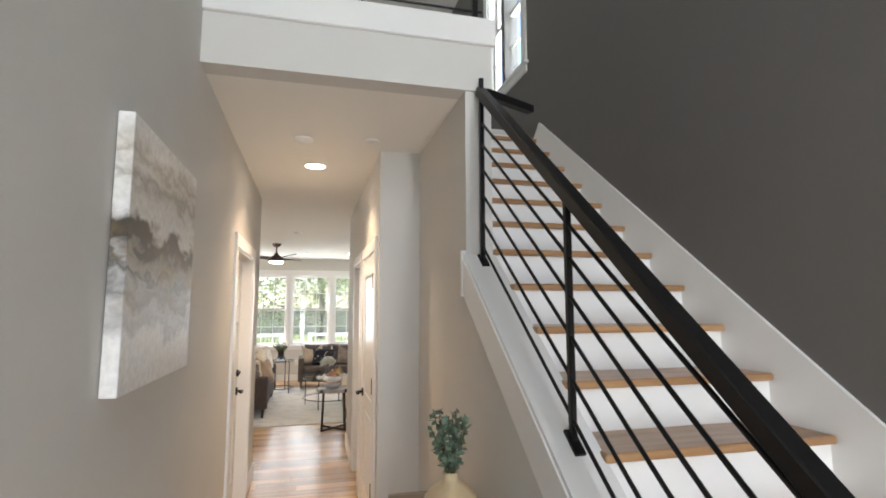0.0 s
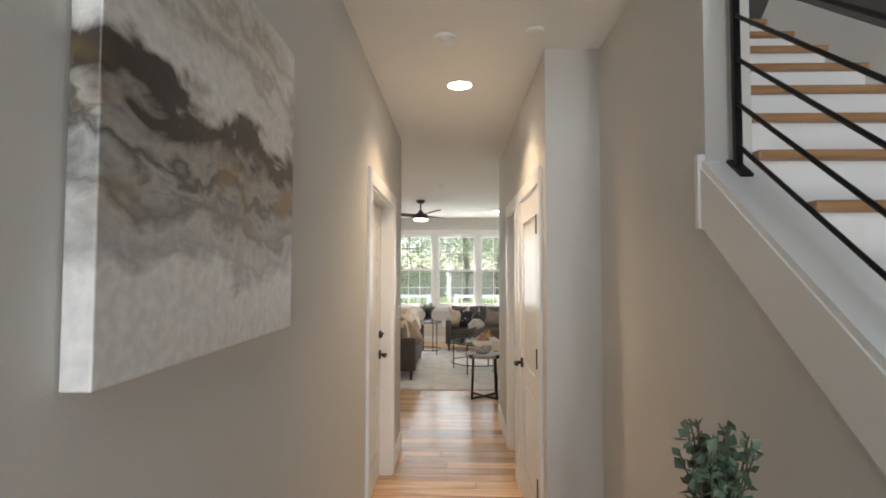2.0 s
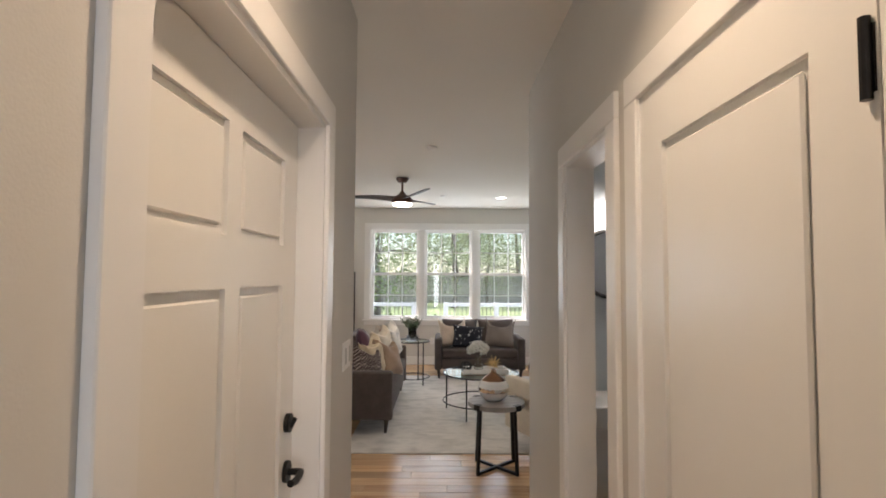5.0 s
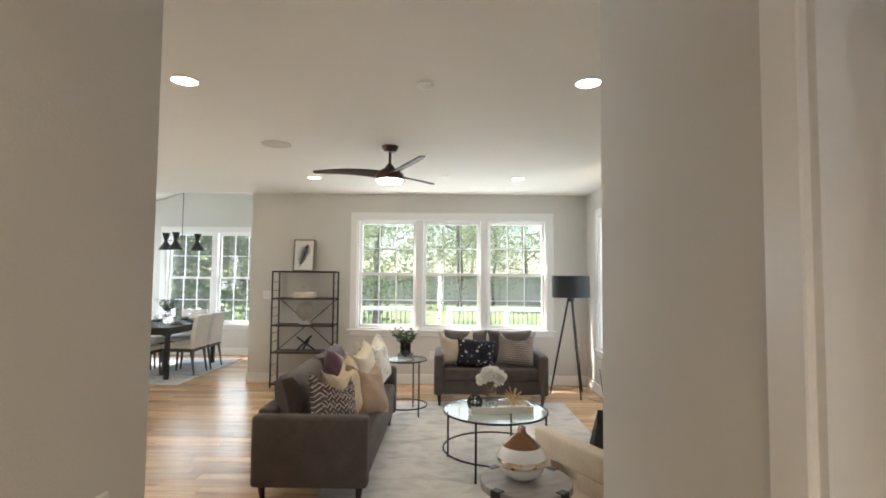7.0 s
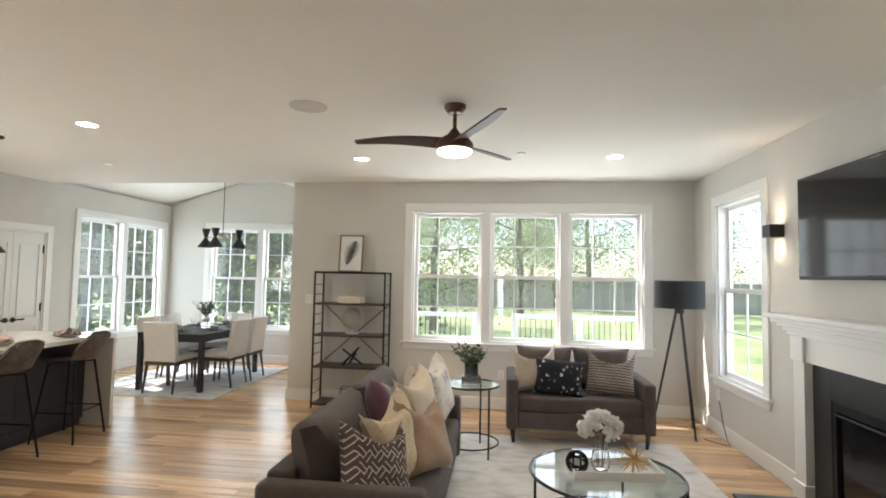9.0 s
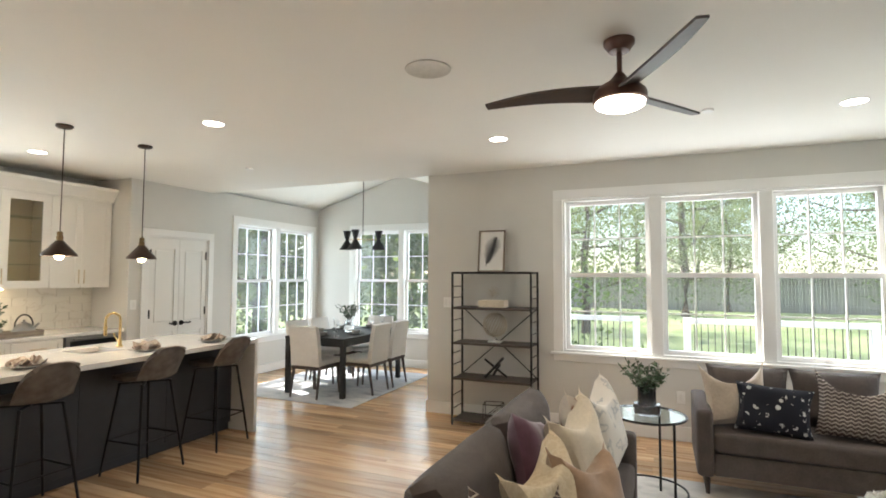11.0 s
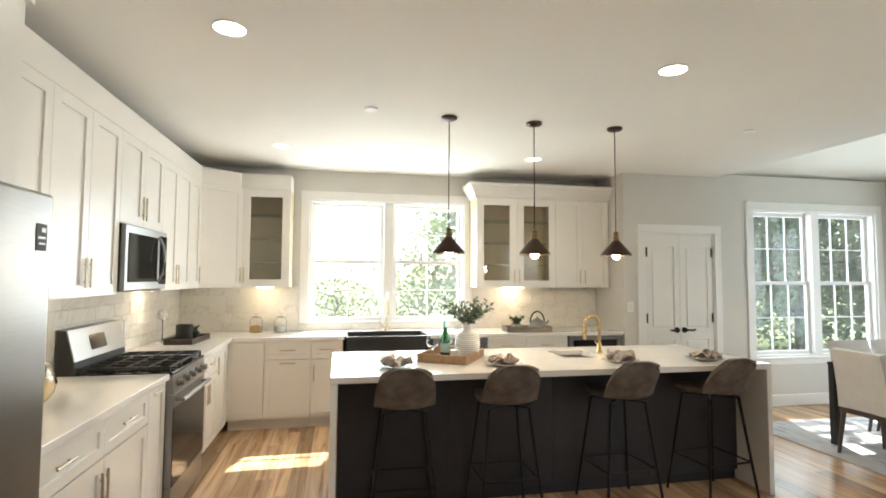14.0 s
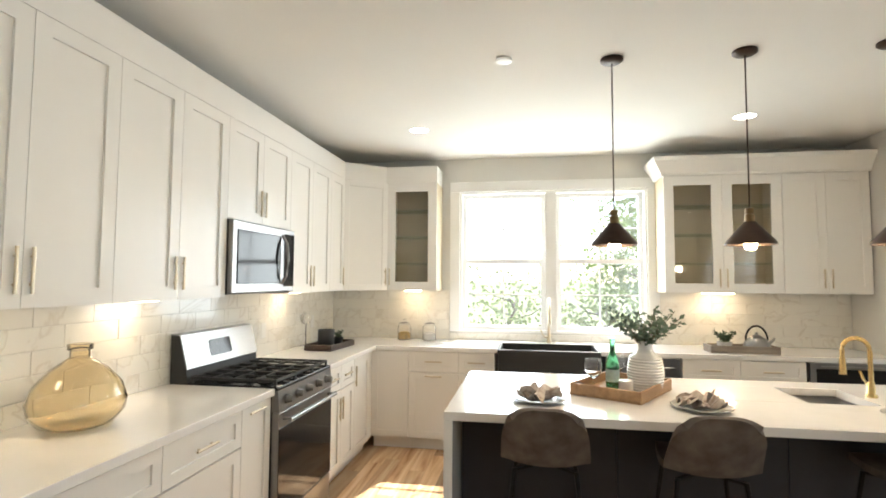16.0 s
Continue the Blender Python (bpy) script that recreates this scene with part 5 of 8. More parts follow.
lathe(bm, [(0.0, 0.0), (0.085, 0.0), (0.10, 0.02), (0.10, 0.05), (0.075, 0.10), (0.04, 0.125), (0.0, 0.13)], 28, cap=False)
part("body", bm, M["steel"], top, smooth=True)
bm = BM()
tube(bm, [(0, 0.085 * math.cos(a), 0.09 + 0.12 * math.sin(a)) for a in [math.pi * k / 12 for k in range(13)]], 0.008, 8)
part("handle", bm, M["black"], top, smooth=True)
bm = BM()
rod(bm, (0, 0.08, 0.05), (0, 0.14, 0.11), 0.016, 0.01)
part("spout", bm, M["steel"], top, smooth=True)
bm = BM()
lathe(bm, [(0.03, 0.128), (0.03, 0.134), (0.01, 0.138), (0.012, 0.155), (0.0, 0.16)], 16)
part("lid", bm, M["steel"], top, smooth=True)
top = thing("potted_herb", (-6.11, 10.58, 0.9315), label="low green plant in a grey pot", category="potted plant")
bm = BM()
lathe(bm, [(0.0, 0.0), (0.05, 0.0), (0.06, 0.075), (0.055, 0.076), (0.0, 0.065)], 24, cap=False)
part("pot", bm, plate_m, top, smooth=True)
greenery(top, 0.065, 0.14, 0.09, 18, 10, 0.03, 9, M["leaf"])
for x, y, nm in ((-3.0, SW, "s"), (-5.1, SW, "s"), (-6.0, SW, "s")):
    bm = BM()
    box(bm, x - 0.036, x + 0.036, SW + 0.0095, SW + 0.015, 1.06, 1.175, 0.002, 1)
    solid("outlet", bm, M["white"], "white wall outlet on the backsplash", "outlet", "outlets")


# ---------- timber floor ----------
PLANK = [(0.25, (0.29, 0.15, 0.07)), (0.40, (0.50, 0.305, 0.165)), (0.53, (0.61, 0.405, 0.235)), (0.70, (0.69, 0.495, 0.305)), (0.86, (0.43, 0.24, 0.12))]
plank_m = ramp_mat("hickory_planks", PLANK, scale=(0.8, 12, 12), rough=0.25, bump=0.06, distort=1.2, vary=0.34)
plank_i = ramp_mat("hickory_planks_joined", PLANK, scale=(0.8, 12, 12), rough=0.25, bump=0.06, distort=1.2, vary=0.34, island=True)
sub = mat("subfloor", (0.10, 0.06, 0.035), 0.8, grain=0.2, scale=10)
bm = BM()
box(bm, WW - 0.14, EW + 0.14, 6.3, NW + 0.14, -0.3, -0.016)
box(bm, DW - 0.14, DE + 0.14, NW + 0.14, DN + 0.14, -0.3, -0.016)
box(bm, -1.3, 2.42, -1.74, 6.3, -0.3, -0.016)
floor_ob = solid("floor", bm, sub, "warm varnished hickory plank floor", kind="structure")


def planks():
    rnd = random.Random(11)
    w = 0.127
    lengths = [0.6, 0.8, 1.0, 1.2, 1.5, 1.8]
    meshes = {}
    rest = []
    for y0, y1, x0, x1 in ((-1.6, 6.36, -1.19, 2.24), (6.36, NW, WW, EW), (NW, DN, DW, DE)):
        y = y0
        while y < y1 - 0.01:
            e = min(y + w, y1)
            x = x0 - rnd.random() * 1.2
            while x < x1 - 0.01:
                L = rnd.choice(lengths)
                a, b = max(x, x0), min(x + L, x1)
                if b - a > 0.03:
                    near = (-0.1 < (a + b) / 2 < 1.2 and 3.0 < y < 8.6) or (-3.6 < (a + b) / 2 < -0.3 and 8.4 < y < 12.9) or (-5.9 < (a + b) / 2 < -4.7 and 7.4 < y < 8.7)
                    if near and len(floor_ob.children) < 300:
                        key = (round(b - a, 2), round(e - y, 3))
                        if key not in meshes:
                            bm = BM()
                            box(bm, 0, key[0] - 0.0012, 0, key[1] - 0.0012, -0.0155, 0, 0.0012, 1)
                            meshes[key] = mesh("plank", bm, plank_m)
                        ob = new("plank", meshes[key])
                        ob.parent = floor_ob
                        ob.location = (a, y, 0)
                    else:
                        rest.append((a, b - 0.0012, y, e - 0.0012))
                x += L
            y += w
    verts, faces = [], []
    for a, b, s, e in rest:
        k = len(verts)
        verts += [(a, s, -0.0155), (b, s, -0.0155), (b, e, -0.0155), (a, e, -0.0155), (a, s, 0), (b, s, 0), (b, e, 0), (a, e, 0)]
        faces += [(k + 4, k + 5, k + 6, k + 7), (k, k + 1, k + 5, k + 4), (k + 1, k + 2, k + 6, k + 5), (k + 2, k + 3, k + 7, k + 6), (k + 3, k, k + 4, k + 7)]
    me = bpy.data.meshes.new("planks")
    me.from_pydata(verts, [], faces)
    me.materials.append(plank_i)
    ob = new("planks", me)
    ob.parent = floor_ob
    tagged(ob, kind="stuff", label="joined hickory floor planks")


planks()


# ---------- living room ----------
def cushion(w, h, d, seed=0, pinch=0.16, sag=0.0):
    """A stuffed square cushion lying in x-z, thick along y, with pinched corners."""
    rnd = random.Random(seed)
    n = 14
    bm = BM()
    ph = rnd.uniform(0, 6)

    def pt(u, v, s):
        k = 1 - pinch * (u * u) * (v * v) * 0.5
        edge = (1 - u ** 4) * (1 - v ** 4)
        bulge = 0.5 * d * max(0.0, edge) ** 0.45
        pull = 1 - pinch * 0.55 * ((1 - u * u) * v * v + (1 - v * v) * u * u)
        wob = 0.012 * math.sin(5 * u + ph) * math.cos(4 * v + ph)
        return Vector((u * w / 2 * (1 - pinch * 0.35 * (1 - u * u * 0 - v * v) * abs(u) ** 3) * (0.93 + 0.07 * v * v), s * (bulge + wob * edge), v * h / 2 * (0.93 + 0.07 * u * u) - sag * (1 - u * u) * max(0, v) ** 2 * h * 0.3))
    grid = {}
    for s in (1, -1):
        for j in range(n + 1):
            for i in range(n + 1):
                rim = i in (0, n) or j in (0, n)
                key = (i, j, 0 if rim else s)
                if key not in grid:
                    grid[key] = bm.verts.new(pt(i / n * 2 - 1, j / n * 2 - 1, 0 if rim else s))
        for j in range(n):
            for i in range(n):
                q = []
                for a, b in ((i, j), (i + 1, j), (i + 1, j + 1), (i, j + 1)):
                    rim = a in (0, n) or b in (0, n)
                    q.append(grid[(a, b, 0 if rim else s)])
                bm.faces.new(q if s < 0 else q[::-1])
    return bm


def pattern_mat(name, base_c, line_c, kind, scale):
    """A woven pattern: chevron bands or blocks."""
    m = bpy.data.materials.new(name)
    m.use_nodes = True
    n, l = m.node_tree.nodes, m.node_tree.links
    b = n["Principled BSDF"]
    b.inputs["Roughness"].default_value = 0.9
    tc = n.new("ShaderNodeTexCoord")
    sp = n.new("ShaderNodeSeparateXYZ")
    l.new(tc.outputs["Object"], sp.inputs[0])

    def op(o, a, c=None, v=None):
        x = n.new("ShaderNodeMath")
        x.operation = o
        l.new(a, x.inputs[0])
        if c is not None:
            l.new(c, x.inputs[1])
        if v is not None:
            x.inputs[1].default_value = v
        return x.outputs[0]
    if kind == "chevron":
        zig = op("PINGPONG", op("MULTIPLY", sp.outputs[0], v=scale), v=0.5)
        val = op("FRACT", op("ADD", op("MULTIPLY", sp.outputs[2], v=scale * 1.6), zig))
        fac = op("GREATER_THAN", val, v=0.62)
    elif kind == "maze":
        x, z = op("MULTIPLY", sp.outputs[0], v=scale), op("MULTIPLY", sp.outputs[2], v=scale)
        r1, r2 = op("ADD", x, z), op("SUBTRACT", x, z)
        cell = op("FLOOR", r1)
        par = op("PINGPONG", op("ADD", cell, op("FLOOR", r2)), v=1.0)
        f1, f2 = op("FRACT", op("MULTIPLY", r1, v=2.0)), op("FRACT", op("MULTIPLY", r2, v=2.0))
        a, c = op("LESS_THAN", f1, v=0.22), op("LESS_THAN", f2, v=0.22)
        inv = op("SUBTRACT", par, v=1.0)
        inv = op("ABSOLUTE", inv)
        fac = op("MAXIMUM", op("MULTIPLY", a, par), op("MULTIPLY", c, inv))
    else:
        t = n.new("ShaderNodeTexVoronoi")
        t.inputs["Scale"].default_value = scale
        t.feature = "F1"
        l.new(tc.outputs["Object"], t.inputs[0])
        t2 = n.new("ShaderNodeTexNoise")
        t2.inputs["Scale"].default_value = scale * 1.7
        l.new(tc.outputs["Object"], t2.inputs[0])
        fac = op("MULTIPLY", op("LESS_THAN", t.outputs["Distance"], v=0.33), op("GREATER_THAN", t2.outputs[0], v=0.53))
    mx = n.new("ShaderNodeMix")
    mx.data_type = "RGBA"
    mx.inputs[6].default_value, mx.inputs[7].default_value = (*base_c, 1), (*line_c, 1)
    l.new(fac, mx.inputs[0])
    l.new(mx.outputs[2], b.inputs["Base Color"])
    ns = n.new("ShaderNodeTexNoise")
    ns.inputs["Scale"].default_value = 350
    l.new(tc.outputs["Object"], ns.inputs[0])
    bp = n.new("ShaderNodeBump")
    bp.inputs["Strength"].default_value, bp.inputs["Distance"].default_value = 0.4, 0.003
    l.new(ns.outputs[0], bp.inputs["Height"])
    l.new(bp.outputs[0], b.inputs["Normal"])
    return m


PM = dict(
    maze=pattern_mat("block_pattern", (0.10, 0.07, 0.065), (0.60, 0.52, 0.46), "maze", 14),
    chevron=pattern_mat("chevron_pattern", (0.115, 0.088, 0.08), (0.48, 0.42, 0.37), "chevron", 24),
    spots=pattern_mat("spotted_navy", (0.012, 0.013, 0.022), (0.55, 0.55, 0.54), "spots", 19),
    floral=ramp_mat("floral_print", [(0.42, (0.68, 0.61, 0.52)), (0.54, (0.62, 0.55, 0.47)), (0.58, (0.30, 0.16, 0.12)), (0.64, (0.58, 0.42, 0.28)), (0.70, (0.70, 0.64, 0.56))], scale=(9, 9, 9), rough=0.9, detail=3),
    toile=ramp_mat("pale_print", [(0.40, (0.72, 0.68, 0.62)), (0.55, (0.70, 0.66, 0.60)), (0.58, (0.42, 0.42, 0.42)), (0.62, (0.70, 0.66, 0.60)), (0.8, (0.74, 0.70, 0.65))], scale=(11, 11, 11), rough=0.9, detail=5),
    brocade=ramp_mat("gold_brocade", [(0.40, (0.60, 0.49, 0.33)), (0.52, (0.68, 0.58, 0.42)), (0.60, (0.62, 0.51, 0.35))], scale=(34, 34, 34), rough=0.75, bump=0.3, detail=2),
    fuzzy=mat("champagne_fabric", (0.52, 0.43, 0.34), 0.85, grain=0.12, scale=50, bump=0.4, bscale=300, sheen=0.4),
)


def pillow(at, w, h, d, rx, ry, rz, material, seed, label, sag=0.0):
    return solid("throw_pillow", cushion(w, h, d, seed, sag=sag), material, label, "pillow", "throw pillows", smooth=True, at=Matrix.Translation(at) @ Matrix.Rotation(radians(rz), 4, "Z") @ Matrix.Rotation(radians(rx), 4, "X") @ Matrix.Rotation(radians(ry), 4, "Y"))


def sofa(name, at, turn, W, D, label, arm_h=0.60, back_h=0.78, cushions=2):
    """A track-arm sofa; its front looks along -y, its width runs along x."""
    top = thing(name, at, turn, label, "sofa")
    aw, leg = 0.11, 0.13
    bm = BM()
    box(bm, -W / 2 + aw, W / 2 - aw, -D / 2 + 0.02, D / 2 - 0.02, leg + 0.01, 0.30, 0.015)
    part("base", bm, M["sofa"], top, smooth=True)
    for s in (-1, 1):
        bm = BM()
        box(bm, s * (W / 2 - aw), s * W / 2, -D / 2, D / 2, leg, arm_h, 0.028, 3)
        part("armrest", bm, M["sofa"], top, smooth=True)
    bm = BM()
    box(bm, -W / 2 + aw, W / 2 - aw, D / 2 - 0.13, D / 2 - 0.004, 0.301, arm_h + 0.02, 0.025, 3)
    part("backrest", bm, M["sofa"], top, smooth=True)
    n = cushions
    cw = (W - 2 * aw) / n
    bm = BM()
    box(bm, -W / 2 + aw + 0.003, W / 2 - aw - 0.003, -D / 2 + 0.005, D / 2 - 0.135, 0.302, 0.44, 0.035, 4)
    part("seat_cushion", bm, M["sofa"], top, smooth=True)
    for k in range(n):
        bm = cushion(cw + 0.01, 0.43, 0.25, 20 + k, 0.1)
        m = Matrix.Translation((-W / 2 + aw + (k + 0.5) * cw, D / 2 - 0.20, 0.635)) @ Matrix.Rotation(radians(-12), 4, "X")
        bmesh.ops.transform(bm, matrix=m, verts=bm.verts)
        part("back_cushion", bm, M["sofa"], top, smooth=True)
    for sx in (-1, 1):
        for sy in (-1, 1):
            bm = BM()
            rod(bm, (sx * (W / 2 - 0.07), sy * (D / 2 - 0.07), 0.0), (sx * (W / 2 - 0.06), sy * (D / 2 - 0.06), leg + 0.012), 0.014, 0.026, 14)
            part("leg", bm, M["leg"], top, smooth=True)
    return top


sofa("sofa", (-0.52, 10.02, 0.012), 90, 1.98, 0.78, "charcoal grey fabric sofa with track arms")
sofa("loveseat", (0.92, 12.1, 0.012), 0, 1.36, 0.76, "charcoal grey fabric loveseat below the window", arm_h=0.60)
# cushions along the sofa (it looks east)
pillow((-0.42, 9.31, 0.645), 0.44, 0.42, 0.16, -24, 16, 62, PM["maze"], 1, "brown pillow with a pale block pattern", 1.1)
pillow((-0.39, 9.62, 0.68), 0.47, 0.47, 0.17, -22, -10, 74, PM["brocade"], 2, "pale gold brocade pillow on the sofa", 1.0)
pillow((-0.26, 9.82, 0.64), 0.44, 0.44, 0.16, -24, 10, 68, M["tan"], 3, "soft tan velvet pillow on the sofa", 0.9)
pillow((-0.52, 9.98, 0.69), 0.42, 0.42, 0.15, -18, 20, 90, M["purple"], 4, "plum velvet pillow against the sofa back")
pillow((-0.36, 10.22, 0.71), 0.50, 0.50, 0.17, -18, -6, 78, M["cream"], 5, "cream woven pillow on the sofa", 0.9)
pillow((-0.40, 10.55, 0.70), 0.46, 0.46, 0.16, -16, 14, 95, PM["floral"], 6, "pillow with a brown floral print", 0.9)
pillow((-0.30, 10.72, 0.72), 0.50, 0.50, 0.16, -16, -6, 82, PM["toile"], 7, "white pillow with a fine grey print", 0.9)
# cushions on the loveseat
pillow((0.52, 12.02, 0.69), 0.46, 0.46, 0.17, -16, -4, 8, PM["fuzzy"], 8, "champagne beige pillow on the loveseat", 1.3)
pillow((0.74, 11.88, 0.62), 0.48, 0.34, 0.15, -14, 4, -4, PM["spots"], 9, "navy pillow with white speckles")
pillow((1.24, 11.96, 0.68), 0.47, 0.46, 0.17, -17, 3, -7, PM["chevron"], 10, "brown chevron pillow on the loveseat", 1.3)

# rugs
rugm = ramp_mat("pale_rug", [(0.32, (0.45, 0.43, 0.405)), (0.44, (0.58, 0.555, 0.52)), (0.55, (0.68, 0.65, 0.61)), (0.68, (0.55, 0.53, 0.50))], scale=(3.5, 6, 3.5), rough=0.95, bump=0.5, detail=14, distort=0.4)
bm = BM()
box(bm, -0.51, 1.83, 8.54, 11.99, 0.001, 0.011, 0.003, 1)
solid("rug", bm, rugm, "pale grey distressed woven rug under the seating", "rug")
rug2 = ramp_mat("blue_grey_rug", [(0.34, (0.38, 0.40, 0.44)), (0.46, (0.62, 0.62, 0.635)), (0.56, (0.72, 0.715, 0.715)), (0.66, (0.46, 0.48, 0.52))], scale=(2.4, 5, 2.4), rough=0.95, bump=0.5, detail=12, distort=0.6)
bm = BM()
box(bm, -5.30, -3.36, 12.80, 15.05, 0.001, 0.011, 0.003, 1)
solid("rug", bm, rug2, "blue-grey abstract rug under the dining table", "rug")


def round_table(name, at, r, h, label, low, lr, legs, turn=0):
    top = thing(name, at, turn, label, "table")
    bm = BM()
    lathe(bm, [(0.0, h - 0.008), (r - 0.008, h - 0.008), (r - 0.008, h), (0.0, h)], 48, cap=False)
    part("tabletop", bm, M["tabletop"], top, "clear glass top", True)
    bm = BM()
    tube(bm, ring((0, 0, h - 0.006), r, 56), 0.0085, 8, True)
    part("rim", bm, M["black"], top, "black metal rim", True)
    bm = BM()
    tube(bm, ring((0, 0, low), lr, 56), 0.0075, 8, True)
    part("lower_ring", bm, M["black"], top, "black metal ring", True)
    for k in range(legs):
        a = 2 * math.pi * (k + 0.5) / legs
        bm = BM()
        rod(bm, (lr * math.cos(a), lr * math.sin(a), 0), (r * math.cos(a), r * math.sin(a), h - 0.006), 0.0085, seg=10)
        part("leg", bm, M["black"], top)
    return top


round_table("coffee_table", (0.79, 9.87, 0.011), 0.425, 0.45, "round glass coffee table with a black frame", 0.14, 0.425, 4, 20)
round_table("side_table", (-0.08, 11.46, 0.011), 0.25, 0.60, "round glass side table with a black frame", 0.09, 0.25, 3, 12)

# on the coffee table
tray("white_tray", (0.83, 9.86, 0.4615), 6, 0.50, 0.24, 0.05, M["white"], "white rectangular tray on the glass table")
top = thing("flower_vase", (0.76, 9.86, 0.4725), label="clear glass vase of white flowers", category="vase")
bm = BM()
lathe(bm, [(0.0, 0.0), (0.04, 0.0), (0.052, 0.03), (0.05, 0.08), (0.036, 0.14), (0.042, 0.17), (0.039, 0.17), (0.033, 0.14), (0.046, 0.08), (0.048, 0.032), (0.0, 0.01)], 28, cap=False)
part("vase", bm, M["glass"], top, smooth=True)
rnd = random.Random(4)
bm = BM()
for k in range(70):
    a, e = rnd.uniform(0, 6.28), rnd.uniform(-0.3, 1.4)
    c = Vector((0.105 * math.cos(a) * math.cos(e), 0.105 * math.sin(a) * math.cos(e), 0.225 + 0.09 * math.sin(e)))
    for j in range(16):
        d = Vector((rnd.uniform(-1, 1), rnd.uniform(-1, 1), rnd.uniform(-0.4, 1))).normalized()
        leaf(bm, c, d, 0.035, rnd, True)
part("blossoms", bm, M["petal"], top, "white hydrangea blossoms")
bm = BM()
for k in range(6):
    a = k
    rod(bm, (0.015 * math.cos(a), 0.015 * math.sin(a), 0.02), (0.04 * math.cos(a), 0.04 * math.sin(a), 0.2), 0.002, seg=6)
part("stems", bm, M["stem"], top)


def starburst(name, at, r, n, material, seed, label):
    rnd = random.Random(seed)
    top = thing(name, at, label=label, category="ornament")
    bm = BM()
    lathe(bm, [(r * 0.16 * math.sin(a), -r * 0.16 * math.cos(a)) for a in [math.pi * k / 8 for k in range(9)]], 12, cap=False)
    for k in range(n):
        z = 1 - 2 * (k + 0.5) / n
        a = k * 2.39996
        d = Vector((math.sqrt(1 - z * z) * math.cos(a), math.sqrt(1 - z * z) * math.sin(a), z))
        rod(bm, d * r * 0.1, d * r * rnd.uniform(0.8, 1.0), r * 0.05, r * 0.025, 6)
    bmesh.ops.translate(bm, vec=(0, 0, r * 0.92), verts=bm.verts)
    part("spikes", bm, material, top)
    return top


starburst("starburst", (0.93, 9.80, 0.4725), 0.105, 34, M["gold"], 1, "gold spiked starburst ornament on the tray")
top = thing("black_ball", (0.62, 9.80, 0.4725), label="black woven metal ball ornament", category="ornament")
bm = BM()
rnd = random.Random(2)
for k in range(11):
    t2 = BM()
    tube(t2, ring((0, 0, 0), 0.058, 28), 0.005, 6, True)
    bmesh.ops.transform(t2, matrix=Matrix.Translation((0, 0, 0.063)) @ Euler((rnd.uniform(0, 3.1), rnd.uniform(0, 3.1), 0)).to_matrix().to_4x4(), verts=t2.verts)
    join(bm, t2)
part("wires", bm, M["black"], top, smooth=True)
# on the side table
top = thing("plant_vase", (-0.08, 11.46, 0.6115), label="leafy plant in a smoked glass vase", category="potted plant")
bm = BM()
lathe(bm, [(0.0, 0.0), (0.085, 0.0), (0.088, 0.004), (0.088, 0.07), (0.062, 0.075), (0.06, 0.22), (0.056, 0.22), (0.056, 0.08), (0.0, 0.02)], 32, cap=False)
part("vase", bm, M["smoke"], top, smooth=True)
greenery(top, 0.12, 0.26, 0.2, 20, 14, 0.05, 12, M["leaf"])

# drum table with a concrete-look top
top = thing("accent_table", (0.79, 8.22, 0), 20, "round grey-topped accent table on crossed black legs", "table")
greytop = ramp_mat("grey_top", [(0.3, (0.24, 0.22, 0.20)), (0.7, (0.36, 0.33, 0.30))], scale=(9, 22, 9), rough=0.55, bump=0.1)
bm = BM()
lathe(bm, [(0.0, 0.50), (0.225, 0.50), (0.23, 0.504), (0.23, 0.534), (0.226, 0.538), (0.0, 0.538)], 48, cap=False)
part("tabletop", bm, greytop, top, smooth=True)
for k in range(4):
    a = math.pi / 2 * k + 0.4
    c, s = math.cos(a), math.sin(a)
    bm = BM()
    bar(bm, (0.19 * c, 0.19 * s, 0.5), (0.215 * c, 0.215 * s, 0.0), 0.022, 0.022)
    part("leg", bm, M["black"], top)
    bm = BM()
    box(bm, 0.195, 0.236, -0.028, 0.028, 0.496, 0.541, 0.002, 1, m=Matrix.Rotation(a, 4, "Z"))
    part("clip", bm, M["black"], top, "black metal edge clip")
for k in range(2):
    a = math.pi / 2 * k + 0.4
    bm = BM()
    bar(bm, (0.21 * math.cos(a), 0.21 * math.sin(a), 0.012 + 0.001 * k), (-0.21 * math.cos(a), -0.21 * math.sin(a), 0.012 + 0.001 * k), 0.022, 0.02)
    part("cross_bar", bm, M["black"], top)
top = thing("banded_vase", (0.77, 8.24, 0.5385), label="round white vase with metallic bands and copper neck", category="vase")
bands = [("base", M["white"], [(0.0, 0.0), (0.06, 0.0), (0.10, 0.03), (0.122, 0.07)]), ("silver_band", M["chrome"], [(0.122, 0.07), (0.1265, 0.088), (0.126, 0.108)]), ("body", M["white"], [(0.126, 0.108), (0.115, 0.14), (0.098, 0.162)]), ("copper_band", mat("copper", (0.30, 0.17, 0.105), 0.2, metal=1.0, grain=0.1, scale=20), [(0.098, 0.162), (0.07, 0.187), (0.035, 0.213), (0.022, 0.226), (0.02, 0.248), (0.024, 0.252), (0.018, 0.252), (0.0, 0.22)])]
for n_, m_, prof in bands:
    bm = BM()
    lathe(bm, prof, 40, cap=False)
    part(n_, bm, m_, top, smooth=True)

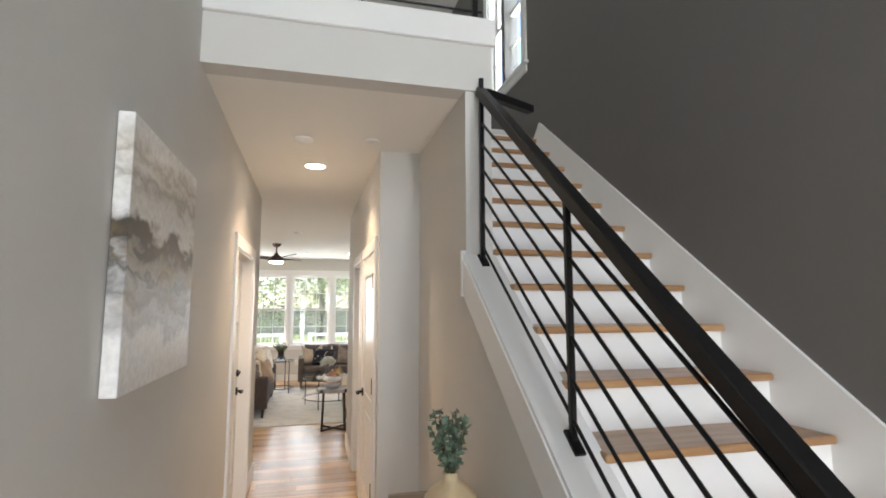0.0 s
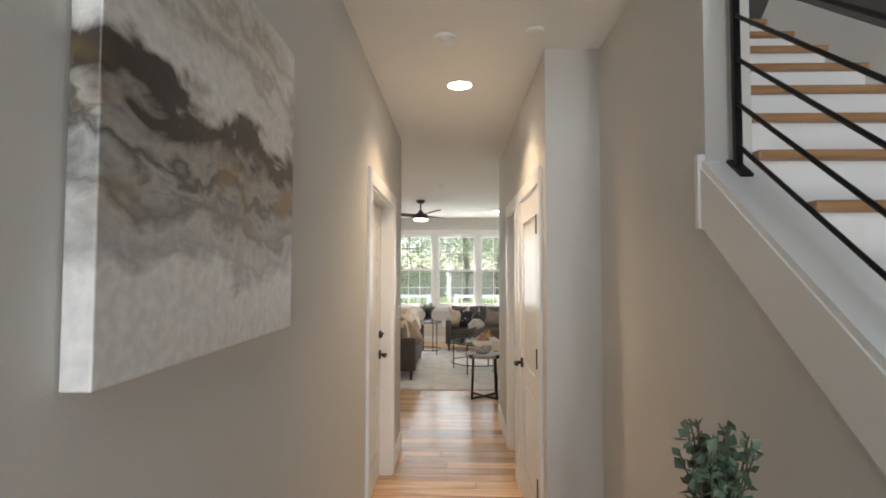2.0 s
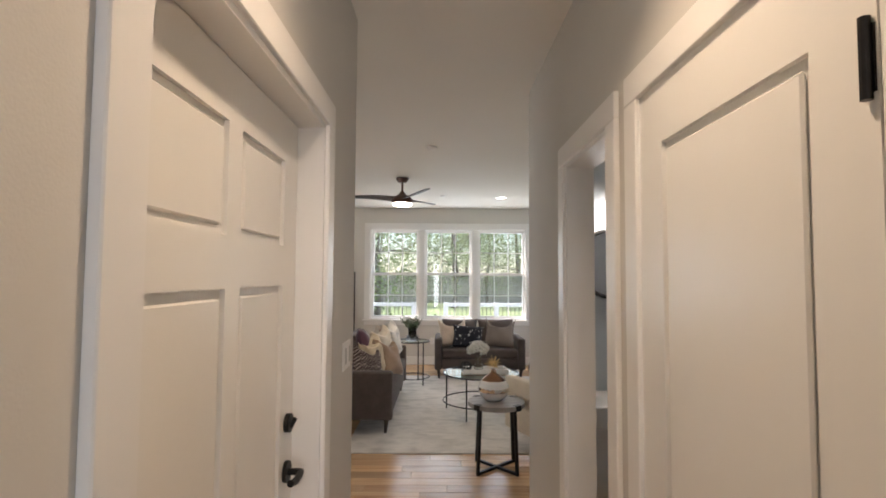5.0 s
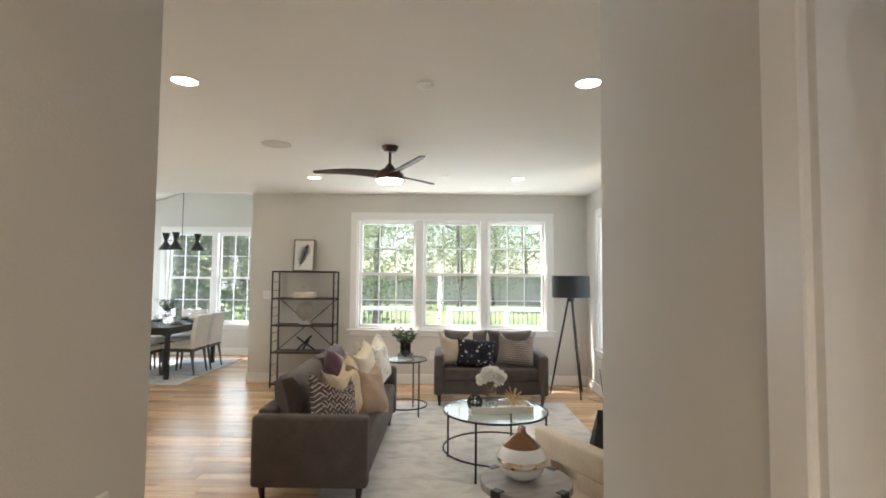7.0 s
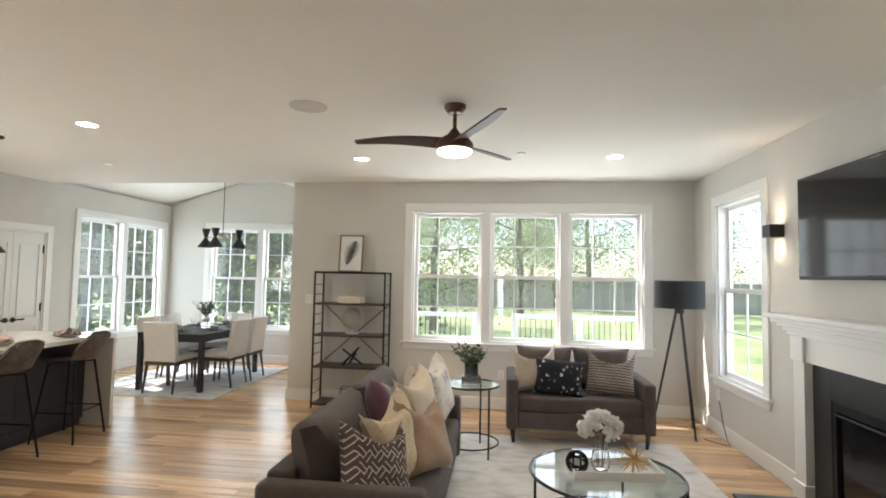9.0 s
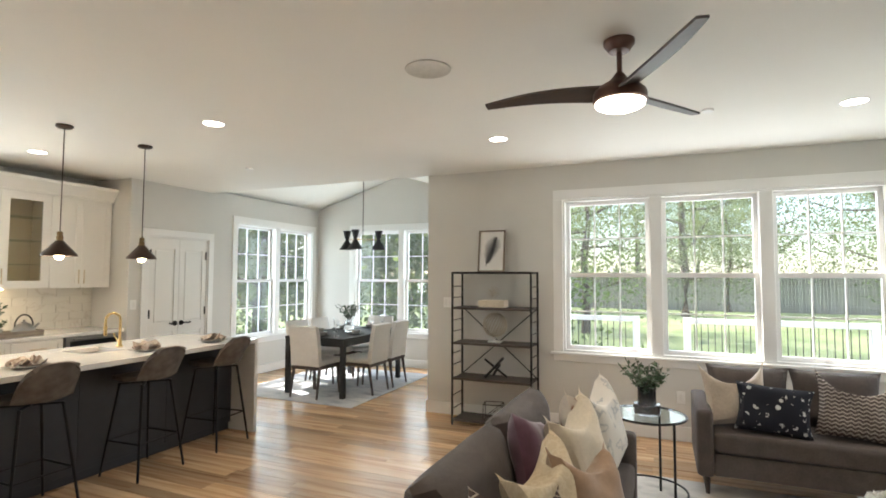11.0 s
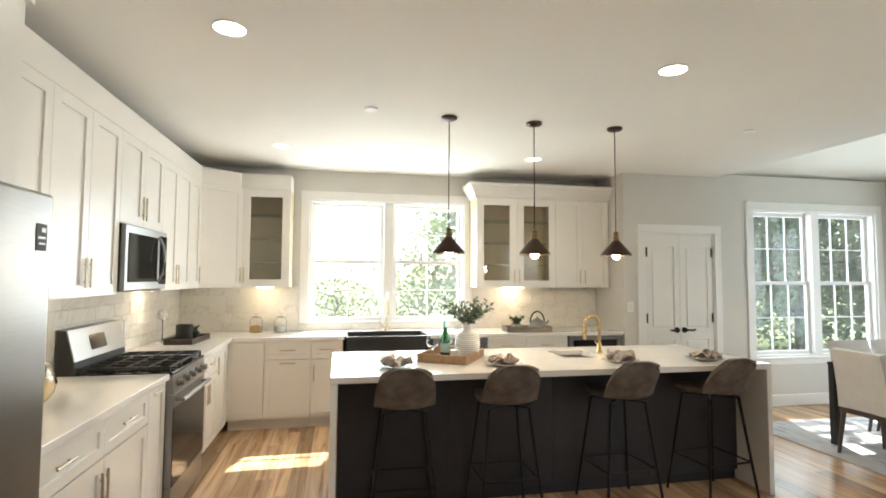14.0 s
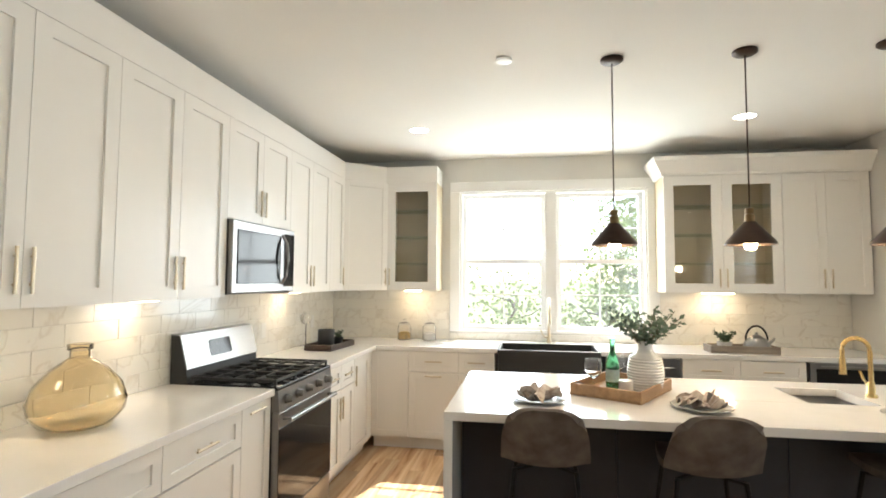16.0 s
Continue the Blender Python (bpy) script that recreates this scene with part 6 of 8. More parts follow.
# armchair by the hearth
top = thing("armchair", (1.41, 8.64, 0.012), 27, "cream armchair with padded open arms", "armchair")
for s in (-1, 1):
    bm = BM()
    box(bm, s * 0.26, s * 0.36, -0.36, 0.36, 0.47, 0.62, 0.02, 3)
    box(bm, s * 0.26, s * 0.36, 0.20, 0.36, 0.38, 0.475, 0.01)
    box(bm, s * 0.26, s * 0.36, -0.36, -0.02, 0.38, 0.475, 0.01)
    box(bm, s * 0.26, s * 0.36, -0.36, 0.36, 0.16, 0.385, 0.02, 3)
    part("armrest", bm, M["cream"], top, smooth=True)
    for y in (-0.3, 0.3):
        bm = BM()
        rod(bm, (s * 0.31, y, 0.0), (s * 0.31, y, 0.165), 0.015, 0.022)
        part("leg", bm, woodm, top)
bm = BM()
box(bm, -0.26, 0.26, -0.34, 0.37, 0.17, 0.44, 0.03, 3)
part("seat", bm, M["cream"], top, smooth=True)
bm = BM()
box(bm, -0.26, 0.26, -0.36, -0.22, 0.30, 0.78, 0.03, 3)
part("backrest", bm, M["cream"], top, smooth=True)
pillow((1.36, 8.56, 0.63), 0.40, 0.38, 0.13, 12, 4, 27, M["blackm"], 31, "black fabric pillow on the armchair")
pillow((1.50, 8.66, 0.71), 0.44, 0.40, 0.15, 16, -8, 27, M["beige"], 32, "cream pillow on the armchair", 0.4)

# tripod floor lamp
top = thing("floor_lamp", (2.03, 12.43, 0), 15, "black tripod floor lamp with a drum shade", "floor lamp")
for k in range(3):
    a = 2 * math.pi * k / 3 + 0.5
    bm = BM()
    rod(bm, (0.03 * math.cos(a), 0.03 * math.sin(a), 1.26), (0.27 * math.cos(a), 0.27 * math.sin(a), 0.0), 0.014, 0.010, 10)
    part("leg", bm, M["blackm"], top)
bm = BM()
lathe(bm, [(0.045, 1.23), (0.05, 1.25), (0.045, 1.275), (0.012, 1.28), (0.012, 1.36)], 20)
part("hub", bm, M["blackm"], top, smooth=True)
bm = BM()
lathe(bm, [(0.243, 1.285), (0.245, 1.285), (0.245, 1.57), (0.243, 1.57), (0.241, 1.568), (0.241, 1.287)], 48, cap=False)
part("shade", bm, mat("black_shade", (0.02, 0.022, 0.026), 0.8, grain=0.1, scale=80, bump=0.2, bscale=300), top, "black drum shade", True)
bm = BM()
for k in range(3):
    a = 2 * math.pi * k / 3
    rod(bm, (0, 0, 1.36), (0.242 * math.cos(a), 0.242 * math.sin(a), 1.36), 0.003, seg=6)
part("spider", bm, M["blackm"], top)
bm = BM()
tube(bm, [(2.2, 12.25, 0.004), (2.28, 12.12, 0.004), (2.36, 12.05, 0.005), (2.385, 12.18, 0.03), (2.39, 12.28, 0.15), (2.388, 12.33, 0.30), (2.394, 12.38, 0.36)], 0.004, 6)
solid("lamp_cord", bm, M["blackm"], "black lamp cord running to the outlet", "cord", smooth=True)

# metal shelf unit
SHX0, SHX1, SHY0, SHY1 = -2.03, -1.18, 12.68, 12.98
SHZ = (0.05, 0.48, 0.85, 1.22, 1.595)
top = thing("shelf_unit", label="open black metal shelf unit with dark boards", category="shelf")
for x in (SHX0, SHX1):
    for y in (SHY0, SHY1):
        bm = BM()
        bar(bm, (x, y, 0), (x, y, 1.605), 0.018, 0.018)
        part("post", bm, M["black"], top)
shelfwood = mat("dark_shelf_wood", (0.06, 0.045, 0.038), 0.55, grain=0.3, scale=25, stretch=(0.2, 1, 1))
for z in SHZ:
    bm = BM()
    box(bm, SHX0 + 0.01, SHX1 - 0.01, SHY0 - 0.005, SHY1 + 0.005, z - 0.012, z + 0.012, 0.002, 1)
    part("shelf_board", bm, shelfwood if z < 1.5 else M["black"], top)
for x in (SHX0, SHX1):
    for z in (0.16, 0.30, 0.62, 0.74, 0.97, 1.09, 1.33, 1.45):
        bm = BM()
        rod(bm, (x, SHY0, z), (x, SHY1, z), 0.005, seg=8)
        part("side_rung", bm, M["black"], top)
for z0, z1 in ((0.48, 0.85), (0.85, 1.22)):
    for x0, x1 in ((SHX0, (SHX0 + SHX1) / 2), (SHX1, (SHX0 + SHX1) / 2)):
        bm = BM()
        a, b = ((x0, SHY1, z1), (x1, SHY1, z0)) if z0 > 0.8 else ((x0, SHY1, z0), (x1, SHY1, z1))
        rod(bm, a, b, 0.006, seg=8)
        part("brace", bm, M["black"], top)
# on the shelf
top = thing("fern_print", (-1.65, 12.90, 1.6085), label="framed fern leaf print on the shelf", category="picture")
top.matrix_world = pose(-1.68, 12.93, 1.608, -7, 0, 0)
bm = BM()
for x0, x1, z0, z1 in ((-0.15, -0.135, 0, 0.46), (0.135, 0.15, 0, 0.46), (-0.135, 0.135, 0, 0.015), (-0.135, 0.135, 0.445, 0.46)):
    box(bm, x0, x1, -0.012, 0.012, z0, z1)
part("frame", bm, greyw, top, "dark wood frame")
bm = BM()
box(bm, -0.136, 0.136, 0.0, 0.008, 0.014, 0.446)
part("paper", bm, M["white"], top)
bm = BM()
for k in range(13):
    s = k / 12
    c = Vector((-0.045 + 0.09 * s, -0.0015, 0.10 + 0.27 * s))
    ln = 0.105 * math.sin(math.pi * (0.12 + 0.82 * s)) + 0.012
    for sg in (-1, 1):
        d = Vector((0.28 + sg * 0.95, 0, 0.55)).normalized() if sg > 0 else Vector((-0.75, 0, 0.62)).normalized()
        p = c + d * ln
        q = Vector((-d.z, 0, d.x)) * 0.0105
        v = [bm.verts.new(c + q), bm.verts.new(p), bm.verts.new(c - q)]
        bm.faces.new(v)
rod(bm, (-0.06, -0.001, 0.06), (0.05, -0.001, 0.38), 0.0025, seg=5)
part("fern", bm, mat("ink", (0.03, 0.03, 0.035), 0.8, grain=0.2, scale=30), top, "dark fern leaf")
bm = BM()
box(bm, -1.76, -1.48, 12.74, 12.92, SHZ[3] + 0.0125, SHZ[3] + 0.085, 0.003, 1)
solid("keepsake_box", bm, M["cream"], "pale keepsake box on the shelf", "box")
starburst("starburst", (-1.62, 12.83, SHZ[3] + 0.0855), 0.085, 26, M["champ"], 3, "pale metal starburst ornament on a box")
top = thing("globe", (-1.60, 12.82, SHZ[2] + 0.0125), label="pale metal armillary globe on a marble base", category="ornament")
bm = BM()
box(bm, -0.07, 0.07, -0.05, 0.05, 0, 0.02, 0.006)
lathe(bm, [(0.03, 0.02), (0.01, 0.03), (0.01, 0.06)], 16)
part("base", bm, M["white"], top)
for k in range(13):
    bm = BM()
    tube(bm, ring((0, 0, 0), 0.125, 36, "xz"), 0.0042, 6, True)
    bmesh.ops.transform(bm, matrix=Matrix.Translation((0, 0, 0.185)) @ Matrix.Rotation(radians(25), 4, "Y") @ Matrix.Rotation(math.pi * k / 13, 4, "Z"), verts=bm.verts)
    part("ring", bm, M["champ"], top, smooth=True)
top = thing("jack_sculpture", (-1.60, 12.82, SHZ[1] + 0.0125), 30, "black crossed-bar metal sculpture", "ornament")
bm = BM()
for a, b in (((-0.12, -0.04, 0.012), (0.10, 0.04, 0.20)), ((0.12, -0.05, 0.012), (-0.10, 0.05, 0.19)), ((0.0, 0.09, 0.012), (0.03, -0.09, 0.15))):
    bar(bm, a, b, 0.02, 0.02)
part("bars", bm, M["black"], top)
top = thing("wire_prism", (-1.62, 12.83, SHZ[0] + 0.0125), 10, "bronze wire box ornament", "ornament")
bm = BM()
c8 = [Vector((x, y, z)) for x in (-0.10, 0.10) for y in (-0.08, 0.08) for z in (0.004, 0.16)]
for i in range(8):
    for j in range(i + 1, 8):
        if sum(abs(c8[i][k] - c8[j][k]) > 1e-6 for k in range(3)) == 1:
            rod(bm, c8[i], c8[j], 0.004, seg=6)
rod(bm, c8[0], c8[5], 0.003, seg=6)
rod(bm, c8[2], c8[7], 0.003, seg=6)
part("wires", bm, M["bronze"], top)

# ceiling fan
top = thing("ceiling_fan", (-0.148, 10.24, H), label="bronze three-blade ceiling fan with a lit lens", category="ceiling fan")
bm = BM()
lathe(bm, [(0.075, 0.0), (0.075, -0.02), (0.05, -0.055), (0.02, -0.06)], 28)
part("canopy", bm, M["fanb"], top, smooth=True)
bm = BM()
rod(bm, (0, 0, -0.05), (0, 0, -0.20), 0.013)
part("downrod", bm, M["fanb"], top)
bm = BM()
lathe(bm, [(0.02, -0.165), (0.034, -0.185), (0.05, -0.205), (0.10, -0.235), (0.125, -0.26), (0.13, -0.275), (0.13, -0.308), (0.12, -0.315)], 36)
part("motor_housing", bm, M["fanb"], top, smooth=True)
bm = BM()
lathe(bm, [(0.12, -0.315), (0.118, -0.33), (0.09, -0.345), (0.0, -0.35)], 36)
part("light_lens", bm, M["fanlens"], top, "glowing frosted lens", True)
for k in range(3):
    a = radians(178 + 120 * k)
    t = bmesh.new()
    g = []
    for j in range(15):
        s = j / 14
        r = 0.085 + 0.62 * s
        w = 0.062 - 0.036 * s + 0.008 * math.sin(math.pi * s)
        off = 0.022 * math.sin(math.pi * s)
        tw = radians(20 - 12 * s)
        row = []
        for i in range(5):
            u = (i / 4 * 2 - 1) * w
            row.append(t.verts.new((r, off + u * math.cos(tw), -0.265 + 0.02 * s + u * math.sin(tw) + 0.01 * math.sin(math.pi * s))))
        g.append(row)
    for p, q in zip(g, g[1:]):
        for i in range(4):
            t.faces.new((p[i], p[i + 1], q[i + 1], q[i]))
    bm = BM()
    thicken(bm, t, 0.012)
    bmesh.ops.rotate(bm, cent=(0, 0, 0), matrix=Matrix.Rotation(a, 3, "Z"), verts=bm.verts)
    part("blade", bm, M["bronzed"], top, "dark carved wooden blade", True)

# fireplace
hearth_m = mat("black_slate", (0.022, 0.022, 0.024), 0.35, grain=0.25, scale=12, bump=0.1)
top = thing("fireplace", label="white mantel fireplace with a black surround", category="fireplace")
FY0, FY1 = 9.10, 10.91
for y0, y1 in ((FY0, FY0 + 0.16), (FY1 - 0.16, FY1)):
    bm = BM()
    box(bm, EW - 0.09, EW + 0.003, y0, y1, 0.002, 0.14, 0.004, 1)
    box(bm, EW - 0.075, EW + 0.003, y0 + 0.012, y1 - 0.012, 0.14, 1.0)
    box(bm, EW - 0.09, EW + 0.003, y0, y1, 1.0, 1.18, 0.003, 1)
    part("pilaster", bm, M["trim"], top)
bm = BM()
box(bm, EW - 0.065, EW + 0.003, FY0 + 0.16, FY1 - 0.16, 1.0, 1.18)
part("frieze", bm, M["trim"], top)
bm = BM()
for k, (d, z) in enumerate(((0.105, 1.18), (0.125, 1.21), (0.155, 1.24), (0.185, 1.27))):
    box(bm, EW - d, EW + 0.003, FY0 - d + 0.09, FY1 + d - 0.09, z + 0.0005, z + 0.03, 0.004, 1)
box(bm, EW - 0.21, EW + 0.003, FY0 - 0.12, FY1 + 0.12, 1.3005, 1.335, 0.006, 2)
part("mantel_shelf", bm, M["trim"], top)
for y0, y1, z0, z1 in ((FY0 + 0.16, FY0 + 0.36, 0.012, 0.998), (FY1 - 0.36, FY1 - 0.16, 0.012, 0.998), (FY0 + 0.36, FY1 - 0.36, 0.78, 0.998)):
    bm = BM()
    box(bm, EW - 0.025, EW + 0.02, y0 + 0.001, y1 - 0.001, z0, z1)
    part("surround_slab", bm, hearth_m, top, "black slate slab")
bm = BM()
box(bm, EW + 0.3, EW + 0.32, FY0 + 0.3, FY1 - 0.3, 0.03, 0.8)
box(bm, EW + 0.021, EW + 0.3, FY0 + 0.3, FY0 + 0.32, 0.03, 0.8)
box(bm, EW + 0.021, EW + 0.3, FY1 - 0.32, FY1 - 0.3, 0.03, 0.8)
box(bm, EW + 0.021, EW + 0.32, FY0 + 0.3, FY1 - 0.3, 0.8, 0.82)
box(bm, EW + 0.021, EW + 0.32, FY0 + 0.3, FY1 - 0.3, 0.01, 0.03)
part("firebox", bm, M["blackm"], top)
bm = BM()
for y0, y1, z0, z1 in ((FY0 + 0.36, FY0 + 0.40, 0.03, 0.78), (FY1 - 0.40, FY1 - 0.36, 0.03, 0.78), (FY0 + 0.40, FY1 - 0.40, 0.72, 0.78), (FY0 + 0.40, FY1 - 0.40, 0.03, 0.12)):
    box(bm, EW - 0.02, EW + 0.02, y0, y1, z0, z1)
rod(bm, (EW - 0.025, FY0 + 0.4, 0.70), (EW - 0.025, FY1 - 0.4, 0.70), 0.008)
part("insert_frame", bm, M["black"], top)
bm = BM()
box(bm, EW + 0.0, EW + 0.006, FY0 + 0.4, FY1 - 0.4, 0.12, 0.72)
part("insert_glass", bm, M["glossblack"], top)
bm = BM()
box(bm, 1.88, EW - 0.026, FY0 + 0.05, FY1 - 0.05, 0.001, 0.02, 0.003, 1)
solid("hearth", bm, hearth_m, "black slate hearth slab on the floor", "hearth")
# television
top = thing("television", label="wall-mounted flat television with a black frame", category="television")
bm = BM()
box(bm, EW - 0.06, EW - 0.02, 9.50, 10.83, 1.59, 2.33, 0.006)
part("body", bm, M["blackm"], top)
bm = BM()
box(bm, EW - 0.0625, EW - 0.0605, 9.515, 10.815, 1.615, 2.315)
part("screen", bm, M["glossblack"], top, "dark glossy screen")
bm = BM()
box(bm, EW - 0.021, EW + 0.001, 9.95, 10.4, 1.8, 2.1)
part("bracket", bm, M["blackm"], top)
for y in (11.19, 9.2):
    top = thing("wall_sconce", label="black box wall light shining up and down", category="wall light", group="sconces by the fireplace")
    bm = BM()
    for y0, y1, x0, x1 in ((y - 0.06, y - 0.05, EW - 0.11, EW), (y + 0.05, y + 0.06, EW - 0.11, EW), (y - 0.05, y + 0.05, EW - 0.11, EW - 0.1), (y - 0.05, y + 0.05, EW - 0.02, EW + 0.001)):
        box(bm, x0, x1, y0, y1, 1.93, 2.03)
    part("housing", bm, M["blackm"], top)
    bm = BM()
    box(bm, EW - 0.098, EW - 0.022, y - 0.048, y + 0.048, 1.965, 1.995)
    part("lens", bm, M["bulb"], top)
    if y > 10:
        lamp("sconce_up", "SPOT", pose(EW - 0.055, y, 2.04, 180), 1.6, (1.0, 0.82, 0.6), radius=0.02, cone=100)
        lamp("sconce_down", "SPOT", pose(EW - 0.055, y, 1.92, 0), 1.6, (1.0, 0.82, 0.6), radius=0.02, cone=100)


# ---------- ceiling fittings ----------
def downlight(x, y):
    top = thing("downlight", (x, y, H), label="round recessed ceiling light, lit", category="downlight", group="downlights")
    bm = BM()
    lathe(bm, [(0.085, 0.0), (0.088, -0.004), (0.075, -0.006), (0.073, -0.001)], 32, cap=False)
    part("trim_ring", bm, M["trim"], top, smooth=True)
    bm = BM()
    lathe(bm, [(0.0, -0.003), (0.074, -0.0025), (0.074, -0.001), (0.0, -0.001)], 32, cap=False)
    part("lens", bm, M["down"], top, "glowing lens")


LIGHTS = [(-1.24, 8.67), (1.24, 8.67), (-1.24, 11.77), (1.24, 11.77), (-3.16, 8.07), (-3.16, 10.5), (-5.47, 10.54), (-5.47, 8.07), (0.459, 4.95)]
for x, y in LIGHTS:
    downlight(x, y)
for x, y, r, nm, lb in ((0.38, 4.29, 0.06, "smoke_detector", "round white smoke detector on the ceiling"), (0.24, 8.72, 0.05, "smoke_detector", "round white smoke detector on the ceiling"), (0.82, 4.22, 0.045, "sprinkler_cover", "flat white sprinkler cover on the ceiling"), (-4.22, 8.82, 0.045, "sprinkler_cover", "flat white sprinkler cover on the ceiling"), (0.35, 11.6, 0.04, "sprinkler_cover", "flat white sprinkler cover on the ceiling"), (-4.14, 11.9, 0.04, "sprinkler_cover", "flat white sprinkler cover on the ceiling")):
    bm = BM()
    lathe(bm, [(0.0, 0.0005), (r, 0.0), (r, -0.012), (r * 0.85, -0.02 if "smoke" in nm else -0.013), (0.0, -0.03 if "smoke" in nm else -0.014)], 28, cap=False)
    solid(nm, bm, M["trim"], lb, "detector" if "smoke" in nm else "sprinkler", smooth=True, at=pose(x, y, H))
bm = BM()
lathe(bm, [(0.0, -0.004), (0.115, -0.004), (0.12, -0.006), (0.13, -0.005), (0.132, 0.0), (0.0, 0.0)], 40, cap=False)
solid("ceiling_speaker", bm, mat("speaker_mesh", (0.62, 0.59, 0.54), 0.8, grain=0.1, scale=200), "round flush ceiling speaker", "speaker", smooth=True, at=pose(-1.18, 10.19, H))


# ---------- dining room ----------
def dining_chair(m):
    top = thing("dining_chair", label="pale upholstered dining chair on dark wooden legs", category="chair", group="dining chairs")
    pale = mat("pale_linen", (0.72, 0.69, 0.655), 0.9, grain=0.06, scale=60, bump=0.3, bscale=400, sheen=0.2)
    bm = BM()
    box(bm, -0.22, 0.22, -0.24, 0.205, 0.40, 0.475, 0.028, 3)
    part("seat", bm, pale, top, smooth=True)
    bm = BM()
    t = bmesh.new()
    g = []
    for j in range(9):
        s = j / 8
        row = []
        for i in range(7):
            u = i / 6 * 2 - 1
            row.append(t.verts.new((u * 0.215 * (1 - 0.04 * s ** 6), 0.25 + 0.045 * s * s + 0.02 * s - 0.015 * (1 - u * u), 0.40 + 0.50 * s)))
        g.append(row)
    for a, b in zip(g, g[1:]):
        for i in range(6):
            t.faces.new((a[i], a[i + 1], b[i + 1], b[i]))
    thicken(bm, t, 0.055)
    bmesh.ops.bevel(bm, geom=[e for e in bm.edges if e.calc_face_angle(0) > 0.9], offset=0.012, segments=2, affect="EDGES")
    part("backrest", bm, pale, top, smooth=True)
    greyleg = mat("grey_brown_wood", (0.07, 0.05, 0.042), 0.5, grain=0.2, scale=30)
    bm = BM()
    box(bm, -0.22, 0.22, -0.23, 0.24, 0.355, 0.40, 0.006, 1)
    part("seat_frame", bm, greyleg, top)
    for sx in (-1, 1):
        for y0, y1 in ((-0.20, -0.22), (0.21, 0.27)):
            bm = BM()
            rod(bm, (sx * 0.20, y0, 0.36), (sx * 0.205, y1, 0.0), 0.021, 0.013, 8)
            part("leg", bm, greyleg, top)
    top.matrix_world = m
    return top


ch = dining_chair(pose(-4.16, 13.20, 0.011, 0, 0, 180))
for x, y, rz in ((-3.705, 13.62, -90), (-3.70, 14.15, -89), (-4.555, 13.62, 90), (-4.56, 14.14, 91), (-4.13, 14.56, 2)):
    copy_thing(ch, pose(x, y, 0.011, 0, 0, rz))
top = thing("dining_table", (-4.13, 13.86, 0.011), label="black rectangular dining table set for a meal", category="table")
bm = BM()
box(bm, -0.465, 0.465, -0.775, 0.775, 0.72, 0.75, 0.004)
part("tabletop", bm, M["blackm"], top)
bm = BM()
for x0, x1, y0, y1 in ((-0.445, 0.445, -0.755, -0.735), (-0.445, 0.445, 0.735, 0.755), (-0.445, -0.425, -0.735, 0.735), (0.425, 0.445, -0.735, 0.735)):
    box(bm, x0, x1, y0, y1, 0.64, 0.72)
part("apron", bm, M["blackm"], top)
for sx in (-1, 1):
    for sy in (-1, 1):
        bm = BM()
        bar(bm, (sx * 0.43, sy * 0.74, 0.0), (sx * 0.43, sy * 0.74, 0.72), 0.06, 0.06, 0.003)
        part("leg", bm, M["blackm"], top)
TZ = 0.7615
for k, (x, y) in enumerate(((-3.83, 13.62), (-3.83, 14.15), (-4.43, 13.62), (-4.43, 14.14), (-4.13, 13.27), (-4.13, 14.46))):
    bm = BM()
    plate(bm, 0.13)
    solid("plate", bm, M["blackm"], "black dinner plate on the dining table", "plate", "dining place settings", smooth=True, at=pose(x, y, TZ))
    bm = BM()
    lathe(bm, [(0.0, 0.0), (0.035, 0.0), (0.07, 0.045), (0.067, 0.046), (0.03, 0.006), (0.0, 0.005)], 24, cap=False)
    solid("bowl", bm, plate_m, "grey bowl on a black plate", "bowl", "dining place settings", smooth=True, at=pose(x, y, TZ + 0.0085))
    dx, dy = (0.16 * (-1 if x > -4.13 else 1), 0.16) if abs(x + 4.13) > 0.1 else (0.2, 0.05)
    top = thing("wine_glass", (x + dx, y + dy, TZ), label="clear wine glass on the dining table", category="glass", group="dining glasses")
    bm = BM()
    lathe(bm, [(0.0, 0.0), (0.034, 0.0), (0.034, 0.003), (0.004, 0.008), (0.004, 0.09), (0.025, 0.105), (0.04, 0.14), (0.035, 0.20), (0.0335, 0.20), (0.0385, 0.14), (0.024, 0.108), (0.0, 0.098)], 20, cap=False)
    part("glass", bm, M["glass"], top, smooth=True)
top = thing("table_vase", (-4.13, 13.9, TZ), label="clear glass vase of pale green sprigs", category="vase")
bm = BM()
lathe(bm, [(0.0, 0.0), (0.06, 0.0), (0.075, 0.03), (0.075, 0.10), (0.04, 0.15), (0.032, 0.19), (0.038, 0.20), (0.034, 0.20), (0.028, 0.19), (0.07, 0.10), (0.07, 0.032), (0.0, 0.01)], 28, cap=False)
part("vase", bm, M["glass"], top, smooth=True)
greenery(top, 0.16, 0.29, 0.22, 20, 14, 0.045, 15, M["leafg"])
